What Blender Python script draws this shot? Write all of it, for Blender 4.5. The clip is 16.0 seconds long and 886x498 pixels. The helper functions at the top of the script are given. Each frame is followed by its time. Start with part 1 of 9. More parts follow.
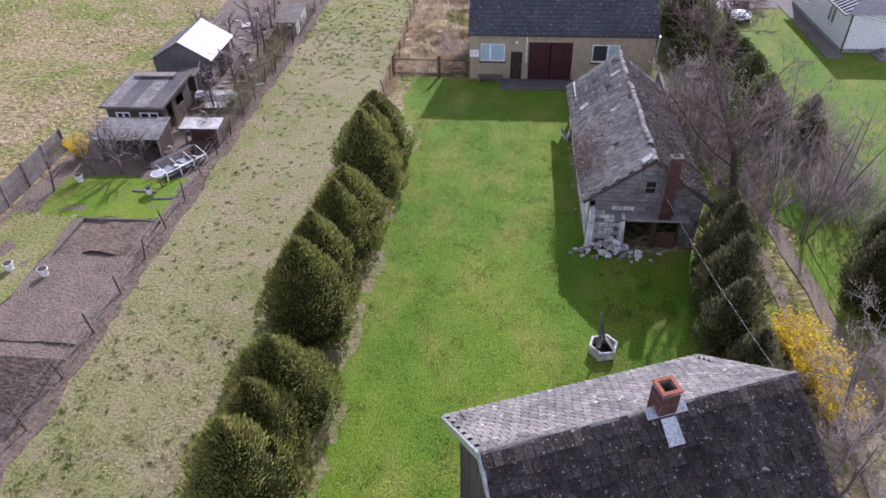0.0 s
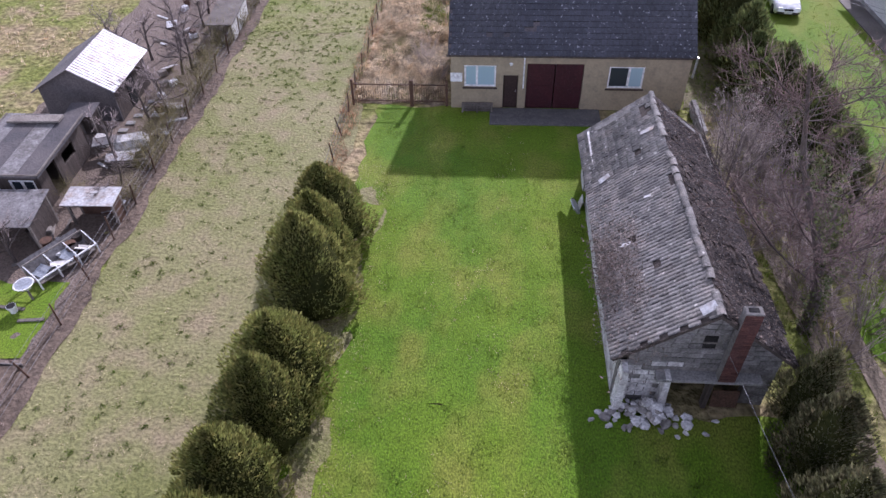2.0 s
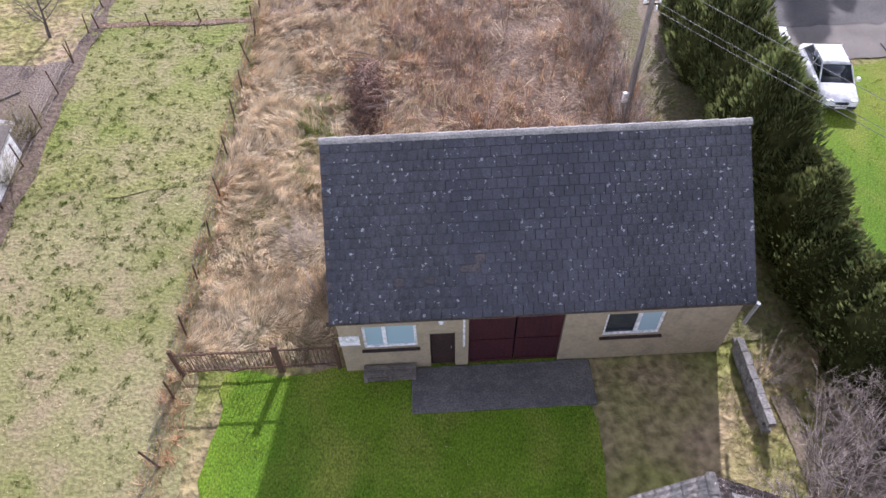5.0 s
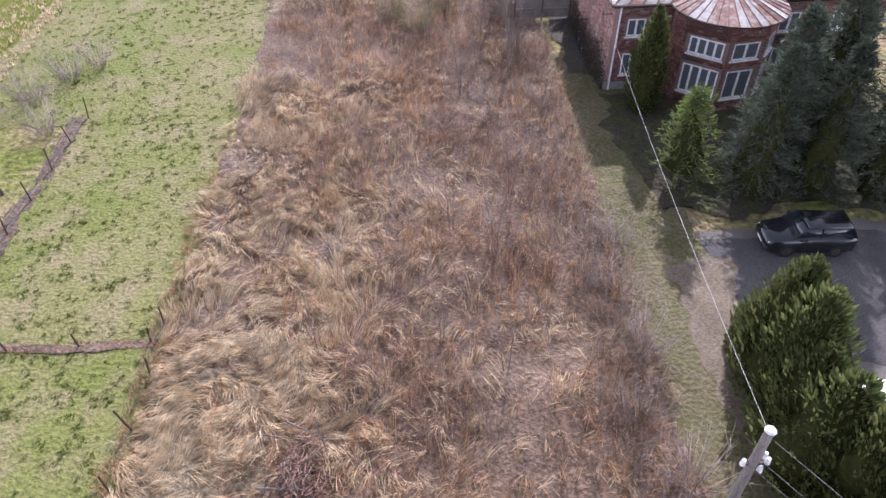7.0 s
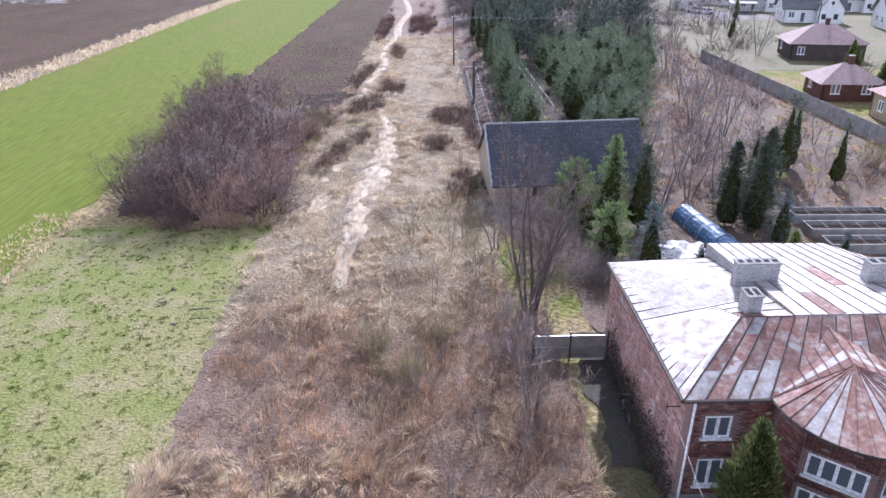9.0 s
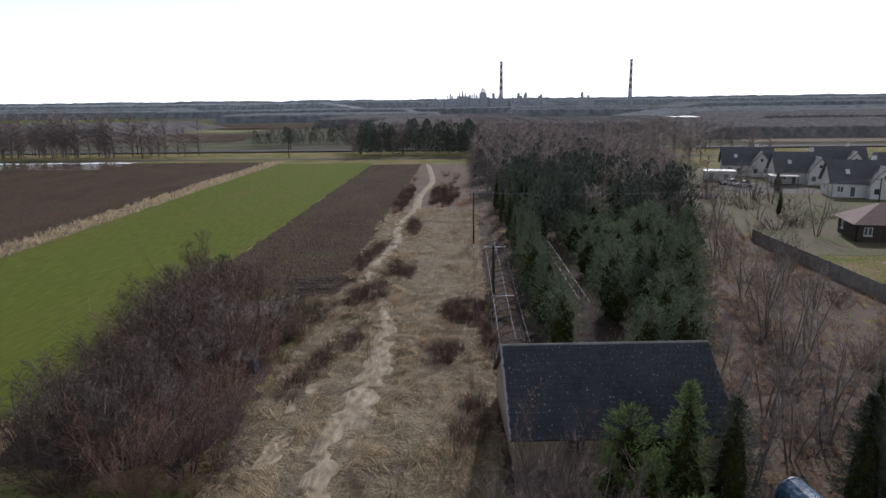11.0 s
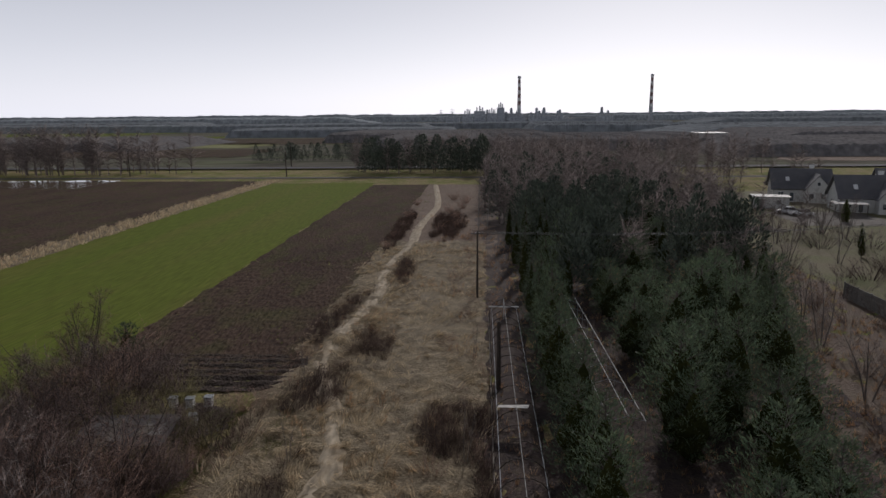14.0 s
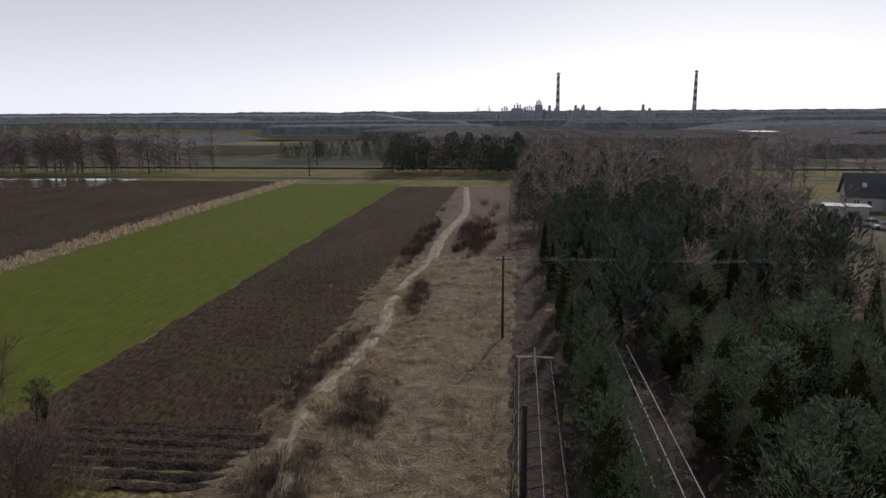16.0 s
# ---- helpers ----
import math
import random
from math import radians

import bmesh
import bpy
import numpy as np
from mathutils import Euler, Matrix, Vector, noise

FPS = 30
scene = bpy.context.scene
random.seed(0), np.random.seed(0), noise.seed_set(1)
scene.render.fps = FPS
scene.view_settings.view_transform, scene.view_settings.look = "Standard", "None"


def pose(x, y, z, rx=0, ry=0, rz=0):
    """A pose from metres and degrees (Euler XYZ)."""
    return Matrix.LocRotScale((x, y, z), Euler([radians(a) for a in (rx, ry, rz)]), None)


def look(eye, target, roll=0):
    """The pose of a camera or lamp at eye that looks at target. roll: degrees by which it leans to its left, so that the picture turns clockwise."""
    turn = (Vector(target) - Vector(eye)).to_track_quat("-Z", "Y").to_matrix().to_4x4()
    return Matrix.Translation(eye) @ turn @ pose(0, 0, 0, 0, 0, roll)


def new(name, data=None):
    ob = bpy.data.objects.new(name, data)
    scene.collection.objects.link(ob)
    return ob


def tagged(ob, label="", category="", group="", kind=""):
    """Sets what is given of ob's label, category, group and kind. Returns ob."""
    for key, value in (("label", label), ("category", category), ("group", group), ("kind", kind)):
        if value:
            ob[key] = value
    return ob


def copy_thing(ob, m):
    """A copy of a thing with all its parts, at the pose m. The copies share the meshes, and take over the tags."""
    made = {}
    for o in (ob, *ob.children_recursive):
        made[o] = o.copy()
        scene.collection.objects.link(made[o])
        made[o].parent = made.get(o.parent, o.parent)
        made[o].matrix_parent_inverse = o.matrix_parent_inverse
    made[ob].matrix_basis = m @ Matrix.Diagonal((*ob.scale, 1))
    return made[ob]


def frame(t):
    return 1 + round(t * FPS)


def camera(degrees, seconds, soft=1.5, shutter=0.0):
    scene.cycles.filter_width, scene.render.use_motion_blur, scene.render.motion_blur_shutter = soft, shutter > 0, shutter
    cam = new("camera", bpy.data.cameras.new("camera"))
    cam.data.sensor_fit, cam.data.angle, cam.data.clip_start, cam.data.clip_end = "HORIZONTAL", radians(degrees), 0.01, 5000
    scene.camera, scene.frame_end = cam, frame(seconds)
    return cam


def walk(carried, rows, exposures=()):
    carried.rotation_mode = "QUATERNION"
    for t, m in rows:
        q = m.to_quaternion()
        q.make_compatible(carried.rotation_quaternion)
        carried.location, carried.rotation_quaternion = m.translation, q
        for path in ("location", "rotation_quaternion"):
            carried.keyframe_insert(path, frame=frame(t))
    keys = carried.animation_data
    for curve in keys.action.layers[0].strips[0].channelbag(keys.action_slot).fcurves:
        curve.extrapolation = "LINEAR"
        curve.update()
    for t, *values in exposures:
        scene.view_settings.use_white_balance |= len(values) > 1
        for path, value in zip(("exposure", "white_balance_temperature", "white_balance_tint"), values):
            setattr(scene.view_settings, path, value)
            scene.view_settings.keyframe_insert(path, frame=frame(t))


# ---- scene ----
cam = camera(66.3, 16.0)
METRES, EYE, TILT, LEAN, TURN = 119.05, 20.0, 0.0, 0.0, 5.9
ROWS = [
    (0.0, 0.0, 0.0, 0.0, -0.82, -37.73, 1.06),
    (0.5, 0.0015, 0.0255, 0.0002, -0.87, -38.95, 1.11),
    (1.0, 0.0035, 0.052, 0.0004, -1.39, -40.34, 1.13),
    (1.5, 0.0056, 0.0789, 0.0008, -1.65, -41.71, 1.14),
    (2.0, 0.008, 0.1062, 0.0004, -2.07, -43.07, 1.15),
    (2.5, 0.0109, 0.1323, -0.0001, -3.13, -44.35, 1.16),
    (3.0, 0.0143, 0.1613, -0.0005, -8.25, -45.75, 1.03),
    (5.5, 0.0399, 0.317, 0.0009, -8.76, -50.82, 1.0),
    (6.0, 0.0467, 0.3499, 0.0009, -8.76, -49.91, 0.96),
    (6.5, 0.054, 0.3832, 0.0009, -8.75, -46.97, 0.94),
    (7.0, 0.0616, 0.4162, 0.0008, -8.72, -42.69, 0.95),
    (7.5, 0.069, 0.4486, 0.0013, -8.72, -38.34, 0.91),
    (8.0, 0.0759, 0.4807, 0.0015, -7.9, -34.04, 0.84),
    (8.5, 0.0839, 0.5127, 0.0017, -6.79, -29.72, 0.83),
    (9.0, 0.0917, 0.5445, 0.0018, -6.74, -25.4, 0.8),
    (9.5, 0.0991, 0.576, 0.0022, -5.8, -21.11, 0.8),
    (10.0, 0.1064, 0.6075, 0.0025, -4.63, -16.87, 0.79),
    (12.5, 0.1381, 0.7625, -0.0007, -4.04, -11.0, 0.62),
    (13.0, 0.1438, 0.7945, -0.0009, -4.04, -11.02, 0.58),
    (13.5, 0.1492, 0.8265, -0.0006, -3.44, -11.03, 0.53),
    (14.0, 0.1545, 0.8579, -0.0008, -2.65, -11.04, 0.5),
    (14.5, 0.1599, 0.8891, -0.0014, -2.17, -11.04, 0.44),
    (15.0, 0.1642, 0.9203, -0.0016, -1.69, -11.04, 0.4),
    (15.5, 0.1696, 0.9518, -0.0016, 0.46, -11.02, 0.42),
    (16.0, 0.174, 0.9834, -0.0019, 0.47, -11.25, 0.33),
]
EXPOSURES = [(0.0, 0.25, 5650, 29), (3.0, 0.22, 5600, 33), (5.5, 0.62, 5850, 26), (6.5, 0.42, 5850, 27), (7.5, 0.6, 5650, 28), (8.5, 0.64, 5500, 28), (9.3, 0.6, 5400, 24), (10.2, 0.38, 5350, 20), (11.6, -1.92, 6420, 15), (12.5, -1.92, 6420, 15), (13.4, -1.82, 6370, 16), (16.0, -1.7, 6320, 16)]
walk(cam, [(t, pose(0, 0, EYE, TILT, LEAN, TURN) @ pose(METRES * x, METRES * y, METRES * z, 90 + pitch, roll, yaw)) for t, x, y, z, yaw, pitch, roll in ROWS], EXPOSURES)

# ---- daylight: sun ahead and a little to the right, thin cloud ----
SUN_TURN, SUN_HEIGHT = 15.4, 33.5
world = bpy.data.worlds.new("sky")
scene.world = world
world.use_nodes = True
wn, wl = world.node_tree.nodes, world.node_tree.links
sky = wn.new("ShaderNodeTexSky")
sky.sky_type, sky.sun_disc = "NISHITA", False
sky.sun_elevation, sky.sun_rotation = radians(SUN_HEIGHT), radians(SUN_TURN)
sky.air_density, sky.dust_density, sky.ozone_density = 1.0, 1.5, 1.5
# thin cloud: the sky's colour is paled, and an even veil lies over it
pale, veil = wn.new("ShaderNodeHueSaturation"), wn.new("ShaderNodeMix")
pale.inputs["Saturation"].default_value = 0.45
veil.data_type = "RGBA"
veil.inputs[0].default_value = 0.3
veil.inputs[7].default_value = (5.2, 5.6, 6.0, 1)
wl.new(sky.outputs[0], pale.inputs["Color"]), wl.new(pale.outputs[0], veil.inputs[6])
# bright haze that thins out above the horizon, the same all round
place, split, rise, fall, haze = wn.new("ShaderNodeTexCoord"), wn.new("ShaderNodeSeparateXYZ"), wn.new("ShaderNodeMapRange"), wn.new("ShaderNodeMath"), wn.new("ShaderNodeMix")
wl.new(place.outputs["Generated"], split.inputs[0]), wl.new(split.outputs[2], rise.inputs[0])
rise.inputs["From Min"].default_value, rise.inputs["From Max"].default_value = 0.0, 1.0
rise.inputs["To Min"].default_value, rise.inputs["To Max"].default_value = 1.0, 0.0
fall.operation = "POWER"
fall.inputs[1].default_value = 4.0
wl.new(rise.outputs[0], fall.inputs[0])
haze.data_type, haze.blend_type = "RGBA", "ADD"
haze.inputs[7].default_value = (18.5, 19.2, 20.4, 1)
wl.new(fall.outputs[0], haze.inputs[0]), wl.new(veil.outputs[2], haze.inputs[6])
wl.new(haze.outputs[2], wn["Background"].inputs[0])
wn["Background"].inputs[1].default_value = 0.125
sun = new("sun", bpy.data.lights.new("sun", "SUN"))
sun.data.energy, sun.data.angle, sun.data.color = 4.9, radians(0.9), (1.0, 0.965, 0.9)
sun.matrix_world = look((0, 0, 0), (-math.sin(radians(SUN_TURN)) * math.cos(radians(SUN_HEIGHT)), -math.cos(radians(SUN_TURN)) * math.cos(radians(SUN_HEIGHT)), -math.sin(radians(SUN_HEIGHT))))


# ---- materials ----
def surf(name, c1, c2, c3=None, scale=1.0, fine=14.0, rough=0.9, bump=0.3, metal=0.0, local=False, rand=0.0, spots=None, depth=0.02, stretch=(1, 1, 1), island=0.0, mid=0.5, spec=0.3, trans=0.0, soft=0.17, vary=0.31):
    """Two scales of noise between three colours, with relief; spots: (colour, scale, share)."""
    m = bpy.data.materials.new(name)
    m.use_nodes = True
    n, l = m.node_tree.nodes, m.node_tree.links
    b = n["Principled BSDF"]
    b.inputs["Roughness"].default_value, b.inputs["Metallic"].default_value = rough, metal
    b.inputs["Specular IOR Level"].default_value = spec
    if local:
        place = n.new("ShaderNodeTexCoord").outputs["Object"]
    else:
        place = n.new("ShaderNodeNewGeometry").outputs["Position"]
    mapping = n.new("ShaderNodeMapping")
    mapping.inputs["Scale"].default_value = stretch
    l.new(place, mapping.inputs[0])
    place = mapping.outputs[0]

    def noise_at(sc, detail, lo, hi):
        t = n.new("ShaderNodeTexNoise")
        t.inputs["Scale"].default_value, t.inputs["Detail"].default_value = sc, detail
        l.new(place, t.inputs["Vector"])
        r = n.new("ShaderNodeMapRange")
        r.inputs["From Min"].default_value, r.inputs["From Max"].default_value = lo, hi
        l.new(t.outputs[0], r.inputs[0])
        return r.outputs[0]

    def mix(f, a, c, kind="MIX"):
        x = n.new("ShaderNodeMix")
        x.data_type, x.blend_type = "RGBA", kind
        for value, sock in ((f, x.inputs[0]), (a, x.inputs[6]), (c, x.inputs[7])):
            if isinstance(value, (int, float)):
                sock.default_value = value
            elif isinstance(value, tuple):
                sock.default_value = (*value, 1)
            else:
                l.new(value, sock)
        return x.outputs[2]

    large = noise_at(scale, 5, mid - soft, mid + soft)
    small = noise_at(fine, 6, 0.32, 0.68)
    col = mix(large, c1, c2)
    if c3:
        third = noise_at(scale * 3.7, 4, 0.46, 0.74)
        col = mix(third, col, c3)
    shade = n.new("ShaderNodeMapRange")
    shade.inputs["To Min"].default_value, shade.inputs["To Max"].default_value = 1 - vary, 1 + vary * 0.97
    l.new(small, shade.inputs[0])
    grey = n.new("ShaderNodeCombineColor")
    for i in range(3):
        l.new(shade.outputs[0], grey.inputs[i])
    col = mix(1.0, col, grey.outputs[0], "MULTIPLY")
    if spots:
        v = n.new("ShaderNodeTexNoise")
        v.inputs["Scale"].default_value, v.inputs["Detail"].default_value = spots[1], 3
        l.new(place, v.inputs["Vector"])
        r = n.new("ShaderNodeMapRange")
        r.inputs["From Min"].default_value, r.inputs["From Max"].default_value = spots[2], spots[2] + 0.03
        l.new(v.outputs[0], r.inputs[0])
        col = mix(r.outputs[0], col, spots[0])
    for amount, kind in ((rand, "ShaderNodeObjectInfo"), (island, "ShaderNodeNewGeometry")):
        if amount:
            info = n.new(kind)
            r = n.new("ShaderNodeMapRange")
            r.inputs["To Min"].default_value, r.inputs["To Max"].default_value = 1 - amount, 1 + amount
            l.new(info.outputs["Random" if kind == "ShaderNodeObjectInfo" else "Random Per Island"], r.inputs[0])
            g = n.new("ShaderNodeCombineColor")
            for i in range(3):
                l.new(r.outputs[0], g.inputs[i])
            col = mix(1.0, col, g.outputs[0], "MULTIPLY")
    l.new(col, b.inputs["Base Color"])
    if bump:
        bp = n.new("ShaderNodeBump")
        bp.inputs["Strength"].default_value, bp.inputs["Distance"].default_value = bump, depth
        l.new(small, bp.inputs["Height"])
        l.new(bp.outputs[0], b.inputs["Normal"])
    if trans:
        tr, ms = n.new("ShaderNodeBsdfTranslucent"), n.new("ShaderNodeMixShader")
        ms.inputs[0].default_value = trans
        l.new(col, tr.inputs[0]), l.new(b.outputs[0], ms.inputs[1]), l.new(tr.outputs[0], ms.inputs[2])
        l.new(ms.outputs[0], n["Material Output"].inputs[0])
    return m


def brick_surf(name, c1, c2, mortar, width, height, local=True, stain=(0.2, 0.19, 0.18)):
    """Masonry of small bricks on upright faces, with stains."""
    m = bpy.data.materials.new(name)
    m.use_nodes = True
    n, l = m.node_tree.nodes, m.node_tree.links
    b = n["Principled BSDF"]
    b.inputs["Roughness"].default_value = 0.9
    sep, com, add = n.new("ShaderNodeSeparateXYZ"), n.new("ShaderNodeCombineXYZ"), n.new("ShaderNodeMath")
    l.new(n.new("ShaderNodeTexCoord").outputs["Object"], sep.inputs[0])
    l.new(sep.outputs[0], add.inputs[0]), l.new(sep.outputs[1], add.inputs[1])
    l.new(add.outputs[0], com.inputs[0]), l.new(sep.outputs[2], com.inputs[1])
    t = n.new("ShaderNodeTexBrick")
    t.inputs["Color1"].default_value, t.inputs["Color2"].default_value, t.inputs["Mortar"].default_value = (*c1, 1), (*c2, 1), (*mortar, 1)
    t.inputs["Scale"].default_value, t.inputs["Mortar Size"].default_value = 1.0, 0.012
    t.inputs["Brick Width"].default_value, t.inputs["Row Height"].default_value = width, height
    l.new(com.outputs[0], t.inputs["Vector"])
    noi, ramp, x = n.new("ShaderNodeTexNoise"), n.new("ShaderNodeMapRange"), n.new("ShaderNodeMix")
    noi.inputs["Scale"].default_value, noi.inputs["Detail"].default_value = 0.9, 6
    ramp.inputs["From Min"].default_value, ramp.inputs["From Max"].default_value, ramp.inputs["To Max"].default_value = 0.45, 0.75, 0.8
    l.new(noi.outputs[0], ramp.inputs[0])
    x.data_type = "RGBA"
    l.new(ramp.outputs[0], x.inputs[0]), l.new(t.outputs[0], x.inputs[6])
    x.inputs[7].default_value = (*stain, 1)
    l.new(x.outputs[2], b.inputs["Base Color"])
    bp = n.new("ShaderNodeBump")
    bp.inputs["Strength"].default_value, bp.inputs["Distance"].default_value = 0.6, 0.015
    bp.invert = True
    l.new(t.outputs[1], bp.inputs["Height"]), l.new(bp.outputs[0], b.inputs["Normal"])
    return m


def glass_surf(name, tint=(0.25, 0.33, 0.38)):
    m = bpy.data.materials.new(name)
    m.use_nodes = True
    b = m.node_tree.nodes["Principled BSDF"]
    b.inputs["Base Color"].default_value, b.inputs["Roughness"].default_value = (*tint, 1), 0.06
    b.inputs["Specular IOR Level"].default_value = 0.9
    return m


M = {}
M["meadow"] = surf("meadow", (0.27, 0.225, 0.11), (0.17, 0.19, 0.05), (0.31, 0.23, 0.15), scale=0.11, fine=3, bump=0.9, depth=0.1, spec=0.05, soft=0.09, vary=0.45)
M["lawn"] = surf("lawn", (0.078, 0.158, 0.004), (0.12, 0.192, 0.007), (0.19, 0.205, 0.03), scale=0.13, fine=18, bump=0.45, depth=0.03, soft=0.1, vary=0.5, stretch=(1, 0.6, 1))
M["pasture"] = surf("pasture", (0.225, 0.21, 0.095), (0.165, 0.172, 0.055), (0.25, 0.2, 0.118), scale=0.16, fine=7, bump=0.6, depth=0.05, mid=0.5, soft=0.12, vary=0.28)
M["pasture_green"] = surf("pasture_green", (0.16, 0.182, 0.042), (0.205, 0.2, 0.072), (0.255, 0.215, 0.115), scale=0.14, fine=6, bump=0.7, depth=0.06, mid=0.5, soft=0.1, vary=0.3)
M["crop"] = surf("crop", (0.115, 0.148, 0.022), (0.13, 0.156, 0.027), (0.148, 0.15, 0.036), scale=0.05, fine=3, spec=0.05, bump=0.5, depth=0.04, stretch=(1, 0.1, 1), vary=0.2)
M["plough"] = surf("plough", (0.07, 0.046, 0.036), (0.1, 0.068, 0.05), (0.085, 0.08, 0.036), scale=0.09, fine=3, spec=0.05, bump=1.0, depth=0.14, stretch=(1, 0.4, 1), vary=0.4)
M["soil"] = surf("soil", (0.125, 0.092, 0.066), (0.16, 0.12, 0.088), (0.09, 0.067, 0.05), scale=0.5, fine=5, bump=0.7, depth=0.05)
M["soil_pale"] = surf("soil_pale", (0.185, 0.145, 0.115), (0.145, 0.11, 0.085), scale=0.8, fine=9, bump=0.8, depth=0.05)
M["soil_dark"] = surf("soil_dark", (0.055, 0.04, 0.032), (0.09, 0.066, 0.052), scale=1.5, fine=5, bump=1.0, depth=0.1)
M["dark_blade"] = surf("dark_blade", (0.1, 0.145, 0.025), (0.13, 0.165, 0.035), scale=0.5, fine=4, bump=0, island=0.25, trans=0.5)
M["duff"] = surf("duff", (0.165, 0.113, 0.08), (0.22, 0.157, 0.112), (0.11, 0.078, 0.058), scale=0.3, fine=6, bump=0.9, depth=0.06)
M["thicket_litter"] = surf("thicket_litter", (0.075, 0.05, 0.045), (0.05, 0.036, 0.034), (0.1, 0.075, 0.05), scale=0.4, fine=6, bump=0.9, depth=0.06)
M["rough_grass"] = surf("rough_grass", (0.135, 0.132, 0.06), (0.17, 0.135, 0.085), (0.11, 0.125, 0.04), scale=0.04, fine=3, bump=0.6, depth=0.06)
M["verge_grass"] = surf("verge_grass", (0.12, 0.12, 0.048), (0.15, 0.128, 0.066), (0.17, 0.14, 0.09), scale=0.3, fine=6, bump=0.7, depth=0.06)
# damp apron concrete, its colour also lowered for the garage's shade
M["damp_shaded_concrete"] = surf("damp_shaded_concrete", (0.12, 0.115, 0.11), (0.085, 0.082, 0.08), (0.15, 0.14, 0.13), scale=0.9, fine=16, bump=0.25)
M["pink_tin"] = surf("pink_tin", (0.36, 0.27, 0.245), (0.3, 0.225, 0.205), scale=0.5, fine=6, rough=0.8, bump=0.2, spec=0.15)
M["litter"] = surf("litter", (0.23, 0.185, 0.155), (0.17, 0.13, 0.11), scale=0.6, fine=3, bump=0, island=0.45, trans=0.2)
M["clearing"] = surf("clearing", (0.18, 0.132, 0.1), (0.13, 0.098, 0.075), (0.155, 0.125, 0.078), scale=0.12, fine=4, bump=0.9, depth=0.06)
# grass and soil of the front garden, with the shade there put into the colour
M["shaded_lawn"] = surf("shaded_lawn", (0.05, 0.055, 0.026), (0.06, 0.046, 0.035), (0.075, 0.085, 0.025), scale=0.35, fine=6, bump=0.8, depth=0.05)
# dark driveway soil, darkened further in colour for the villa's shade
M["dark_shaded_earth"] = surf("dark_shaded_earth", (0.05, 0.045, 0.04), (0.072, 0.062, 0.052), (0.05, 0.06, 0.03), scale=0.4, fine=8, bump=0.5, depth=0.03)
M["straw_ground"] = surf("straw_ground", (0.25, 0.198, 0.125), (0.15, 0.117, 0.075), (0.34, 0.275, 0.18), scale=0.3, fine=5, bump=0.9, depth=0.07)
M["sand"] = surf("sand", (0.46, 0.39, 0.29), (0.37, 0.3, 0.21), (0.25, 0.195, 0.13), scale=0.7, fine=3, bump=0.4, depth=0.05, stretch=(1, 0.35, 1))
M["earth_track"] = surf("earth_track", (0.215, 0.172, 0.125), (0.155, 0.125, 0.085), scale=0.8, fine=9, bump=0.5, depth=0.03)
M["asphalt"] = surf("asphalt", (0.075, 0.072, 0.072), (0.12, 0.112, 0.105), scale=0.4, fine=20, bump=0.3)
M["gravel"] = surf("gravel", (0.2, 0.18, 0.16), (0.145, 0.13, 0.115), scale=0.5, fine=22, bump=0.5)
M["concrete"] = surf("concrete", (0.3, 0.29, 0.27), (0.2, 0.195, 0.185), scale=1.2, fine=18, bump=0.25, local=True)
# far woods: distance haze is mixed into the colour, paler and bluer further off
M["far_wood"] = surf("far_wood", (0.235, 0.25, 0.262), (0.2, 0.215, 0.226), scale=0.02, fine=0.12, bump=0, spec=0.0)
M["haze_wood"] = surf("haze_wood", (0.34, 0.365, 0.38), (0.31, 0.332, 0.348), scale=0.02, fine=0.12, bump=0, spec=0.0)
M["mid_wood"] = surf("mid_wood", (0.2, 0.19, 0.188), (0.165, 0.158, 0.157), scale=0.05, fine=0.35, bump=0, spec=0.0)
M["far_field"] = surf("far_field", (0.17, 0.162, 0.13), (0.14, 0.13, 0.112), (0.145, 0.16, 0.095), scale=0.008, fine=0.1, bump=0, spec=0.0, stretch=(0.4, 1, 1))
# near-black for tile feet: the shadow line under each course, put in as colour
M["foot_shade"] = surf("foot_shade", (0.014, 0.014, 0.016), (0.022, 0.02, 0.02), scale=2, fine=10, bump=0)
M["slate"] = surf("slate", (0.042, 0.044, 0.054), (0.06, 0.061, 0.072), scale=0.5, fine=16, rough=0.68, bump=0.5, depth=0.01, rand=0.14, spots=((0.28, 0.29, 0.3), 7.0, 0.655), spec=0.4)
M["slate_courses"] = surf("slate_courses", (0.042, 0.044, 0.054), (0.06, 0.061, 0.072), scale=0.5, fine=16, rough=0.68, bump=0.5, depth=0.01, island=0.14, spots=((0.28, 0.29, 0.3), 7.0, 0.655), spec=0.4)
# lit copy of the slate: sunlight on the garage's south slope is in this pale colour
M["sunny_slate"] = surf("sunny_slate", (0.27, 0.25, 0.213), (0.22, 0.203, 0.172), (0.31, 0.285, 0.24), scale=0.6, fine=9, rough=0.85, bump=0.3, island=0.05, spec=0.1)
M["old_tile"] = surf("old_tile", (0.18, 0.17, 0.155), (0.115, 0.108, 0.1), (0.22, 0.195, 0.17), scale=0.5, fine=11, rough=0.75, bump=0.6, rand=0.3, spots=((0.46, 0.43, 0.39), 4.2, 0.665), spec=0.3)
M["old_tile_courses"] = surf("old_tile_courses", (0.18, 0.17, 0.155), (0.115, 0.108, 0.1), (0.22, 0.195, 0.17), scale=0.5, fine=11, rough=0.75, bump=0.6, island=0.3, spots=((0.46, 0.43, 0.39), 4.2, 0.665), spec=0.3)
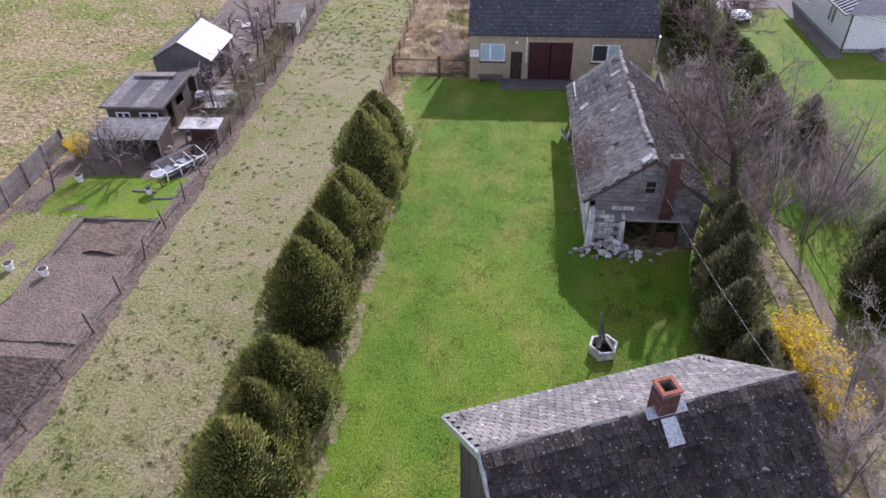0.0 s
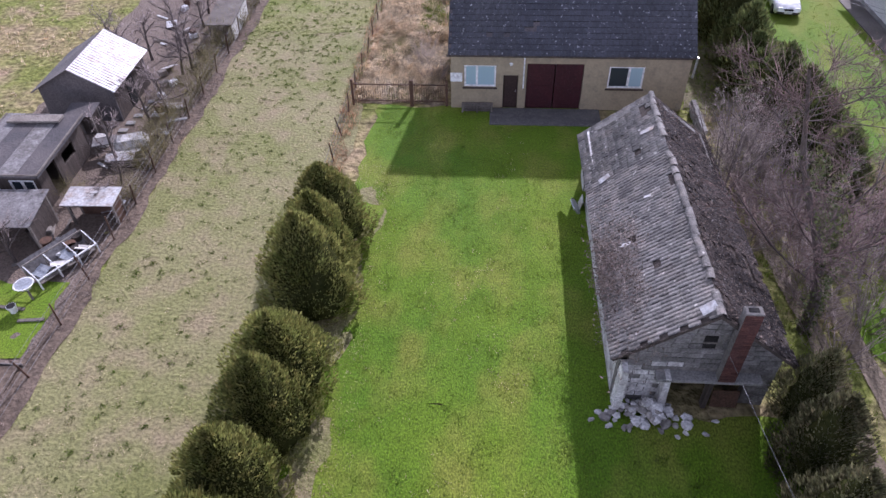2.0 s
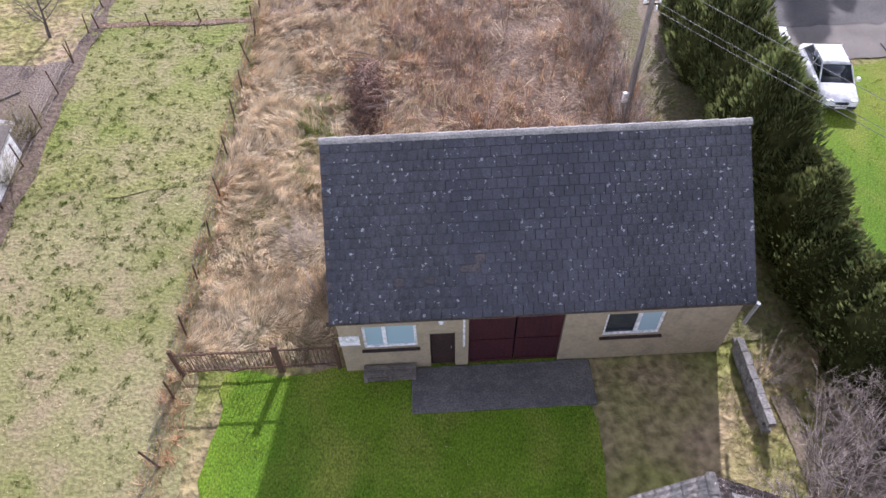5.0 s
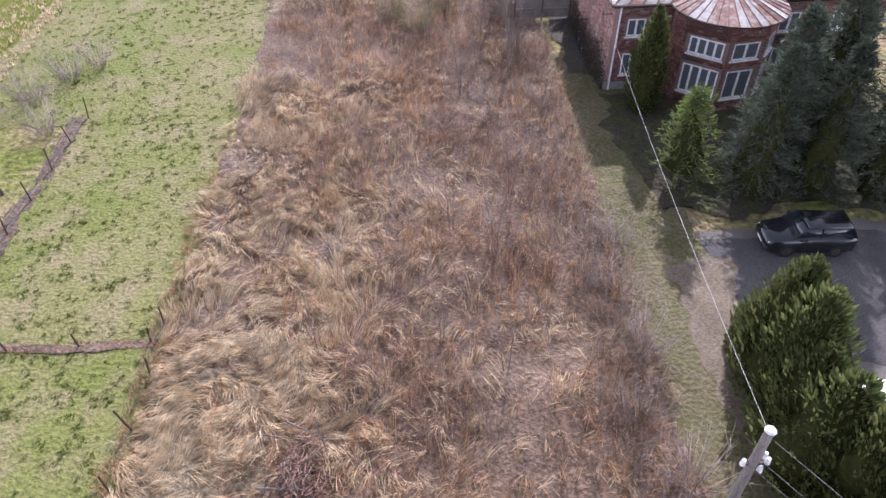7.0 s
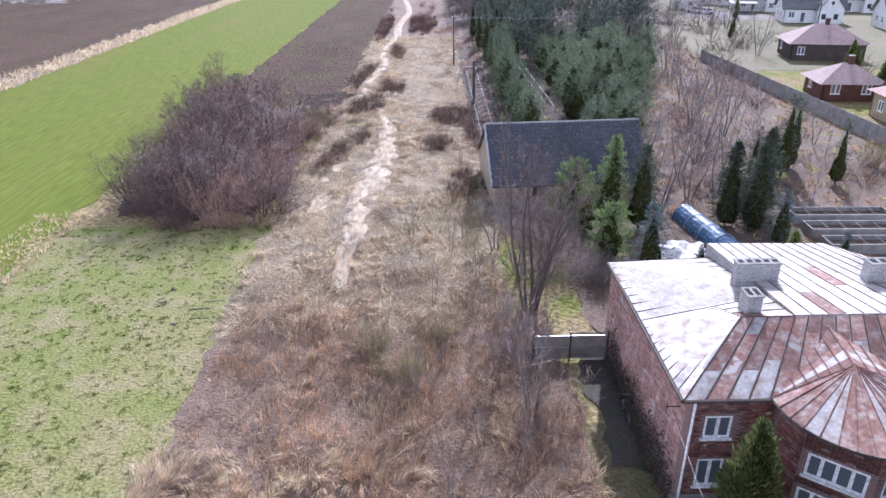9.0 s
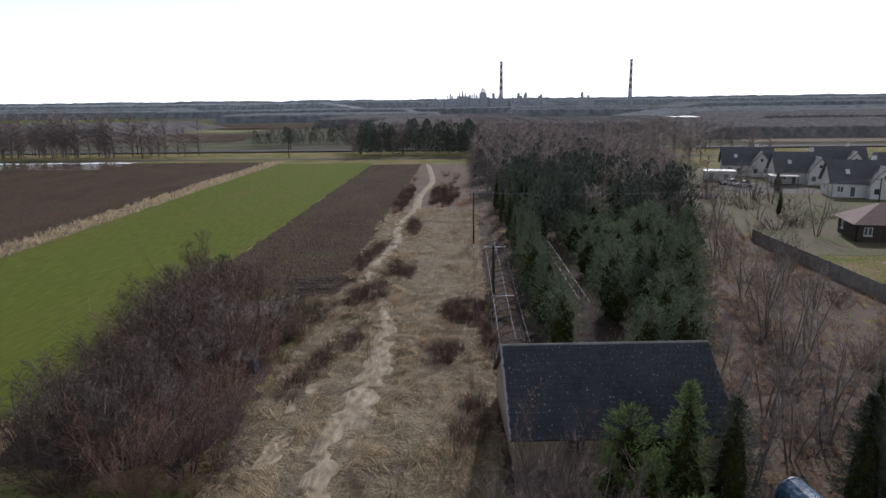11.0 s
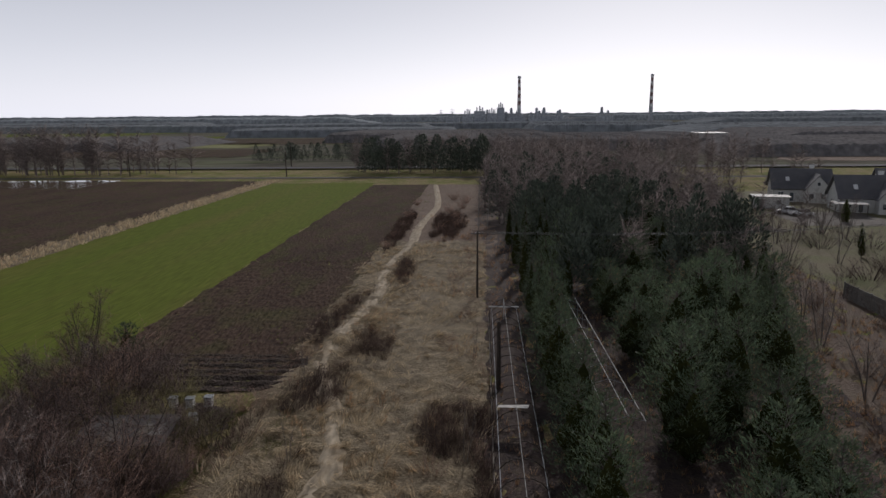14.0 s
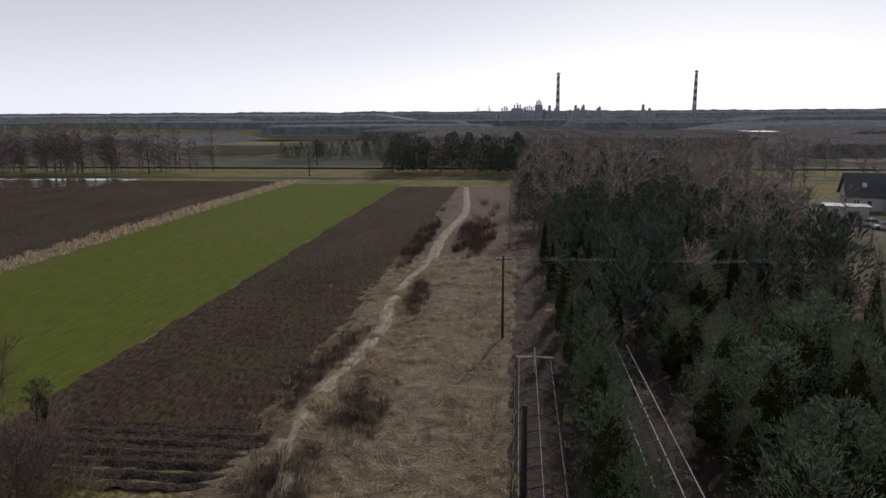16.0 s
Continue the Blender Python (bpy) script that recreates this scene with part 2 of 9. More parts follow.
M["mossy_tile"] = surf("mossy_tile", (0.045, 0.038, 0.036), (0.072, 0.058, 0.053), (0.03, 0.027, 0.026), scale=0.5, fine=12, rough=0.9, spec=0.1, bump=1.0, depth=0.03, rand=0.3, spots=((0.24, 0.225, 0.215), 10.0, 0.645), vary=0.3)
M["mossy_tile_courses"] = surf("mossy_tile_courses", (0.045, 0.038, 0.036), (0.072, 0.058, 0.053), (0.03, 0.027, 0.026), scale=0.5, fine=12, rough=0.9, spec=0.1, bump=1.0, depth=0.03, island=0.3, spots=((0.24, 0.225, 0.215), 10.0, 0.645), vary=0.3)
M["plaster"] = surf("plaster", (0.37, 0.305, 0.205), (0.32, 0.265, 0.178), (0.26, 0.22, 0.155), scale=0.5, fine=8, bump=0.1, local=True, vary=0.12)
M["white_plaster"] = surf("white_plaster", (0.7, 0.7, 0.68), (0.62, 0.62, 0.6), scale=0.5, fine=11, bump=0.08, local=True)
M["block"] = surf("block", (0.2, 0.19, 0.178), (0.15, 0.142, 0.132), (0.26, 0.25, 0.235), scale=1.1, fine=14, bump=0.5, rand=0.22, island=0.15)
M["whitewash"] = surf("whitewash", (0.78, 0.77, 0.75), (0.36, 0.34, 0.32), scale=1.6, fine=12, bump=0.5, rand=0.15)
M["mortar"] = surf("mortar", (0.2, 0.19, 0.17), (0.14, 0.13, 0.12), scale=1.0, fine=10, bump=0.4)
M["brick"] = surf("brick", (0.1, 0.043, 0.033), (0.075, 0.036, 0.03), scale=2.0, fine=16, bump=0.4, rand=0.25)
M["bright_brick"] = surf("bright_brick", (0.3, 0.105, 0.06), (0.22, 0.085, 0.055), scale=2.0, fine=16, bump=0.4, rand=0.25)
M["villa_brick"] = brick_surf("villa_brick", (0.22, 0.085, 0.062), (0.1, 0.05, 0.045), (0.26, 0.235, 0.22), 0.26, 0.085)
M["brickwork"] = surf("brickwork", (0.215, 0.083, 0.062), (0.13, 0.058, 0.05), (0.25, 0.16, 0.13), scale=0.5, fine=12, bump=0.3, island=0.5, rand=0.25, spots=((0.34, 0.31, 0.29), 1.6, 0.68))
M["pale_brickwork"] = surf("pale_brickwork", (0.33, 0.19, 0.155), (0.25, 0.14, 0.115), (0.38, 0.28, 0.245), scale=0.4, fine=9, bump=0.3, island=0.35, spots=((0.4, 0.35, 0.32), 1.1, 0.66))
M["villa_render"] = brick_surf("villa_render", (0.27, 0.16, 0.13), (0.22, 0.13, 0.105), (0.3, 0.25, 0.22), 0.26, 0.085, stain=(0.32, 0.25, 0.22))
M["tin"] = surf("tin", (0.46, 0.445, 0.425), (0.36, 0.34, 0.32), (0.27, 0.2, 0.165), scale=0.6, fine=7, rough=0.68, bump=0.15, metal=0.0, rand=0.28, spec=0.3, vary=0.18)
M["rust_tin"] = surf("rust_tin", (0.2, 0.1, 0.078), (0.25, 0.145, 0.115), (0.37, 0.3, 0.265), scale=0.7, fine=6, rough=0.75, bump=0.2, rand=0.3, spec=0.25, spots=((0.4, 0.37, 0.34), 1.3, 0.66))
M["white_tin"] = surf("white_tin", (0.52, 0.52, 0.51), (0.42, 0.41, 0.4), (0.34, 0.27, 0.22), scale=0.7, fine=9, rough=0.45, bump=0.1, metal=0.1)
M["felt"] = surf("felt", (0.075, 0.07, 0.072), (0.12, 0.105, 0.1), scale=0.7, fine=14, rough=0.85, bump=0.3)
M["worn_felt"] = surf("worn_felt", (0.19, 0.18, 0.175), (0.13, 0.118, 0.11), (0.26, 0.25, 0.24), scale=0.8, fine=10, rough=0.85, bump=0.3)
M["dark_leaf"] = surf("dark_leaf", (0.045, 0.035, 0.025), (0.06, 0.05, 0.03), scale=1, fine=5, bump=0, island=0.4)
M["dark_wood"] = surf("dark_wood", (0.055, 0.044, 0.037), (0.09, 0.072, 0.06), scale=1.5, fine=9, bump=0.5, stretch=(4, 4, 0.4), rand=0.2, local=True)
M["grey_wood"] = surf("grey_wood", (0.2, 0.18, 0.155), (0.13, 0.11, 0.095), scale=1.5, fine=12, bump=0.4, rand=0.2)
M["pole_wood"] = surf("pole_wood", (0.25, 0.23, 0.21), (0.17, 0.155, 0.14), scale=2, fine=14, bump=0.3, stretch=(4, 4, 0.5))
M["red_gate"] = surf("red_gate", (0.06, 0.016, 0.02), (0.045, 0.014, 0.018), scale=1.2, fine=10, rough=0.55, bump=0.1)
M["brown_door"] = surf("brown_door", (0.035, 0.022, 0.02), (0.05, 0.03, 0.026), scale=1.2, fine=10, rough=0.55, bump=0.1)
M["white_paint"] = surf("white_paint", (0.78, 0.78, 0.77), (0.7, 0.7, 0.69), scale=1, fine=8, rough=0.4, bump=0.03)
M["dark_metal"] = surf("dark_metal", (0.06, 0.055, 0.052), (0.1, 0.075, 0.06), scale=2, fine=12, rough=0.55, metal=0.6, bump=0.1)
M["rust"] = surf("rust", (0.13, 0.075, 0.05), (0.09, 0.055, 0.04), scale=3, fine=14, rough=0.8, bump=0.2, metal=0.2)
M["zinc"] = surf("zinc", (0.5, 0.52, 0.54), (0.4, 0.42, 0.44), scale=2, fine=14, rough=0.4, metal=0.7, bump=0.1)
M["wire"] = surf("wire", (0.12, 0.12, 0.12), (0.18, 0.18, 0.18), scale=2, fine=14, rough=0.5, metal=0.4, bump=0)
M["pale_wire"] = surf("pale_wire", (0.5, 0.5, 0.48), (0.4, 0.4, 0.38), scale=2, fine=14, rough=0.5, bump=0)
M["villa_glass"] = glass_surf("villa_glass", (0.1, 0.12, 0.14))
M["grey_render"] = surf("grey_render", (0.36, 0.35, 0.34), (0.26, 0.25, 0.24), scale=1.2, fine=9, bump=0.15)
M["glass"] = glass_surf("glass", (0.03, 0.04, 0.05))
M["curtain_glass"] = glass_surf("curtain_glass", (0.36, 0.5, 0.55))
M["car_glass"] = glass_surf("car_glass", (0.02, 0.025, 0.03))
M["car_white"] = surf("car_white", (0.8, 0.8, 0.8), (0.78, 0.78, 0.78), scale=1, fine=3, rough=0.2, bump=0, spec=0.6)
M["car_black"] = surf("car_black", (0.012, 0.012, 0.015), (0.016, 0.016, 0.02), scale=1, fine=3, rough=0.12, bump=0, spec=0.8)
M["rubber"] = surf("rubber", (0.018, 0.018, 0.018), (0.028, 0.028, 0.028), scale=3, fine=12, rough=0.85, bump=0.1)
M["plastic_white"] = surf("plastic_white", (0.78, 0.78, 0.76), (0.68, 0.68, 0.66), scale=2, fine=9, rough=0.4, bump=0.05)
M["blue_sheet"] = surf("blue_sheet", (0.035, 0.1, 0.2), (0.06, 0.14, 0.25), (0.2, 0.28, 0.34), scale=0.9, fine=4, rough=0.5, bump=0.5, depth=0.05, spec=0.4)
M["white_sheet"] = surf("white_sheet", (0.6, 0.59, 0.56), (0.45, 0.43, 0.4), scale=0.9, fine=4, rough=0.4, bump=0.6, depth=0.06)
M["bark"] = surf("bark", (0.12, 0.098, 0.085), (0.08, 0.066, 0.058), scale=2, fine=10, bump=0.5, stretch=(3, 3, 1))
M["pale_bark"] = surf("pale_bark", (0.24, 0.21, 0.19), (0.15, 0.13, 0.115), scale=2, fine=10, bump=0.3, stretch=(2, 2, 1))
M["birch_bark"] = surf("birch_bark", (0.4, 0.37, 0.34), (0.2, 0.175, 0.16), scale=2, fine=6, bump=0.2)
M["twig_purple"] = surf("twig_purple", (0.145, 0.1, 0.086), (0.104, 0.073, 0.064), scale=0.5, fine=4, bump=0, rand=0.3, island=0.4)
M["twig_haze"] = surf("twig_haze", (0.25, 0.205, 0.185), (0.18, 0.147, 0.135), scale=0.5, fine=4, bump=0, rand=0.25, island=0.4)
M["twig_red"] = surf("twig_red", (0.32, 0.2, 0.15), (0.24, 0.155, 0.12), scale=0.5, fine=4, bump=0, rand=0.25, island=0.4)
M["twig_grey"] = surf("twig_grey", (0.32, 0.27, 0.235), (0.23, 0.19, 0.165), scale=0.5, fine=4, bump=0, rand=0.2, island=0.35)
M["twig_stand"] = surf("twig_stand", (0.15, 0.094, 0.076), (0.11, 0.07, 0.058), scale=0.5, fine=4, bump=0, island=0.4)
M["twig_olive"] = surf("twig_olive", (0.2, 0.17, 0.08), (0.15, 0.13, 0.06), scale=0.5, fine=4, bump=0, rand=0.2, island=0.3)
M["thuja"] = surf("thuja", (0.15, 0.175, 0.045), (0.2, 0.205, 0.06), (0.27, 0.235, 0.075), scale=0.9, fine=5, bump=0, rand=0.2, island=0.5, rough=0.6, trans=0.5)
M["dark_thuja"] = surf("dark_thuja", (0.085, 0.115, 0.04), (0.115, 0.14, 0.048), (0.16, 0.155, 0.05), scale=0.9, fine=5, bump=0, rand=0.15, island=0.45, rough=0.6, trans=0.45)
M["dark_stem"] = surf("dark_stem", (0.125, 0.084, 0.068), (0.09, 0.062, 0.052), scale=0.5, fine=3, bump=0, island=0.5, trans=0.25)
M["juniper"] = surf("juniper", (0.1, 0.108, 0.05), (0.135, 0.13, 0.065), (0.17, 0.14, 0.08), scale=0.9, fine=5, bump=0, rand=0.25, island=0.5, rough=0.6, trans=0.42)
M["pine"] = surf("pine", (0.085, 0.125, 0.078), (0.112, 0.152, 0.09), (0.15, 0.17, 0.094), scale=0.7, fine=5, bump=0, rand=0.3, island=0.5, rough=0.55, trans=0.36)
M["spruce"] = surf("spruce", (0.07, 0.092, 0.062), (0.09, 0.112, 0.072), scale=0.7, fine=5, bump=0, rand=0.25, island=0.5, rough=0.6, trans=0.3)
M["far_needles"] = surf("far_needles", (0.066, 0.084, 0.066), (0.088, 0.104, 0.078), scale=0.7, fine=5, bump=0, island=0.5, rough=0.7, trans=0.2)
M["young_spruce"] = surf("young_spruce", (0.12, 0.17, 0.045), (0.16, 0.2, 0.05), scale=0.9, fine=5, bump=0, rand=0.2, island=0.4, rough=0.6, trans=0.4)
M["young_pine"] = surf("young_pine", (0.13, 0.19, 0.07), (0.17, 0.225, 0.085), scale=0.9, fine=5, bump=0, rand=0.2, island=0.4, rough=0.6, trans=0.4)
M["blue_spruce"] = surf("blue_spruce", (0.11, 0.15, 0.145), (0.14, 0.18, 0.175), scale=0.9, fine=5, bump=0, rand=0.2, island=0.4, rough=0.6, trans=0.3)
# for cores added inside conifer crowns: their inner shade is this dark colour
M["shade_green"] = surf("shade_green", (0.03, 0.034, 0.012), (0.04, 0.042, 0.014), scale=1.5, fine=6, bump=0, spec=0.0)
M["forsythia"] = surf("forsythia", (0.8, 0.62, 0.03), (0.7, 0.5, 0.02), scale=1.2, fine=5, bump=0, island=0.25, trans=0.4)
M["straw"] = surf("straw", (0.64, 0.525, 0.35), (0.52, 0.4, 0.25), (0.72, 0.62, 0.45), scale=0.5, fine=2.5, bump=0, island=0.45, trans=0.5)
M["rust_straw"] = surf("rust_straw", (0.5, 0.3, 0.165), (0.35, 0.21, 0.12), (0.6, 0.45, 0.27), scale=0.4, fine=2.5, bump=0, island=0.55, trans=0.35)
M["blade"] = surf("blade", (0.115, 0.185, 0.01), (0.18, 0.228, 0.028), scale=0.3, fine=4, bump=0, island=0.5, trans=0.4)
M["dull_blade"] = surf("dull_blade", (0.12, 0.16, 0.045), (0.24, 0.22, 0.1), scale=0.4, fine=4, bump=0, island=0.4, trans=0.4)
M["water"] = surf("water", (0.03, 0.035, 0.04), (0.025, 0.03, 0.032), scale=0.3, fine=1.5, rough=0.03, bump=0.02, spec=0.8)
M["red_tile"] = surf("red_tile", (0.27, 0.13, 0.1), (0.21, 0.1, 0.08), scale=0.6, fine=9, bump=0.3, rough=0.7)
M["anthracite"] = surf("anthracite", (0.11, 0.11, 0.118), (0.14, 0.135, 0.14), scale=0.6, fine=9, bump=0.3, rough=0.6)
M["grey_tile"] = surf("grey_tile", (0.11, 0.11, 0.125), (0.14, 0.14, 0.15), scale=0.6, fine=9, bump=0.3, rough=0.5, spec=0.5)
M["plant_grey"] = surf("plant_grey", (0.42, 0.44, 0.47), (0.34, 0.36, 0.39), scale=0.05, fine=0.3, bump=0)
M["signal_red"] = surf("signal_red", (0.22, 0.14, 0.13), (0.19, 0.12, 0.115), scale=0.05, fine=0.3, bump=0)
M["black"] = surf("black", (0.012, 0.011, 0.01), (0.018, 0.016, 0.015), scale=1, fine=5, bump=0)
M["rubble"] = surf("rubble", (0.36, 0.34, 0.31), (0.22, 0.2, 0.18), scale=1.5, fine=9, bump=0.5, rand=0.25)


# ---- building helpers ----
def raw(name, verts, faces, material=None):
    me = bpy.data.meshes.new(name)
    me.from_pydata([tuple(v) for v in verts], [], [tuple(f) for f in faces])
    if material:
        me.materials.append(material)
    return me


def soup(name, pieces, materials):
    """One mesh of triangles from arrays: pieces are (verts, triangles, slot)."""
    vs, ts, slots, at = [], [], [], 0
    for v, t, s in pieces:
        vs.append(v), ts.append(t + at), slots.append(np.full(len(t), s, dtype=np.int32))
        at += len(v)
    v, t, s = np.concatenate(vs).astype(np.float32), np.concatenate(ts).astype(np.int32), np.concatenate(slots)
    me = bpy.data.meshes.new(name)
    me.vertices.add(len(v)), me.loops.add(3 * len(t)), me.polygons.add(len(t))
    me.vertices.foreach_set("co", v.ravel())
    me.loops.foreach_set("vertex_index", t.ravel())
    me.polygons.foreach_set("loop_start", np.arange(0, 3 * len(t), 3, dtype=np.int32))
    me.polygons.foreach_set("material_index", s)
    for m in materials:
        me.materials.append(m)
    me.update(calc_edges=True)
    return me


def part(name, bm, material, parent, label="", m=None):
    """Links a bmesh or a mesh as one object under a thing or a part."""
    if isinstance(bm, bmesh.types.BMesh):
        me = bpy.data.meshes.new(name)
        bm.to_mesh(me)
        bm.free()
    else:
        me = bm
    if material and not me.materials:
        me.materials.append(material)
    ob = new(name, me)
    ob.parent = parent
    if m is not None:
        ob.matrix_basis = m
    return tagged(ob, label)


def thing(name, label, category, m=None, group="", kind=""):
    ob = new(name)
    ob.empty_display_size = 0.2
    if m is not None:
        ob.matrix_basis = m
    return tagged(ob, label, category, group, kind)


def box(x0, x1, y0, y1, z0, z1, bevel=0.0, bm=None):
    bm = bm or bmesh.new()
    made = bmesh.ops.create_cube(bm, size=1, matrix=Matrix.Translation(((x0 + x1) / 2, (y0 + y1) / 2, (z0 + z1) / 2)) @ Matrix.Diagonal((x1 - x0, y1 - y0, z1 - z0, 1)))
    if bevel:
        edges = list({e for v in made["verts"] for e in v.link_edges})
        bmesh.ops.bevel(bm, geom=edges, offset=bevel, segments=1, affect="EDGES")
    return bm


def rod(p, q, r0, r1=None, sides=8, bm=None):
    bm = bm or bmesh.new()
    p, q = Vector(p), Vector(q)
    d = q - p
    m = Matrix.Translation((p + q) / 2) @ d.to_track_quat("Z", "Y").to_matrix().to_4x4()
    bmesh.ops.create_cone(bm, cap_ends=True, segments=sides, radius1=r0, radius2=r0 if r1 is None else r1, depth=d.length, matrix=m)
    return bm


def prism(outline, depth, bm=None, m=None):
    """A flat outline (x, z) pushed along y from 0 to depth."""
    bm = bm or bmesh.new()
    a = [bm.verts.new((x, 0, z)) for x, z in outline]
    b = [bm.verts.new((x, depth, z)) for x, z in outline]
    k = len(outline)
    bm.faces.new(a), bm.faces.new(b[::-1])
    for i in range(k):
        bm.faces.new((a[i], b[i], b[(i + 1) % k], a[(i + 1) % k]))
    if m is not None:
        bm.transform(m)
    bmesh.ops.recalc_face_normals(bm, faces=bm.faces)
    return bm


def slab(corners, thick, bm=None):
    """A plate over four corners, thick downwards along its normal."""
    bm = bm or bmesh.new()
    c = [Vector(p) for p in corners]
    n = (c[1] - c[0]).cross(c[3] - c[0]).normalized()
    if n.z < 0:
        n = -n
    a, b = [bm.verts.new(p) for p in c], [bm.verts.new(p - n * thick) for p in c]
    k = len(c)
    bm.faces.new(a), bm.faces.new(b[::-1])
    for i in range(k):
        bm.faces.new((a[i], b[i], b[(i + 1) % k], a[(i + 1) % k]))
    bmesh.ops.recalc_face_normals(bm, faces=bm.faces)
    return bm


def wall(length, height, thick, holes=()):
    """A wall along x from 0, its face at y = 0 and its back at y = thick, with holes (x0, x1, z0, z1) through it: one closed skin."""
    bm = bmesh.new()
    xs = sorted({0, length, *[h[0] for h in holes], *[h[1] for h in holes]})
    zs = sorted({0, height, *[h[2] for h in holes], *[h[3] for h in holes]})
    full = {(i, k): not any(h[0] < (xs[i] + xs[i + 1]) / 2 < h[1] and h[2] < (zs[k] + zs[k + 1]) / 2 < h[3] for h in holes) for i in range(len(xs) - 1) for k in range(len(zs) - 1)}
    made = {}

    def v(i, s, k):
        if (i, s, k) not in made:
            made[i, s, k] = bm.verts.new((xs[i], s * thick, zs[k]))
        return made[i, s, k]

    for (i, k), solid in full.items():
        if not solid:
            continue
        bm.faces.new((v(i, 0, k), v(i + 1, 0, k), v(i + 1, 0, k + 1), v(i, 0, k + 1)))
        bm.faces.new((v(i, 1, k), v(i, 1, k + 1), v(i + 1, 1, k + 1), v(i + 1, 1, k)))
        for di, dk, a, b in ((-1, 0, (i, k), (i, k + 1)), (1, 0, (i + 1, k), (i + 1, k + 1)), (0, -1, (i, k), (i + 1, k)), (0, 1, (i, k + 1), (i + 1, k + 1))):
            if not full.get((i + di, k + dk), False):
                bm.faces.new((v(a[0], 0, a[1]), v(b[0], 0, b[1]), v(b[0], 1, b[1]), v(a[0], 1, a[1])))
    bmesh.ops.recalc_face_normals(bm, faces=bm.faces)
    return bm


def tiles(parent, corner, along, up, nu, nv, piece, material, keep, gone=(), jitter=0.0, seed=1, name="tile"):
    """Courses of tiles on a slope: corner at the eave, the way along it and up it. keep(i, j): this tile is a part of its own."""
    rng = random.Random(seed)
    along, up = Vector(along), Vector(up)
    n = along.cross(up).normalized()
    n = n if n.z > 0 else -n
    w, h = along.length / nu, up.length / nv
    u, v = along.normalized(), up.normalized()
    base = Matrix((u, v, n)).transposed().to_4x4()
    pv = np.array([x.co for x in piece.vertices])
    tri = np.array([[p.vertices[0], p.vertices[k], p.vertices[k + 1]] for p in piece.polygons for k in range(1, len(p.vertices) - 1)])
    slots = np.array([p.material_index for p in piece.polygons for k in range(1, len(p.vertices) - 1)], dtype=np.int32)
    vs, ts, at = [], [], 0
    for j in range(nv):
        for i in range(nu):
            if (i, j) in gone:
                continue
            off = 0.5 * w * (j % 2) if i < nu - 1 else 0.0
            m = Matrix.Translation(Vector(corner) + u * (i * w + off) + v * (j * h) + n * (0.012 + rng.random() * jitter)) @ base @ pose(0, 0, 0, rng.gauss(2.2, 30 * jitter), rng.gauss(0, 25 * jitter), rng.gauss(0, 60 * jitter))
            if keep(i, j):
                part(name, piece, material, parent, m=m)
            else:
                a = np.array(m)
                vs.append(pv @ a[:3, :3].T + a[:3, 3]), ts.append(tri + at)
                at += len(pv)
    if vs:
        me = soup("tile_field", [(np.concatenate(vs), np.concatenate(ts), 0)], [M.get(material.name + "_courses", material), M["foot_shade"]])
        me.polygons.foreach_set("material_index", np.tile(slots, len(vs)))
        tagged(part("tile_field", me, None, parent), kind="stuff")


def tile_piece(w, h, t, material, wave=0):
    """One roof tile, x 0 to w, y 0 to h, its foot thicker than its head and painted dark as the course's shadow line;
    wave: ribs across it.
    """
    bm = bmesh.new()
    n = 4 * wave if wave else 1
    g = 0.007
    top0, top1, bot0, low = [], [], [], []
    for k in range(n + 1):
        x = g + (w - 2 * g) * k / n
        z = (0.016 if k % 4 in (1, 2) else -0.004) if wave else 0
        top0.append(bm.verts.new((x, -0.02, t + z))), top1.append(bm.verts.new((x, h, t * 0.3 + z)))
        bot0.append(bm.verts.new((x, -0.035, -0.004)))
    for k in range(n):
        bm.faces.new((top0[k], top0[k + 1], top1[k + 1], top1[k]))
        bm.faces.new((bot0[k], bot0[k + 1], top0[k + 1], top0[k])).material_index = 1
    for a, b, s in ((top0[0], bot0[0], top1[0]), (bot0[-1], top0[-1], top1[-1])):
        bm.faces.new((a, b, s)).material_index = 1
    me = bpy.data.meshes.new("tile")
    bm.to_mesh(me)
    bm.free()
    me.materials.append(material), me.materials.append(M["foot_shade"])
    return me


def window(parent, x, y, z, w, h, bars, glass, m=None, sill=True, depth=0.12, name="window"):
    """A window in a wall along x whose face lies at y: frame, mullions at the shares given, panes, sill."""
    win = part(name, box(x, x + w, y + depth + 0.05, y + depth + 0.09, z, z + h), M["black"], parent, m=m)
    f = 0.09
    bm = box(x, x + w, y + depth - 0.05, y + depth + 0.03, z, z + f)
    box(x, x + w, y + depth - 0.05, y + depth + 0.03, z + h - f, z + h, bm=bm)
    box(x, x + f, y + depth - 0.05, y + depth + 0.03, z + f, z + h - f, bm=bm)
    box(x + w - f, x + w, y + depth - 0.05, y + depth + 0.03, z + f, z + h - f, bm=bm)
    part("window_frame", bm, M["white_paint"], win)
    edges = [0, *bars, 1]
    for b in bars:
        part("mullion", box(x + w * b - 0.06, x + w * b + 0.06, y + depth - 0.055, y + depth + 0.03, z + f, z + h - f), M["white_paint"], win)
    for k, (a, b) in enumerate(zip(edges, edges[1:])):
        part("pane", box(x + w * a + 0.05, x + w * b - 0.05, y + depth - 0.01, y + depth, z + f, z + h - f), glass[k % len(glass)], win)
    if sill:
        part("window_sill", box(x - 0.08, x + w + 0.08, y - 0.1, y + depth, z - 0.06, z - 0.004), M["brown_door"] if sill == "dark" else M["white_paint"], win)
    return win


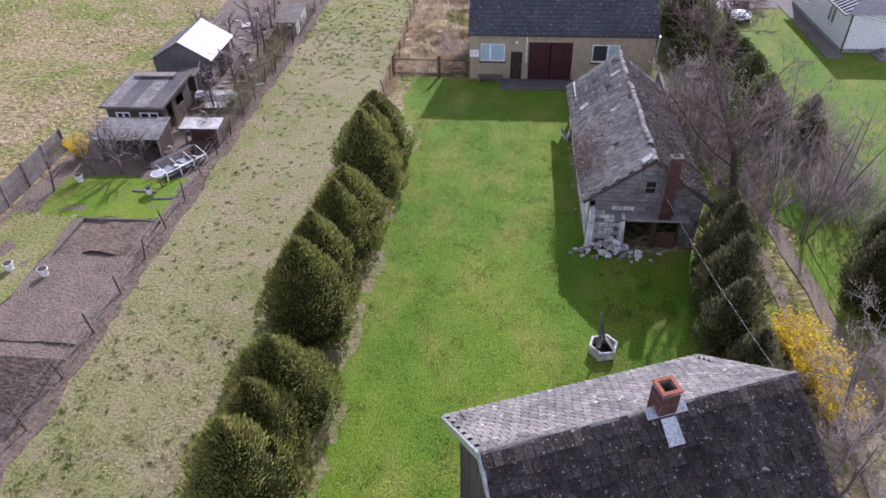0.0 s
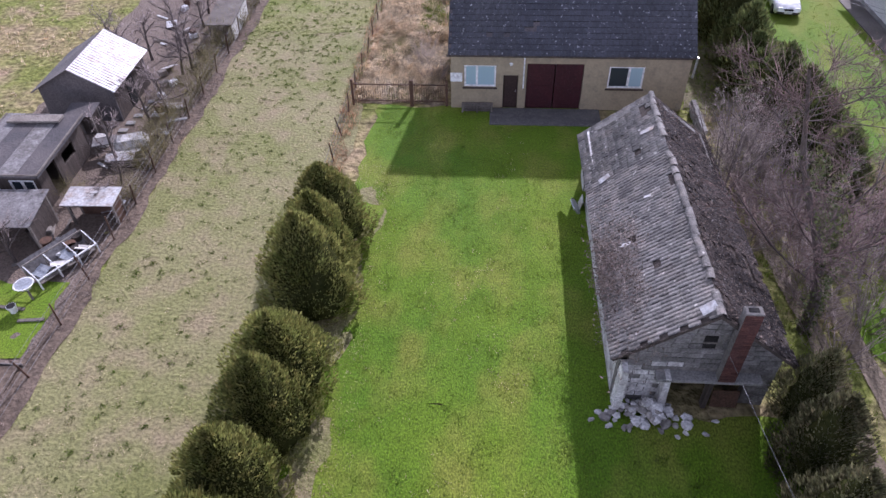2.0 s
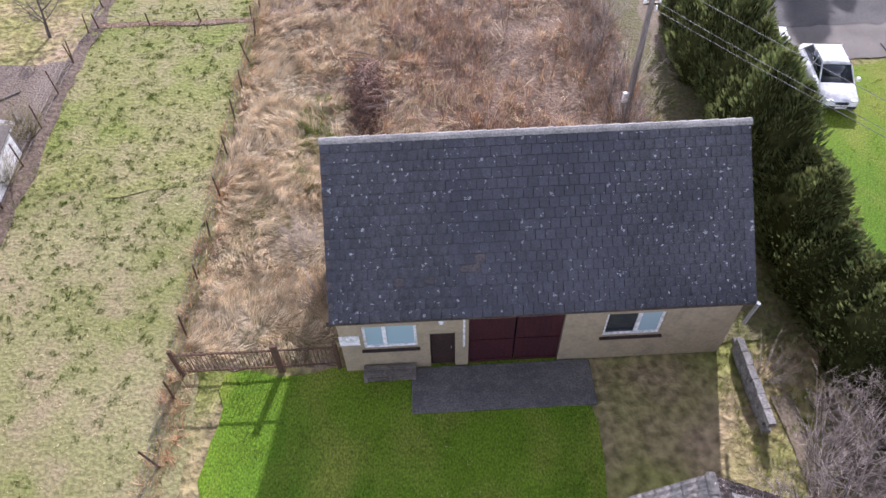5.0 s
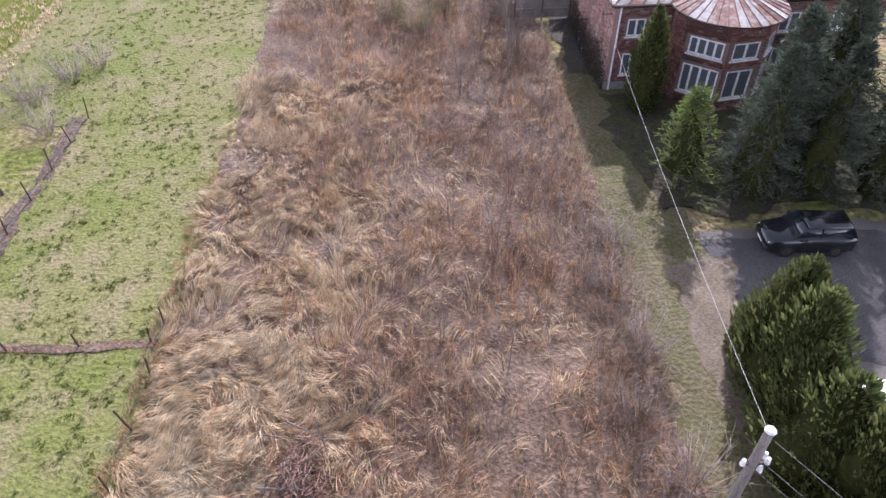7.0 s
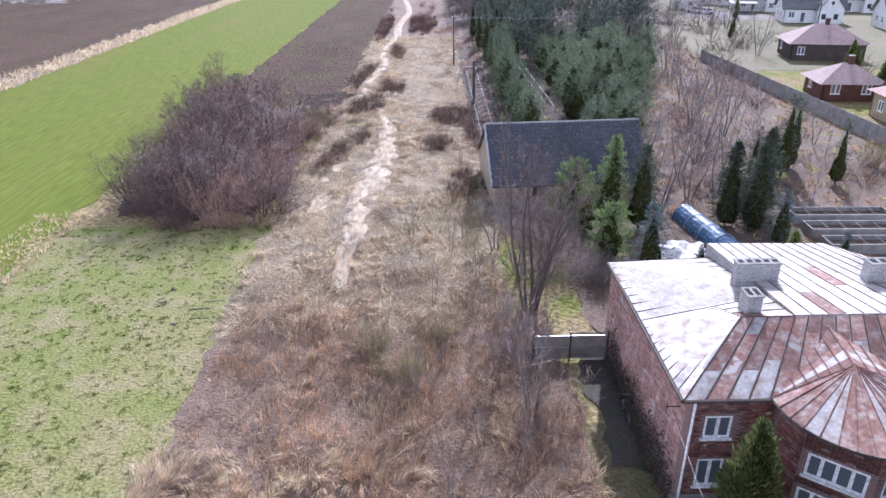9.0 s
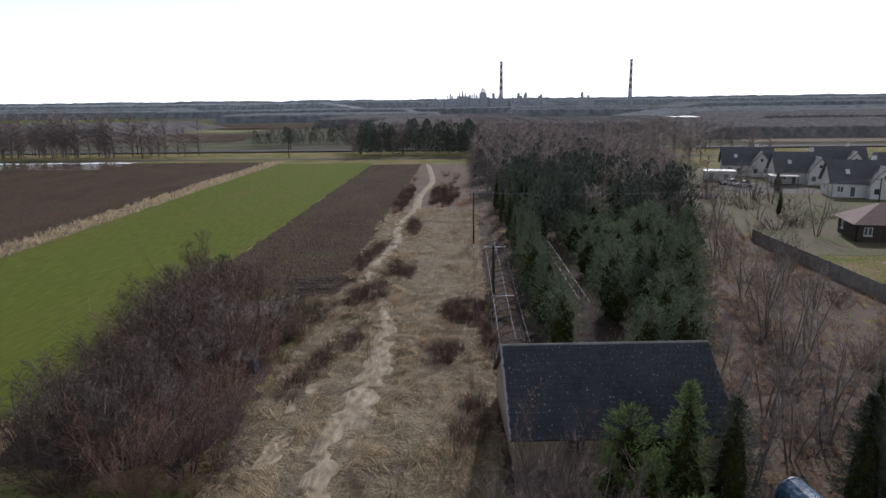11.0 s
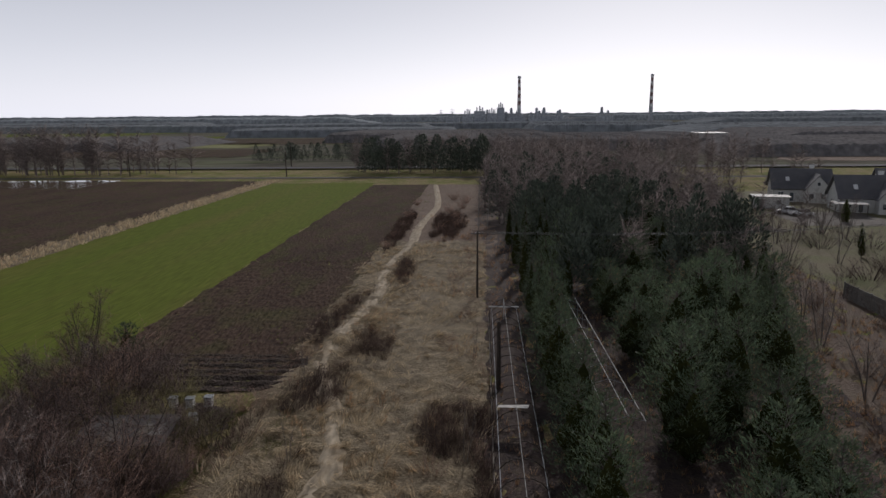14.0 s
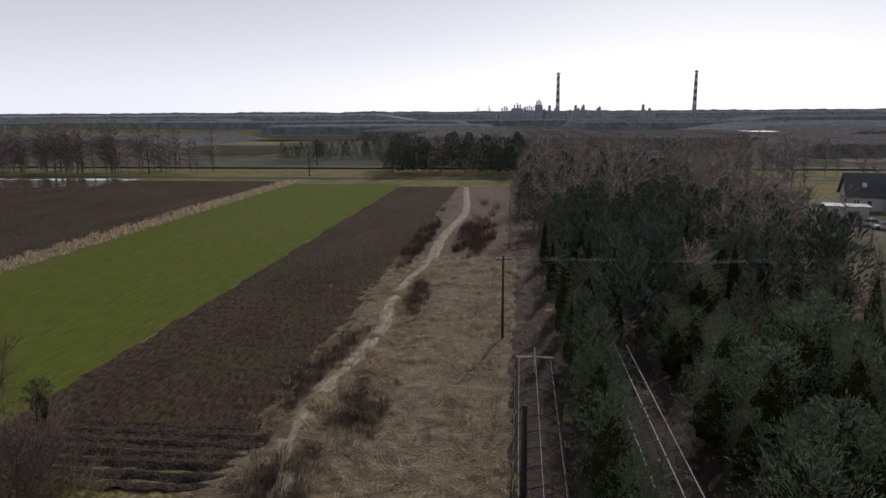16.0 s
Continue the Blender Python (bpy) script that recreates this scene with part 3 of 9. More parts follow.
# ---- plants: arrays of tapered twigs, blades and sprays ----
RNG = np.random.default_rng(7)


def unit(v):
    return v / np.maximum(np.linalg.norm(v, axis=-1, keepdims=True), 1e-9)


def across(d):
    """Two ways at right angles to each row of d."""
    ref = np.where(np.abs(d[:, 2:3]) < 0.9, np.array([[0.0, 0, 1]]), np.array([[1.0, 0, 0]]))
    a = unit(np.cross(d, ref))
    return a, np.cross(d, a)


def tubes(p, q, r0, r1, k):
    d = unit(q - p)
    a, b = across(d)
    ang = np.arange(k) * math.tau / k
    ring = np.cos(ang)[None, :, None] * a[:, None] + np.sin(ang)[None, :, None] * b[:, None]
    v = np.concatenate([p[:, None] + ring * r0[:, None, None], q[:, None] + ring * r1[:, None, None]], 1).reshape(-1, 3)
    i = np.arange(k)
    j = (i + 1) % k
    t = np.concatenate([np.stack([i, j, j + k], 1), np.stack([i, j + k, i + k], 1)])
    return v, (t[None] + (np.arange(len(p)) * 2 * k)[:, None, None]).reshape(-1, 3)


def loft(pts, rad, k):
    """One closed-up skin round a bent line: a trunk."""
    d = unit(np.gradient(pts, axis=0))
    ax, bx = across(d)
    ang = np.arange(k) * math.tau / k
    v = (pts[:, None] + (np.cos(ang)[None, :, None] * ax[:, None] + np.sin(ang)[None, :, None] * bx[:, None]) * rad[:, None, None]).reshape(-1, 3)
    i = np.arange(k)
    j = (i + 1) % k
    t = np.concatenate([np.stack([i, j, j + k], 1), np.stack([i, j + k, i + k], 1)])
    return v, (t[None] + (np.arange(len(pts) - 1) * k)[:, None, None]).reshape(-1, 3)


def spikes(p, q, r):
    """Three-sided twigs that taper to a point."""
    d = unit(q - p)
    a, b = across(d)
    ang = np.arange(3) * math.tau / 3
    ring = np.cos(ang)[None, :, None] * a[:, None] + np.sin(ang)[None, :, None] * b[:, None]
    v = np.concatenate([p[:, None] + ring * r[:, None, None], q[:, None]], 1).reshape(-1, 3)
    t = np.array([[0, 1, 3], [1, 2, 3], [2, 0, 3]])
    return v, (t[None] + (np.arange(len(p)) * 4)[:, None, None]).reshape(-1, 3)


def sprays(p, d, length, width):
    """Folded leaf-like sprays: two triangles each."""
    d = unit(d)
    a, b = across(d)
    turn = RNG.random(len(p)) * math.tau
    s = np.cos(turn)[:, None] * a + np.sin(turn)[:, None] * b
    up = np.cross(s, d)
    mid = p + d * (length * 0.55)[:, None]
    v = np.stack([p, mid + s * (width / 2)[:, None] - up * (width * 0.2)[:, None], p + d * length[:, None], mid - s * (width / 2)[:, None] - up * (width * 0.2)[:, None]], 1).reshape(-1, 3)
    t = np.array([[0, 1, 2], [0, 2, 3]])
    return v, (t[None] + (np.arange(len(p)) * 4)[:, None, None]).reshape(-1, 3)


def blades(p, d, length, width, droop):
    """Grass blades that bend over: three triangles each."""
    d = unit(d)
    side = unit(np.cross(d, np.array([[0.13, 0.21, 1.0]])) + 1e-6)
    flat = d * np.array([[1, 1, 0]])
    m = p + d * (length * 0.55)[:, None]
    tip = m + (unit(d + flat * droop[:, None] * 3 - np.array([[0, 0, 1]]) * droop[:, None])) * (length * 0.5)[:, None]
    tip[:, 2] = np.maximum(tip[:, 2], p[:, 2] + 0.02)
    w = (width / 2)[:, None]
    v = np.stack([p - side * w, p + side * w, m - side * w * 0.8, m + side * w * 0.8, tip], 1).reshape(-1, 3)
    t = np.array([[0, 1, 3], [0, 3, 2], [2, 3, 4]])
    return v, (t[None] + (np.arange(len(p)) * 5)[:, None, None]).reshape(-1, 3)


def limb_paths(p, d, length, wander, up, g, steps=3):
    """Bent lines from p along d: rows of steps + 1 points."""
    pts = [p]
    for _ in range(steps):
        d = unit(d + g.normal(0, wander, d.shape) + np.array([0, 0, up]))
        p = p + d * (length / steps)[:, None]
        pts.append(p)
    return np.stack(pts, 1)


def sprout(paths, length, n, lo, hi, angle, share, up, wander, g, steps=3):
    """n side shoots on each path between the shares lo and hi of it; share: their length against the parent's."""
    m, k = paths.shape[0], paths.shape[1] - 1
    f = np.sort(lo + (hi - lo) * g.random((m, n)), 1)
    i = np.minimum((f * k).astype(int), k - 1)
    row = np.arange(m)[:, None]
    a, b = paths[row, i], paths[row, i + 1]
    p = (a + (b - a) * (f * k - i)[..., None]).reshape(-1, 3)
    d = unit((b - a).reshape(-1, 3))
    side = unit(np.cross(d, unit(g.normal(0, 1, d.shape))))
    spread = np.tan(np.radians(g.uniform(angle * 0.6, angle * 1.25, len(p))))[:, None]
    ln = np.repeat(length, n) * (1.05 - 0.6 * f.ravel()) * share * g.uniform(0.7, 1.25, len(p))
    return limb_paths(p, d + side * spread + np.array([0, 0, up]), ln, wander, up * 0.35, g, steps), ln


def tapered(paths, r0, r1, k):
    n = paths.shape[1] - 1
    out = []
    for s in range(n):
        a, b = r0 + (r1 - r0) * s / n, r0 + (r1 - r0) * (s + 1) / n
        out.append(tubes(paths[:, s], paths[:, s + 1], a, b, k))
    return out


def bare_tree(height, spread, seed, stems=1, limbs=12, forks=5, twigs=5, trunk=0.16, split=0.25, fine=0.012, rise=0.35, lean=(0.0, 0.0), part_=0.3, angle=55.0, foot=0.25, thick=0.24, wander=0.07):
    """A leafless tree: one trunk or several stems, limbs, forks and twigs. Returns the pieces of trunk and crown."""
    g = np.random.default_rng(seed)
    ang = np.arange(stems) * math.tau / stems + g.normal(0, 0.4, stems)
    out = part_ * g.uniform(0.5, 1.2, stems) if stems > 1 else np.zeros(1)
    base = np.column_stack([np.cos(ang) * foot * (stems > 1), np.sin(ang) * foot * (stems > 1), np.full(stems, -0.1)])
    d = np.column_stack([np.cos(ang) * out + lean[0], np.sin(ang) * out + lean[1], np.ones(stems)])
    ln = height * (g.uniform(0.75, 1.05, stems) if stems > 1 else np.ones(1))
    main = limb_paths(base, unit(d), ln, wander, 0.03, g, 7)
    tr = [loft(line_, np.linspace(trunk, trunk * 0.2, 8), 7 if stems == 1 else 5) for line_ in main]
    first, l1 = sprout(main, np.full(stems, spread), limbs, split, 0.97, angle, 1.0, rise, 0.16, g, 4)
    r1 = np.maximum(trunk * thick * (l1 / spread), fine * 1.1)
    second, l2 = sprout(first, l1, forks, 0.15, 0.97, 50, 0.58, rise * 0.4, 0.16, g, 2)
    r2 = np.maximum(r1.repeat(forks) * 0.45, fine)
    third, l3 = sprout(second, l2, twigs, 0.1, 0.98, 46, 0.72, rise * 0.25, 0.1, g, 1)
    limb = tapered(first, r1, r1 * 0.35, 3)
    tw = [spikes(second[:, 0], second[:, 1], r2 * 1.1), spikes(second[:, 1] - (second[:, 1] - second[:, 0]) * 0.15, second[:, 2], r2 * 0.8), spikes(third[:, 0], third[:, 1], np.full(len(third), fine * 0.75))]
    return tr, limb, tw


def shrub(height, spread, stems, seed, fine=0.012, forks=4, wild=0.45):
    """Many stems from one foot, with forks."""
    g = np.random.default_rng(seed)
    ang, out = g.random(stems) * math.tau, np.sqrt(g.random(stems)) * 0.9
    foot = np.column_stack([np.cos(ang) * out * spread * 0.35, np.sin(ang) * out * spread * 0.35, np.zeros(stems)])
    ln = height * g.uniform(0.55, 1.05, stems)
    d = unit(np.column_stack([np.cos(ang) * out * spread / height * 1.1, np.sin(ang) * out * spread / height * 1.1, np.ones(stems)]) + g.normal(0, 0.27 * wild, (stems, 3)))
    tip = foot + d * ln[:, None]
    p, q, r = [foot], [tip], [np.full(stems, fine)]
    for _ in range(forks):
        f = g.uniform(0.3, 0.95, stems)[:, None]
        b = foot + (tip - foot) * f
        e = b + unit(d + g.normal(0, wild, (stems, 3))) * (ln * g.uniform(0.15, 0.42, stems))[:, None]
        p.append(b), q.append(e), r.append(np.full(stems, fine * 0.7))
    return spikes(np.concatenate(p), np.concatenate(q), np.concatenate(r))


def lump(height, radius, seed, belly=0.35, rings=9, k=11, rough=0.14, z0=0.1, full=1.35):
    """A closed uneven cone, added as the inside of a dense conifer; its shade is painted as dark colour."""
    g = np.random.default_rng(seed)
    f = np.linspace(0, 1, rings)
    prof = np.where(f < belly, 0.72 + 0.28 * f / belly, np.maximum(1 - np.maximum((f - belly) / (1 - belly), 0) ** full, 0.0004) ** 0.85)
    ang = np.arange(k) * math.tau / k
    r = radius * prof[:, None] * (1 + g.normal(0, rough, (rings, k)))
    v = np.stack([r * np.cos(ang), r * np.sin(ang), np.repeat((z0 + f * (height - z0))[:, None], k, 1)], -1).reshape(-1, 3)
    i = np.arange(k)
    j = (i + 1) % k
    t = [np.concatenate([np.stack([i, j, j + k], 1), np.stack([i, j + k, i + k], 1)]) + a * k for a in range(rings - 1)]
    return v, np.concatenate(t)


def thuja_arrays(height, radius, n, seed, belly=0.3, spray=0.34, clumps=130, full=1.35):
    """Sprays in leafy clumps over an uneven cone."""
    g = np.random.default_rng(seed)
    cf, ca = g.random(clumps) ** 1.15, g.random(clumps) * math.tau
    size = g.uniform(0.74, 1.16, clumps)
    k = g.integers(0, clumps, n)
    u, v = g.normal(0, 1, n), g.normal(0, 1, n)
    f = np.clip(cf[k] + v * 0.055, 0, 0.995)
    prof = np.where(f < belly, 0.8 + 0.2 * f / belly, np.maximum(1 - np.maximum((f - belly) / (1 - belly), 0) ** full, 0) ** 0.85)
    ang = ca[k] + u * 0.2 / np.maximum(prof, 0.25)
    r = radius * prof * (size[k] - 0.05 * (u * u + v * v)) + g.normal(0, 0.04, n)
    r = np.maximum(r, 0.02)
    p = np.column_stack([r * np.cos(ang), r * np.sin(ang), 0.08 + f * height * 0.95])
    d = np.column_stack([np.cos(ang), np.sin(ang), 1.1 + 1.8 * f]) + g.normal(0, 0.42, (n, 3))
    ln = spray * g.uniform(0.55, 1.3, n)
    return sprays(p, d, ln, ln * 0.24)


def spruce_arrays(height, radius, whorls, seed, per=10, needles=9, flare=1.0, droop=0.12, top=0.98):
    """Whorls of boughs with needle sprays along them."""
    g = np.random.default_rng(seed)
    P, D, L, W, bp, bq = [], [], [], [], [], []
    for i in range(whorls):
        f = (i + 0.6) / whorls
        z = 0.1 * height + 0.88 * height * f
        reach = radius * (1 - f) ** (0.75 / flare) + 0.1
        for k in range(per):
            ang = g.random() * math.tau
            ln = reach * g.uniform(0.7, 1.12)
            d = np.array([math.cos(ang), math.sin(ang), -droop + 0.5 * f + g.normal(0, 0.08)])
            root = np.array([0, 0, z + g.normal(0, 0.1)])
            bp.append(root), bq.append(root + d * ln)
            s = g.uniform(0.15, 1.0, needles)
            P.append(root + d * (ln * s)[:, None])
            D.append(d + g.normal(0, 0.55, (needles, 3)) + np.array([0, 0, 0.25]))
            size = np.clip(0.1 * height * 0.4, 0.22, 0.3) * g.uniform(0.6, 1.2, needles)
            L.append(size), W.append(size * 0.17)
    P, D, L, W = np.concatenate(P), np.concatenate(D), np.concatenate(L), np.concatenate(W)
    return sprays(P, D, L, W), spikes(np.array(bp), np.array(bq), np.full(len(bp), 0.025))


def pine_arrays(height, radius, boughs, seed, per=70, foot=0.05):
    """Upswept boughs with brushes of needles along their outer part."""
    g = np.random.default_rng(seed)
    P, D, L, bp, bq = [], [], [], [], []
    for i in range(boughs):
        f = (i + g.random()) / boughs
        z = height * (foot + (0.9 - foot) * f)
        reach = radius * ((1 - f ** 1.9) ** 0.72 * (0.8 + 0.2 * min(1, f / 0.25)) + 0.05) * g.uniform(0.72, 1.12)
        ang = i * 2.4 + g.normal(0, 0.35)
        out = np.array([math.cos(ang), math.sin(ang), 0])
        wide = np.array([-math.sin(ang), math.cos(ang), 0])
        up = 0.18 + 0.55 * f
        bp.append(np.array([0, 0, z])), bq.append(np.array([0, 0, z]) + out * reach * 0.9 + np.array([0, 0, reach * up * 0.8]))
        n = max(14, int(per * (0.35 + 0.65 * reach / radius)))
        s = 0.22 + 0.78 * g.random(n) ** 0.75
        fan = g.normal(0, 0.15, n) * reach * (0.5 + s)
        lift = up * s ** 1.6 * reach + g.normal(0, 0.05 * reach + 0.05, n) - 0.5 * np.abs(fan)
        P.append(np.array([0, 0, z]) + out * (reach * s)[:, None] + wide * fan[:, None] + np.array([0, 0, 1]) * lift[:, None])
        D.append(out * 0.6 + wide * (fan / (reach * 0.3))[:, None] * 0.4 + np.array([0, 0, 0.75]) + g.normal(0, 0.38, (n, 3)))
        L.append(g.uniform(0.2, 0.42, n) * (0.75 + 0.06 * radius))
    P, D, L = np.concatenate(P), np.concatenate(D), np.concatenate(L)
    return sprays(P, D, L, L * 0.2), spikes(np.array(bp), np.array(bq), np.full(len(bp), 0.04))


def trunk_mesh(height, r, lean=0.0):
    n = 5
    z = np.linspace(-0.1, height, n)
    pts = np.column_stack([lean * z, 0 * z, z])
    rad = r * (1 - 0.85 * np.linspace(0, 1, n))
    return soup("trunk", [(*loft(pts, rad, 6), 0)], [M["bark"]])


def plant(name, label, category, crown, mats, trunk=None, crown_name="crown"):
    """A plant at the origin, to be copied: an Empty with trunk and crown."""
    ob = thing(name, label, category)
    if trunk is not None:
        part("trunk", trunk, None, ob)
    part(crown_name, soup(crown_name, crown, mats), None, ob)
    return ob


def at(x, y, s=1.0, turn=None, z=0.0, sz=None):
    turn = RNG.uniform(0, 360) if turn is None else turn
    return pose(x, y, z, 0, 0, turn) @ Matrix.Diagonal((s, s, sz or s, 1))


PLACED = set()


def put(kinds, spots, group=""):
    """The kinds in turn at spots (x, y, scale[, height scale]): each kind itself at its first spot, then copies."""
    for i, spot in enumerate(spots):
        src = kinds[i % len(kinds)]
        m = at(spot[0], spot[1], spot[2], sz=spot[3] if len(spot) > 3 else None)
        if src.name in PLACED:
            made = copy_thing(src, m @ Matrix.Diagonal((*[1 / k for k in src.scale], 1)))
        else:
            made = src
            PLACED.add(src.name)
            src.matrix_basis = m
        if group:
            made["group"] = group


# ---- ground and fields ----
def axis_steps(lo, hi, fine_lo, fine_hi, step):
    inner = list(np.arange(fine_lo, fine_hi + step, step))
    out, d = [], step
    x = inner[-1]
    while x < hi:
        d *= 1.5
        x = min(x + d, hi)
        out.append(x)
    low, d, x = [], step, inner[0]
    while x > lo:
        d *= 1.5
        x = max(x - d, lo)
        low.append(x)
    return low[::-1] + inner + out


def sheet(name, label, xs, ys, z, material, edge=None, wobble=0.0, relief=0.0, seed=0, kind="structure", category="ground", rows=0.0, bend=None, hill=None, width=None):
    """A sheet over a grid; its rim wanders by wobble, its surface by relief; rows: furrows along y of that height; bend(y): shift in x."""
    xs, ys = np.array(xs), np.array(ys)
    X, Y = np.meshgrid(xs, ys, indexing="ij")
    Z = np.full_like(X, z)
    verts = []
    nx, ny = X.shape
    for i in range(nx):
        for j in range(ny):
            x, y, h = X[i, j], Y[i, j], Z[i, j]
            if wobble:
                rim = min(1.0, 1.0 if 0 < i < nx - 1 and 0 < j < ny - 1 else 1.0)
                e = noise.noise((x * 0.35 + seed, y * 0.35, seed))
                f = noise.noise((x * 1.3, y * 1.3 + seed, seed + 5))
                side = (1 if i in (0, nx - 1) else 0, 1 if j in (0, ny - 1) else 0)
                x += side[0] * wobble * (e + 0.6 * f) * rim
                y += side[1] * wobble * (e + 0.6 * f) * rim
            if relief:
                h += relief * noise.fractal((x * 0.8, y * 0.8, seed), 1.0, 2.0, 3)
            if hill:
                h += hill(x, y) if 0 < i < nx - 1 and 0 < j < ny - 1 else -0.04
            if rows and i % 2:
                h += rows
            if width:
                x *= width(y)
            if bend:
                x += bend(y)
            verts.append((x, y, h))
    faces = [(i * ny + j, (i + 1) * ny + j, (i + 1) * ny + j + 1, i * ny + j + 1) for i in range(nx - 1) for j in range(ny - 1)]
    ob = new(name, raw(name, verts, faces, material))
    for p in ob.data.polygons:
        p.use_smooth = True
    return tagged(ob, label, category, kind=kind)


def mound(x, y):
    """Height of the tussocky mats on the overgrown plot."""
    return 0.3 * max(0.0, noise.noise((x * 0.75, y * 0.62, 2.5)) + 0.25) + 0.16 * max(0.0, noise.noise((x * 1.9, y * 1.5, 7.5)) + 0.15)


TRACK = ((97, -2.0), (112, -2.2), (118, -1.8), (130, -0.8), (140, -1.0), (147, -2.4), (153, -4.8), (158, -5.7), (163, -5.6), (169, -4.9), (175, -4.2), (180, -4.1), (187, -4.8), (194, -5.0), (203, -3.9), (212, -3.3), (222, -3.8), (233, -3.5), (253, -2.1), (270, -3.0), (305, -6.0))


def track_x(y):
    """The middle of the sandy track."""
    ys, xs = zip(*TRACK)
    return float(sum(np.interp(y + d, ys, xs) for d in (-3, -1, 1, 3)) / 4)


def track_w(y):
    """Half its width."""
    return float(np.interp(y, (97, 108, 122, 145, 160, 200, 305), (0.3, 1.1, 1.8, 0.9, 1.0, 0.9, 0.8)))


def lin(a, b, step):
    return np.linspace(a, b, max(2, round((b - a) / step) + 1))


sheet("ground", "rough dry meadow ground of straw and green patches", axis_steps(-4600, 4600, -80, 110, 5), axis_steps(-400, 4700, -20, 420, 5), -0.04, M["meadow"])
sheet("far_fields", "dull brown-green far fields", axis_steps(-4500, 4500, -600, 600, 60), lin(381, 4600, 90), 0.0, M["far_field"], wobble=8, seed=37, category="field")
sheet("lawn", "mown bright green lawn behind the garage", lin(-6.6, 5.4, 0.6), lin(26, 45.7, 0.6), 0.0, M["lawn"], wobble=0.5, relief=0.03, seed=3)
sheet("lawn", "mown green lawn between hedge and track", lin(-6.6, 10.4, 0.6), lin(2, 26.2, 0.6), 0.001, M["lawn"], wobble=0.4, relief=0.03, seed=33)
sheet("bare_strip", "bare dry strip below the thuja hedge", lin(-8.6, -5.5, 0.4), lin(8, 38.5, 0.5), 0.003, M["pasture"], wobble=0.7, relief=0.015, seed=34)
sheet("bare_strip", "bare reddish soil along the garden fence", lin(-17.3, -16.4, 0.3), lin(4, 84, 0.6), 0.016, M["soil"], wobble=0.35, relief=0.03, seed=36)
sheet("lawn", "green lawn beside the white house and hedge", lin(14.2, 40, 0.8), lin(22, 61, 0.8), 0.0, M["lawn"], wobble=0.8, relief=0.03, seed=4)
sheet("pasture", "pale grazed grass strip with tufts and bare patches", lin(-16.6, -7.6, 0.6), lin(0, 55, 0.6), -0.01, M["pasture"], wobble=0.4, relief=0.03, seed=5)
sheet("pasture", "green tufted grass strip along the dry plot", lin(-17.0, -8.0, 0.6), lin(54.6, 84, 0.6), -0.006, M["pasture_green"], wobble=0.5, relief=0.04, seed=6)
sheet("pasture", "green grass strip that widens towards the thicket", lin(-24.5, -7.0, 0.8), lin(83.4, 113, 0.8), -0.012, M["pasture_green"], wobble=0.9, relief=0.04, seed=7)
sheet("bare_strip", "thin line of bare earth below the pasture fence", lin(-16.8, -8.2, 0.4), lin(67.05, 67.45, 0.13), 0.03, M["duff"], wobble=0.2, relief=0.02, seed=67)
sheet("garden_soil", "bare trodden garden soil between sheds", lin(-26, -16.9, 0.5), lin(5, 64, 0.5), -0.016, M["soil_pale"], wobble=0.4, relief=0.04, seed=8)
sheet("garden_path", "green grass path along the vegetable beds", lin(-25.6, -21.9, 0.5), lin(12, 27.5, 0.5), 0.004, M["pasture_green"], wobble=0.4, relief=0.02, seed=9)
sheet("garden_lawn", "shaded patch of grass by the sheds", lin(-24.6, -17.7, 0.5), lin(27.3, 31.2, 0.5), 0.004, M["lawn"], wobble=0.4, relief=0.02, seed=10)
sheet("overgrown_plot", "rust-brown fallow plot of dead stems and straw", lin(-8.0, 10.6, 0.35), lin(53.2, 100, 0.35), 0.0, M["duff"], wobble=0.6, seed=11, hill=mound)
sheet("straw_verge", "flattened pale straw beside the garage", lin(-8.0, -2.9, 0.35), lin(45.9, 66, 0.35), 0.02, M["straw_ground"], wobble=0.4, seed=12, hill=mound)
sheet("straw_plot", "flattened pale straw and sandy soil", lin(-8.6, 8.4, 0.55), lin(97, 212, 0.55), 0.01, M["straw_ground"], wobble=0.9, seed=13, hill=lambda x, y: 0.9 * mound(x, y))
sheet("fallow_strip", "brown fallow ground beside the far end of the track", lin(-8.6, 10.5, 0.7), lin(198, 306, 1.2), 0.004, M["duff"], wobble=0.9, relief=0.03, seed=63)
sheet("dirt_track", "winding bare sandy track through the fallow strip", lin(-1.0, 1.0, 0.125), lin(97, 304, 0.5), 0.0, M["sand"], wobble=0.3, relief=0.05, seed=14, bend=track_x, width=track_w, hill=lambda x, y: 0.22 - 0.26 * x * x + 0.12 * noise.noise((x * 2.3, y * 0.5, 9.0)))
sheet("crop_field", "bright green winter crop field", axis_steps(-57.5, -24.5, -57.5, -24.6, 1.5), lin(90, 311, 2.2), 0.0, M["crop"], wobble=0.7, seed=15)
sheet("field_margin", "pale dry grass margin between two fields", lin(-62.5, -57.2, 0.9), lin(90, 318, 1.5), 0.0, M["straw_ground"], wobble=0.9, relief=0.12, seed=16)
sheet("ploughed_field", "brown ploughed field with weedy furrows", lin(-24.6, -7.3, 0.4), lin(153, 196, 0.5), 0.03, M["plough"], wobble=0.6, relief=0.13, rows=0.09, seed=17)
sheet("ploughed_field", "brown ploughed field with weedy furrows further on", lin(-24.6, -8.0, 0.42), lin(195.6, 305, 2.2), 0.02, M["plough"], wobble=0.6, relief=0.08, rows=0.1, seed=66)
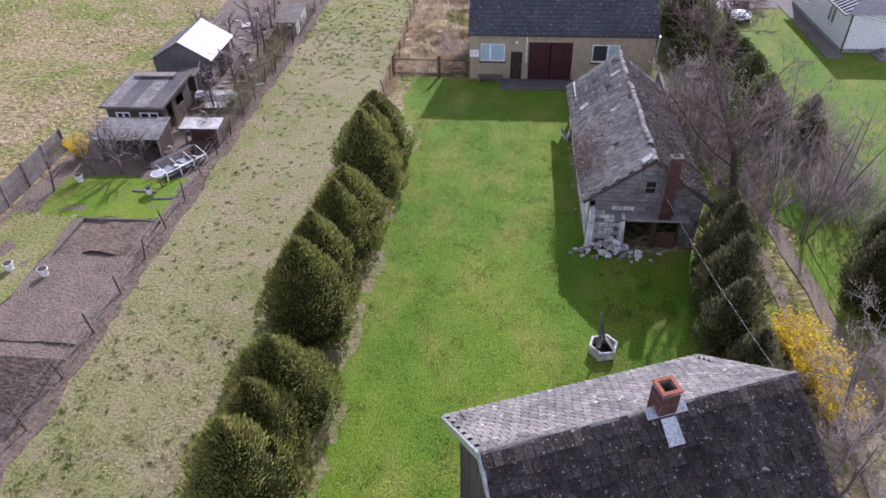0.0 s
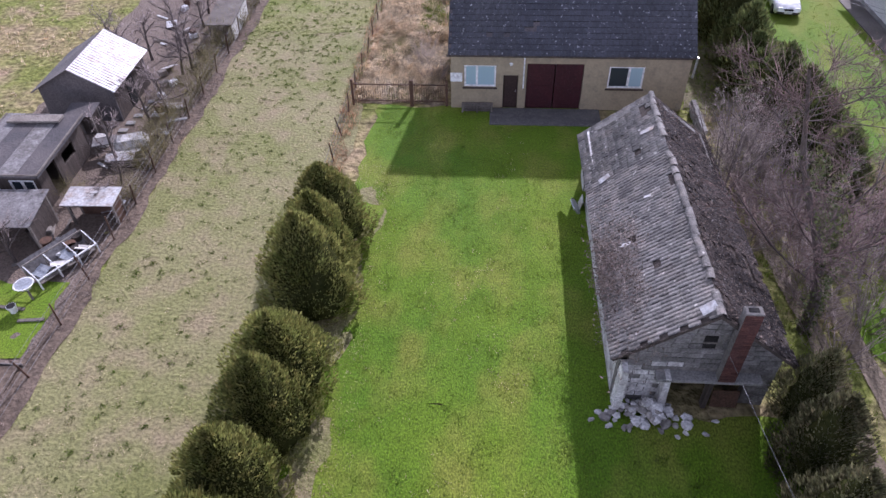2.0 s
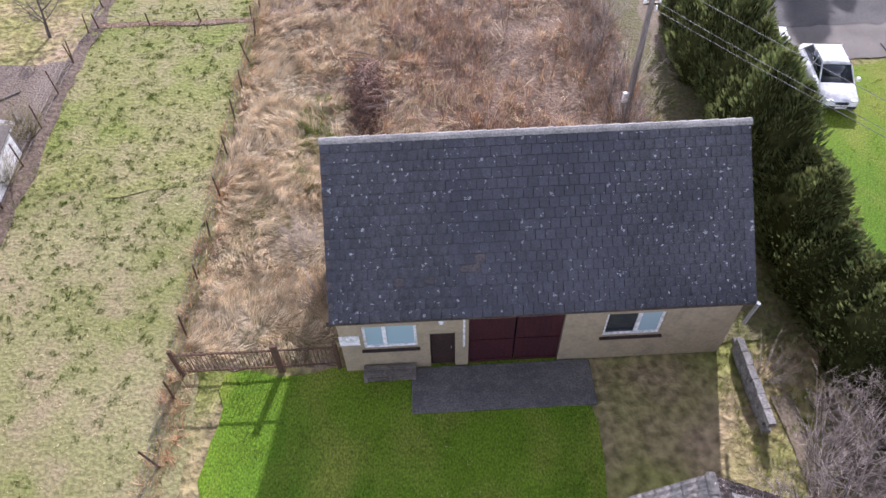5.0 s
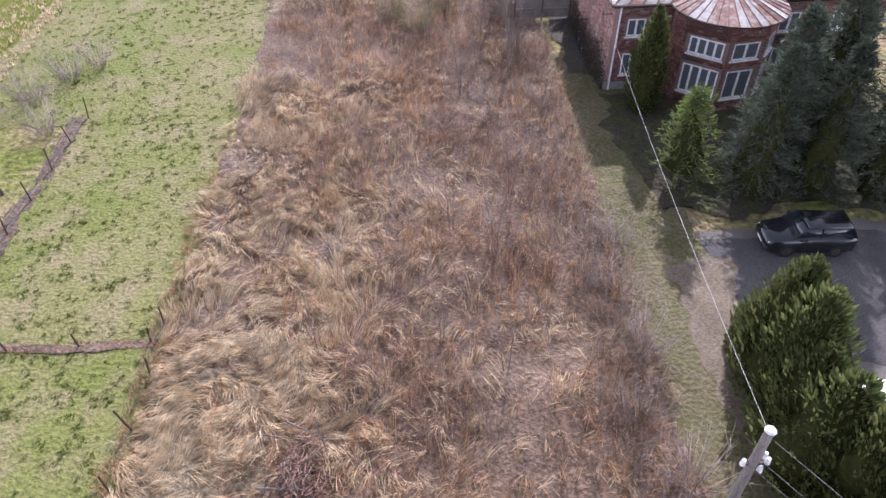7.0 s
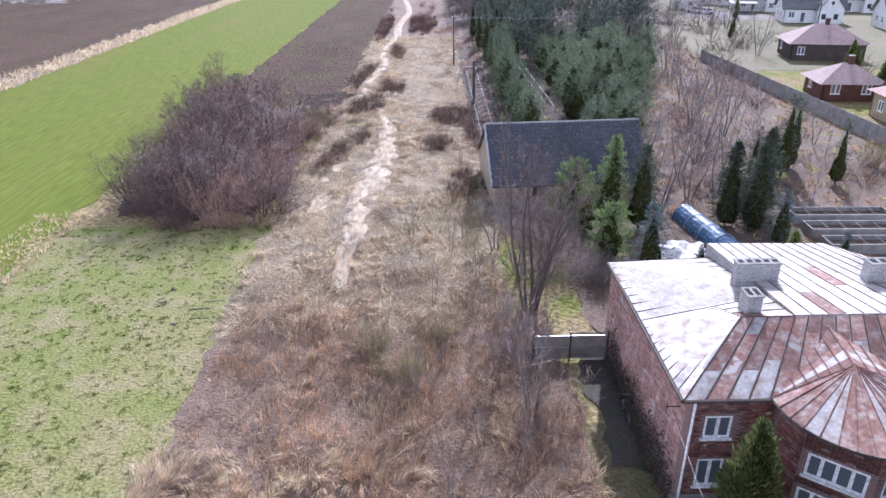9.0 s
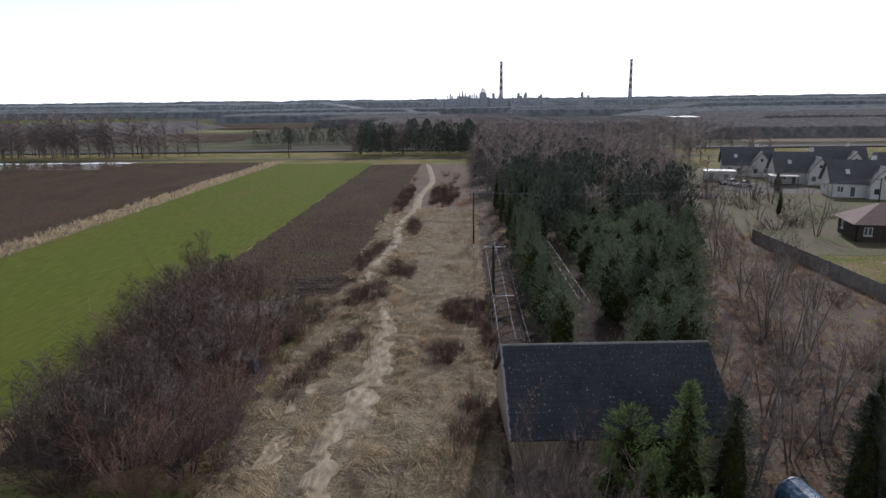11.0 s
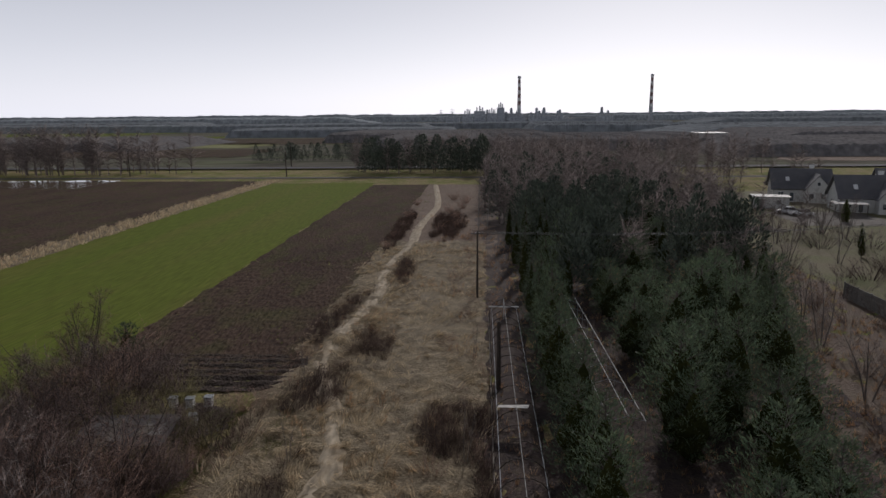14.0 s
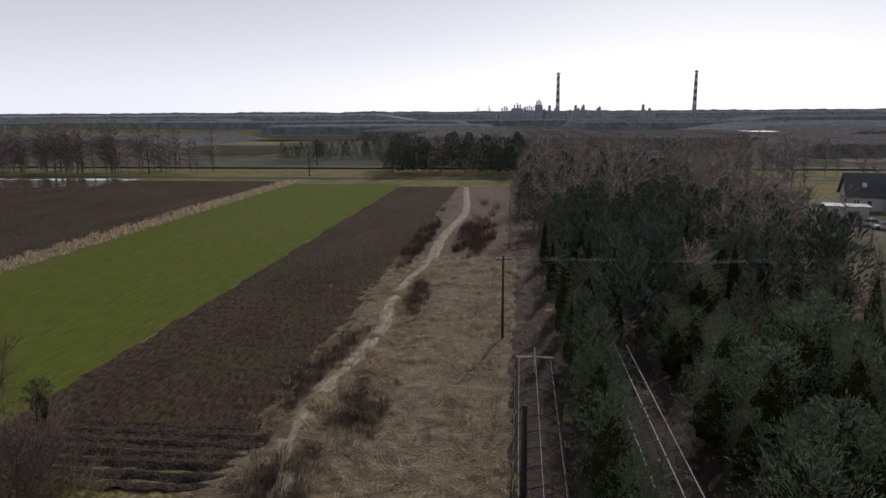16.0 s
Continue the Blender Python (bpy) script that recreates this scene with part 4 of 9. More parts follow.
sheet("dug_patch", "freshly dug patch of dark clods", lin(-20.5, -6.6, 0.3), lin(150, 157.5, 0.26), 0.1, M["soil_dark"], wobble=0.5, relief=0.2, seed=18, hill=lambda x, y: 0.17 * math.sin(y * 5.2 + 0.5 * noise.noise((x * 0.3, y * 0.2, 1.0))))
sheet("ploughed_field", "wide dark brown ploughed field", lin(-190, -62.2, 1.1), lin(120, 318, 6.0), 0.0, M["plough"], wobble=0.8, rows=0.09, seed=19)
sheet("pond", "shallow flooded hollow that mirrors the sky", lin(-175, -112, 3), lin(296, 322, 2), 0.02, M["water"], wobble=3.0, seed=20, category="water")
sheet("road", "narrow asphalt road across the fields", axis_steps(-900, 240, -200, 100, 6), lin(327, 331.5, 1.1), 0.1, M["asphalt"], seed=21, category="road")
sheet("railway_bed", "low dark gravel bank of a railway line", axis_steps(-900, 240, -200, 100, 6), [366, 367.5, 369, 373, 374.5, 376], 0.5, M["asphalt"], seed=22, category="railway")
sheet("driveway", "grey asphalt yard and driveway with worn edges", lin(13.4, 26, 0.6), lin(61.4, 72.3, 0.6), 0.006, M["gravel"], wobble=0.4, relief=0.006, seed=23, category="driveway")
sheet("driveway", "worn asphalt lane along the yard", lin(14.2, 40, 0.5), lin(64.5, 71.6, 0.5), 0.018, M["asphalt"], wobble=0.4, relief=0.006, seed=24, category="driveway")
sheet("grass_verge", "grass verge between dead stems and hedge", lin(10.3, 14.2, 0.4), lin(46, 89.5, 0.5), 0.024, M["verge_grass"], wobble=0.4, relief=0.008, seed=39)
sheet("driveway", "pinkish gravel at the yard entrance", lin(12.2, 14.9, 0.3), lin(60.5, 70.2, 0.3), 0.03, M["earth_track"], wobble=0.7, relief=0.006, seed=43, category="driveway")
sheet("driveway", "narrow dark earth driveway along the villa, shade in its colour", lin(11.3, 12.95, 0.35), lin(87.0, 97, 0.4), 0.04, M["dark_shaded_earth"], wobble=0.5, relief=0.008, seed=25, category="driveway")
sheet("front_garden", "grass and soil before the brick villa, darkened for its shade", lin(12.7, 27, 0.5), lin(73.4, 84.6, 0.5), 0.034, M["shaded_lawn"], wobble=1.1, relief=0.008, seed=26)
for k, x in enumerate((12.1, 13.5)):
    sheet("dirt_track", "worn wheel track in the grass", lin(x - 0.35, x + 0.35, 0.35), lin(4, 44, 0.7), 0.012, M["earth_track"], wobble=0.2, relief=0.03, seed=27 + k, category="track", bend=lambda y: 0.5 * math.sin(y / 9))
sheet("clearing", "brown cleared ground with dead stems", lin(22, 48.4, 0.9), lin(97, 232, 1.2), -0.01, M["clearing"], wobble=1.0, relief=0.1, seed=30)
sheet("yard_soil", "dark littered earth behind the villa", lin(12.9, 30, 0.7), lin(97, 118, 0.7), 0.012, M["soil"], wobble=0.8, relief=0.1, seed=62)
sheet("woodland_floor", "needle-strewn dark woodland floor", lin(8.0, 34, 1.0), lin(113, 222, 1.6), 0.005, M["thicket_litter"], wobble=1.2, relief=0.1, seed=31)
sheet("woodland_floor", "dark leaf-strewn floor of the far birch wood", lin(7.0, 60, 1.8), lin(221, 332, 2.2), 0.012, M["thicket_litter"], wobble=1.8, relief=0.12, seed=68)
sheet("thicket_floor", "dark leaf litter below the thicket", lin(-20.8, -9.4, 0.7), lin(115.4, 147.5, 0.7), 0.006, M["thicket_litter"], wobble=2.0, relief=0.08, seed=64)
sheet("sandy_patch", "bare sandy wheel ruts beside the track", lin(-6.0, -4.6, 0.2), lin(115, 127, 0.4), 0.12, M["sand"], wobble=0.35, relief=0.06, seed=65)
sheet("rough_ground", "dull rough ground before the row of houses", lin(49.5, 120, 2.0), lin(168, 285, 2.0), 0.0, M["rough_grass"], wobble=1.5, seed=32)
for k, (x0, x1, y0, y1, name, label, mat) in enumerate((
        (-900, -150, 560, 640, "crop_field", "far green field strip", "pasture_green"), (-800, -260, 700, 860, "crop_field", "far pale green meadow", "crop"),
        (-420, -60, 620, 760, "ploughed_field", "far brown ploughed field", "plough"), (-1500, -420, 900, 1150, "crop_field", "far green meadow before the woods", "crop"),
        (-700, -120, 450, 540, "ploughed_field", "far brown field behind the railway", "plough"), (90, 330, 520, 700, "pasture", "far pale meadow behind the houses", "pasture"),
        (-40, 60, 520, 640, "pasture", "far green meadow behind the wood", "pasture_green"), (140, 420, 400, 500, "ploughed_field", "far brown field behind the houses", "duff"))):
    sheet(name, label, lin(x0, x1, 12), lin(y0, y1, 12), 0.2, M[mat], wobble=14, seed=40 + k, category="field")
sheet("driveway", "pale paved forecourt of the row of houses", lin(66, 84, 2), lin(228, 246, 2), 0.03, M["gravel"], seed=60, category="driveway")
bm = box(-0.35, 5.6, 43.9, 45.55, -0.06, 0.07, 0.02)
tagged(part("pavement", bm, M["damp_shaded_concrete"], None), "damp concrete apron before the garage doors, shade in its colour", "pavement", kind="structure")


# ---- garage ----
def garage():
    ob = thing("garage", "cream plastered garage with a dark slate roof and maroon doors", "garage", pose(-2.5, 45.6, 0))
    L, D, H, R = 12.5, 7.5, 3.5, 6.8
    holes = [(0.72, 2.42, 1.3, 2.58), (2.82, 3.62, 0.0, 2.02), (4.05, 7.05, 0.0, 2.72), (8.35, 10.2, 1.33, 2.6)]
    part("wall", wall(L, H, 0.3, holes), M["plaster"], ob, "front wall of stained cream plaster")
    part("wall", box(0, L, D - 0.3, D, 0, H), M["plaster"], ob)
    for x in (0, L - 0.3):
        part("gable", prism([(0.3, 0), (D - 0.3, 0), (D - 0.3, H), (D / 2, R - 0.25), (0.3, H)], 0.3, m=Matrix.Translation((x + 0.3, 0, 0)) @ pose(0, 0, 0, 0, 0, 90)), M["plaster"], ob)
    part("floor_slab", box(0.1, L - 0.1, 0.32, D - 0.32, -0.05, 0.02), M["concrete"], ob)
    o = 0.25
    slope = (R - H) / (D / 2)
    e = H - slope * o
    for s, lab in ((1, "north slope"), (-1, "south slope")):
        y0, y1 = (-o, D / 2) if s == 1 else (D + o, D / 2)
        roof = part("roof", slab([(-o * 0.5, y0, e), (L + o * 0.5, y0, e), (L + o * 0.5, y1, R), (-o * 0.5, y1, R)], 0.12), M["felt"], ob)
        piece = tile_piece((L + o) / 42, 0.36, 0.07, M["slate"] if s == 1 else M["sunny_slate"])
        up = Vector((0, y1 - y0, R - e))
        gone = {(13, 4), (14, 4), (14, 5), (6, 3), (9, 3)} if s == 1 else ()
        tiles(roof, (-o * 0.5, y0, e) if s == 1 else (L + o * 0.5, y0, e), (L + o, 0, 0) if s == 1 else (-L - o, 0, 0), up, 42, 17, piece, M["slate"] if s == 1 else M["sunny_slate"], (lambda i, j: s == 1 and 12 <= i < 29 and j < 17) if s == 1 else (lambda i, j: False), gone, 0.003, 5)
    bm = bmesh.new()
    for k in range(26):
        rod((-o * 0.5 + (L + o) * k / 26, D / 2, R + 0.03), (-o * 0.5 + (L + o) * (k + 1.06) / 26, D / 2, R + 0.045), 0.11, 0.125, 8, bm)
    part("ridge_tiles", bm, M["concrete"], ob)
    part("gutter", rod((-0.2, -o - 0.03, e - 0.02), (L + 0.2, -o - 0.03, e - 0.03), 0.06), M["dark_metal"], ob)
    part("downpipe", rod((3.9, -0.06, 1.3), (3.9, -0.06, H - 0.15), 0.04), M["white_paint"], ob, "white drainpipe")
    part("downpipe", rod((L + 0.1, -0.3, 2.2), (L + 0.12, -0.4, H - 0.1), 0.06), M["zinc"], ob)
    window(ob, 0.72, 0, 1.3, 1.7, 1.28, (0.4,), (M["curtain_glass"], M["curtain_glass"]), sill="dark")
    window(ob, 8.35, 0, 1.33, 1.85, 1.27, (0.58,), (M["glass"], M["curtain_glass"]), sill="dark")
    door = part("door", box(2.84, 3.6, 0.1, 0.16, 0.02, 2.0, 0.01), M["brown_door"], ob, "dark brown side door")
    part("handle", rod((3.5, 0.06, 1.0), (3.5, 0.06, 1.14), 0.015), M["zinc"], door)
    for k in range(2):
        leaf = part("garage_door", box(4.08 + 1.5 * k, 5.52 + 1.5 * k, 0.08, 0.14, 0.02, 2.7, 0.01), M["red_gate"], ob, "maroon sheet-metal door leaf")
        for z in (0.12, 1.33, 2.55):
            part("rail", box(4.1 + 1.5 * k, 5.5 + 1.5 * k, 0.05, 0.08, z, z + 0.08), M["red_gate"], leaf)
        for j in range(1, 8):
            part("rib", box(4.08 + 1.5 * k + j * 0.18, 4.1 + 1.5 * k + j * 0.18, 0.065, 0.08, 0.24, 2.5), M["red_gate"], leaf)
    part("sign", box(-0.02, 0.62, -0.03, -0.004, 1.62, 2.14, 0.004), M["white_paint"], ob, "white blank board on the wall")
    part("lamp", rod((3.2, -0.1, 2.65), (3.2, 0, 2.72), 0.07, 0.1), M["white_paint"], ob)


garage()


# ---- ruined outbuilding ----
def ruin():
    ob = thing("ruined_barn", "derelict concrete-block barn with a sagging tiled roof", "barn", pose(4.15, 26.75, 0))
    W, L, H, R = 5.1, 12.8, 2.75, 4.75
    part("wall", wall(L, H - 0.2, 0.3, [(1.2, 2.2, 0, 1.9), (6.0, 6.9, 0.9, 1.8)]), M["whitewash"], ob, "crumbling whitewashed side wall", m=pose(0, L, 0, 0, 0, -90))
    part("wall", wall(L, H - 0.2, 0.3), M["block"], ob, m=pose(W, 0, 0, 0, 0, 90))
    part("wall", prism([(0.3, 0), (W - 0.3, 0), (W - 0.3, H), (W / 2, R - 0.3), (0.3, H)], 0.3, m=Matrix.Translation((0, L - 0.3, 0))), M["block"], ob)
    gable = part("gable", wall(W, H, 0.3, [(1.75, 4.3, 0, 1.55)]), M["mortar"], ob, "block gable wall with a dark doorway")
    part("gable_top", prism([(0, H), (W, H), (W / 2, R - 0.12)], 0.3), M["mortar"], gable)
    g = random.Random(4)
    for j in range(19):
        z = 0.02 + j * 0.24
        half = W / 2 if z < H else (W / 2) * (R - 0.2 - z) / (R - H)
        x = W / 2 - half + (0.26 if j % 2 else 0)
        while x < W / 2 + half - 0.15:
            w = min(0.51, W / 2 + half - x)
            if not (1.4 < x + w / 2 < 4.55 and z < 1.75) and not (2.3 < x + w / 2 < 2.95 and 2.85 < z < 3.6):
                white = z < 2.1 and x < 1.8 and g.random() < 0.75
                part("block", box(0, w - 0.025, -0.035 - 0.02 * g.random(), 0.0, 0, 0.215, 0.008), M["whitewash"] if white else M["block"], gable, m=pose(x, 0, z, g.gauss(0, 0.4), g.gauss(0, 0.3), g.gauss(0, 0.4)))
            x += 0.52
    part("lintel", box(1.2, 4.6, -0.42, 0.1, 1.56, 1.7, 0.02), M["concrete"], gable, "cracked concrete lintel")
    part("hatch", box(2.42, 2.82, -0.05, -0.004, 2.95, 3.5), M["black"], gable)
    part("hatch_bar", box(2.4, 2.84, -0.08, -0.052, 3.2, 3.26), M["grey_wood"], gable)
    part("buttress", prism([(0, 0), (0.28, 0), (0.24, 2.1), (0.04, 2.1)], 0.5, m=pose(0.0, -0.5, 0)), M["whitewash"], ob)
    part("buttress", prism([(0, 0), (0.3, 0), (0.22, 1.75), (0.06, 1.75)], 0.4, m=pose(1.45, -0.42, 0)), M["whitewash"], ob)
    chimney = part("chimney", box(3.15, 3.68, -0.42, -0.06, 1.7, 5.0, 0.02), M["mortar"], ob, "red brick outside chimney")
    for j in range(20, 58):
        for k in range(2):
            part("brick", BRICK, M["brick"], chimney, m=pose(3.135 + k * 0.25, -0.445, 0.03 + j * 0.085, 0, 0, g.gauss(0, 0.8)))
    part("door_post", box(3.0, 3.16, -0.3, 0.0, 0, 1.55, 0.02), M["dark_wood"], gable)
    part("door_board", box(3.3, 4.2, -0.24, -0.2, 0, 0.75, 0.01), M["rust"], gable, m=pose(0, 0, 0, -12, 0, 0))
    part("flue", box(3.25, 3.55, -0.32, -0.16, 5.0, 5.02), M["black"], chimney)
    o = 0.35
    slope = (R - H) / (W / 2)
    e = H - slope * o
    sagz = -0.35
    for s in (1, -1):
        x0 = -o if s == 1 else W + o
        roof = part("roof", slab([(x0, -0.3, e), (x0, L + 0.3, e + sagz), (W / 2, L + 0.3, R + sagz), (W / 2, -0.3, R)], 0.1), M["dark_wood"], ob, "sagging roof with slipped tiles and holes" if s == 1 else "roof slope buried in dead leaves and moss")
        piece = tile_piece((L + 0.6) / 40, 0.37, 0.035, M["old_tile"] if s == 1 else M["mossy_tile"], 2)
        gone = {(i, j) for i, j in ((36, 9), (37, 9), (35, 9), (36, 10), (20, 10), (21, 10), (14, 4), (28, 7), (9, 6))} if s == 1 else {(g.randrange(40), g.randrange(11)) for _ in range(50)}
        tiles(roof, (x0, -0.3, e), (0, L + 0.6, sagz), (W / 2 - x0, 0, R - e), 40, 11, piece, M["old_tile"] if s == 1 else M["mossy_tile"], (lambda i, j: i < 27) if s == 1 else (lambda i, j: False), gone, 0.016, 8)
        if s == -1:
            n = 4200
            t, u = RNG.random(n), RNG.random(n)
            p = np.column_stack([x0 + (W / 2 - x0) * t, -0.3 + (L + 0.6) * u, e + (R - e) * t + sagz * u + 0.06])
            tagged(part("leaf_litter", soup("leaf_litter", [(*sprays(p, RNG.normal(0, 1, (n, 3)) * np.array([1, 1, 0.3]), RNG.uniform(0.05, 0.16, n), RNG.uniform(0.02, 0.06, n)), 0)], [M["litter"]]), None, roof), kind="stuff")
    for k in range(26):
        if k in (2, 17, 18):
            continue
        y = -0.3 + (L + 0.6) * k / 26
        part("ridge_tile", RIDGE, M["old_tile"], ob, m=pose(W / 2, y, R + sagz * k / 26 + 0.05, g.gauss(-1.5, 2), g.gauss(0, 5), g.gauss(0, 4)))
    for x, y, z, w, h in ((2.3, -0.1, 4.72, 0.5, 0.35), (0.6, 4.4, 3.2, 0.4, 0.2), (2.0, 10.4, 4.0, 0.6, 0.3), (0.35, 8.6, 2.95, 0.5, 0.25), (1.6, 6.4, 3.95, 0.3, 0.15)):
        part("patch", box(0, w, 0, h, 0, 0.012), M["white_tin"], ob, "pale sheet-metal patch", m=pose(x - 0.2, y, e + (x - 0.2 + o) * slope + sagz * y / L + 0.11, 0, -math.degrees(math.atan(slope)), g.uniform(-20, 20)))
    n = 1900
    p = np.column_stack([-0.35 + 1.3 * RNG.random(n) ** 1.6, 3.1 + RNG.normal(0, 1.5, n), np.zeros(n)])
    p[:, 2] = e + (p[:, 0] + o) * slope + 0.06 - 0.1
    q = p + unit(RNG.normal(0, 1, (n, 3)) * np.array([1, 1, 0.4]) + np.array([-0.2, 0, 0.35])) * RNG.uniform(0.15, 0.6, (n, 1))
    tagged(part("creeper", soup("creeper", [(*spikes(p, q, np.full(n, 0.008)), 0), (*sprays(q, RNG.normal(0, 1, (n, 3)), RNG.uniform(0.06, 0.16, n), RNG.uniform(0.03, 0.07, n)), 1)], [M["twig_grey"], M["litter"]]), None, ob, "dead creeper on the roof"), kind="stuff")


bm = box(0, 0.28, 0, 0.03, 0, 0.07, 0.006)
BRICK = bpy.data.meshes.new("brick")
bm.to_mesh(BRICK), bm.free()
bm = bmesh.new()
rows_ = []
for y in (0, 0.53):
    rows_.append([bm.verts.new((math.cos(math.pi * k / 6) * (0.15 if y == 0 else 0.13), y, math.sin(math.pi * k / 6) * (0.12 if y == 0 else 0.1) - 0.05)) for k in range(7)])
for k in range(6):
    bm.faces.new((rows_[0][k], rows_[0][k + 1], rows_[1][k + 1], rows_[1][k]))
RIDGE = bpy.data.meshes.new("ridge_tile")
bm.to_mesh(RIDGE), bm.free()
ruin()


# ---- old house below the start of the flight ----
def old_house():
    a = 20.8
    ob = thing("old_house", "old timber house with a lichened tile roof", "house", pose(-1.45, 12.8, 0, 0, 0, a))
    L, E, R, half = 8.6, 3.75, 6.5, 3.4
    # local: x along the ridge, y from 0 (far eave) to -2*half
    part("wall", box(0.4, L - 0.4, -0.7, -0.45, 0, E + 0.25), M["dark_wood"], ob)
    part("wall", box(0.4, L - 0.4, -2 * half + 0.45, -2 * half + 0.7, 0, E + 0.25), M["dark_wood"], ob)
    for x in (0.45, L - 0.6):
        gab = part("gable", prism([(-2 * half + 0.45, 0), (-0.45, 0), (-0.45, E + 0.25), (-half, R - 0.25), (-2 * half + 0.45, E + 0.25)], 0.15, m=Matrix.Translation((x + 0.15, 0, 0)) @ pose(0, 0, 0, 0, 0, 90)), M["dark_wood"], ob)
        for k in range(28):
            y = -2 * half + 0.5 + k * 0.21
            top = E + 0.2 + (R - E - 0.5) * (1 - abs(y + 0.1 + half) / half)
            part("board", box(-0.045 if x < 1 else 0.155, -0.008 if x < 1 else 0.19, y, y + 0.19, 0.1, top), M["dark_wood"], gab, m=Matrix.Translation((x, 0, 0)))
    for s in (1, -1):
        y0 = 0.0 if s == 1 else -2 * half
        roof = part("roof", slab([(0, y0, E), (L, y0, E), (L, -half, R), (0, -half, R)], 0.1), M["felt"], ob)
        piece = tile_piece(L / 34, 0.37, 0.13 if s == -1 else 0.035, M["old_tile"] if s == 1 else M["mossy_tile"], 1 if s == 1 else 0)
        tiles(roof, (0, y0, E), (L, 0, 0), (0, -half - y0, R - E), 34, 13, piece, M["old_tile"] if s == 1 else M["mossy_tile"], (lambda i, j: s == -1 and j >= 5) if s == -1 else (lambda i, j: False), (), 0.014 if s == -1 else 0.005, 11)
    for k in range(24):
        part("ridge_tile", RIDGE, M["mossy_tile"], ob, m=pose(L * k / 24, -half, R + 0.02, 0, 0, -90) @ pose(0, 0, 0, 2, 0, 0) @ Matrix.Diagonal((0.75, 0.75, 0.8, 1)))
    for s, y0 in ((1, 0.0), (-1, -2 * half)):
        part("verge_board", slab([(-0.06, y0, E + 0.03), (0.02, y0, E + 0.03), (0.02, -half, R + 0.05), (-0.06, -half, R + 0.05)], 0.2), M["zinc"], ob, "pale metal verge strip")
    shaft = box(4.5, 4.98, -half - 0.24, -half - 0.14, R - 0.5, R + 0.78)
    for b in ((4.5, 4.98, -half + 0.14, -half + 0.24), (4.5, 4.6, -half - 0.14, -half + 0.14), (4.88, 4.98, -half - 0.14, -half + 0.14)):
        box(*b, R - 0.5, R + 0.78, bm=shaft)
    part("flue", box(4.6, 4.88, -half - 0.14, -half + 0.14, R - 0.4, R + 0.35), M["black"], ob)
    chim = part("chimney", shaft, M["mortar"], ob, "red brick chimney with a mossy rim")
    g = random.Random(2)
    for j in range(14):
        for k in range(2):
            part("brick", BRICK, M["bright_brick"], chim, m=pose(4.505 + k * 0.24, -half - 0.265, R - 0.47 + j * 0.083, 0, 0, g.gauss(0, 0.5)) @ Matrix.Diagonal((0.82, 1, 1, 1)))
            part("brick", BRICK, M["bright_brick"], chim, m=pose(4.475, -half + 0.235 - k * 0.24, R - 0.47 + j * 0.083, 0, 0, -90 + g.gauss(0, 0.5)) @ Matrix.Diagonal((0.82, 1, 1, 1)))
    rim = box(4.47, 5.01, -half - 0.27, -half - 0.17, R + 0.78, R + 0.84)
    for b in ((4.47, 5.01, -half + 0.17, -half + 0.27), (4.47, 4.57, -half - 0.17, -half + 0.17), (4.91, 5.01, -half - 0.17, -half + 0.17)):
        box(*b, R + 0.78, R + 0.84, bm=rim)
    part("rim", rim, M["bright_brick"], chim)
    part("flashing", slab([(4.55, -half - 0.8, R - 0.53), (5.0, -half - 0.8, R - 0.53), (4.94, -half - 0.27, R - 0.1), (4.54, -half - 0.27, R - 0.1)], 0.02), M["zinc"], chim, "pale sheet-metal flashing", m=Matrix.Translation((0, -0.04, 0.1)))
    part("flashing", slab([(4.2, -half - 0.25, R + 0.0), (5.3, -half - 0.25, R + 0.0), (5.3, -half, R + 0.16), (4.2, -half, R + 0.16)], 0.02), M["zinc"], chim, m=Matrix.Translation((0, -0.03, 0.04)))


old_house()


# ---- wheel ruts and mole heaps on the pasture ----
for k, (x, y, w, d) in enumerate(((-12.3, 101.4, 0.5, 0.7), (-11.0, 98.9, 0.6, 0.4), (-10.0, 100.4, 1.2, 0.14), (-9.6, 101.4, 1.5, 0.12), (-9.4, 99.6, 1.3, 0.12), (-12.4, 102.9, 0.45, 0.3))):
    sheet("mud_rut", "dark muddy wheel rut in the grass", lin(x - w / 2, x + w / 2, 0.12), lin(y - d / 2, y + d / 2, 0.12), 0.0, M["soil_dark"], wobble=0.3, relief=0.1, seed=80 + k)


# ---- brick villa ----
def blend(c, u, v):
    a = Vector(c[0]).lerp(Vector(c[1]), u)
    b = Vector(c[3]).lerp(Vector(c[2]), u)
    return a.lerp(b, v)


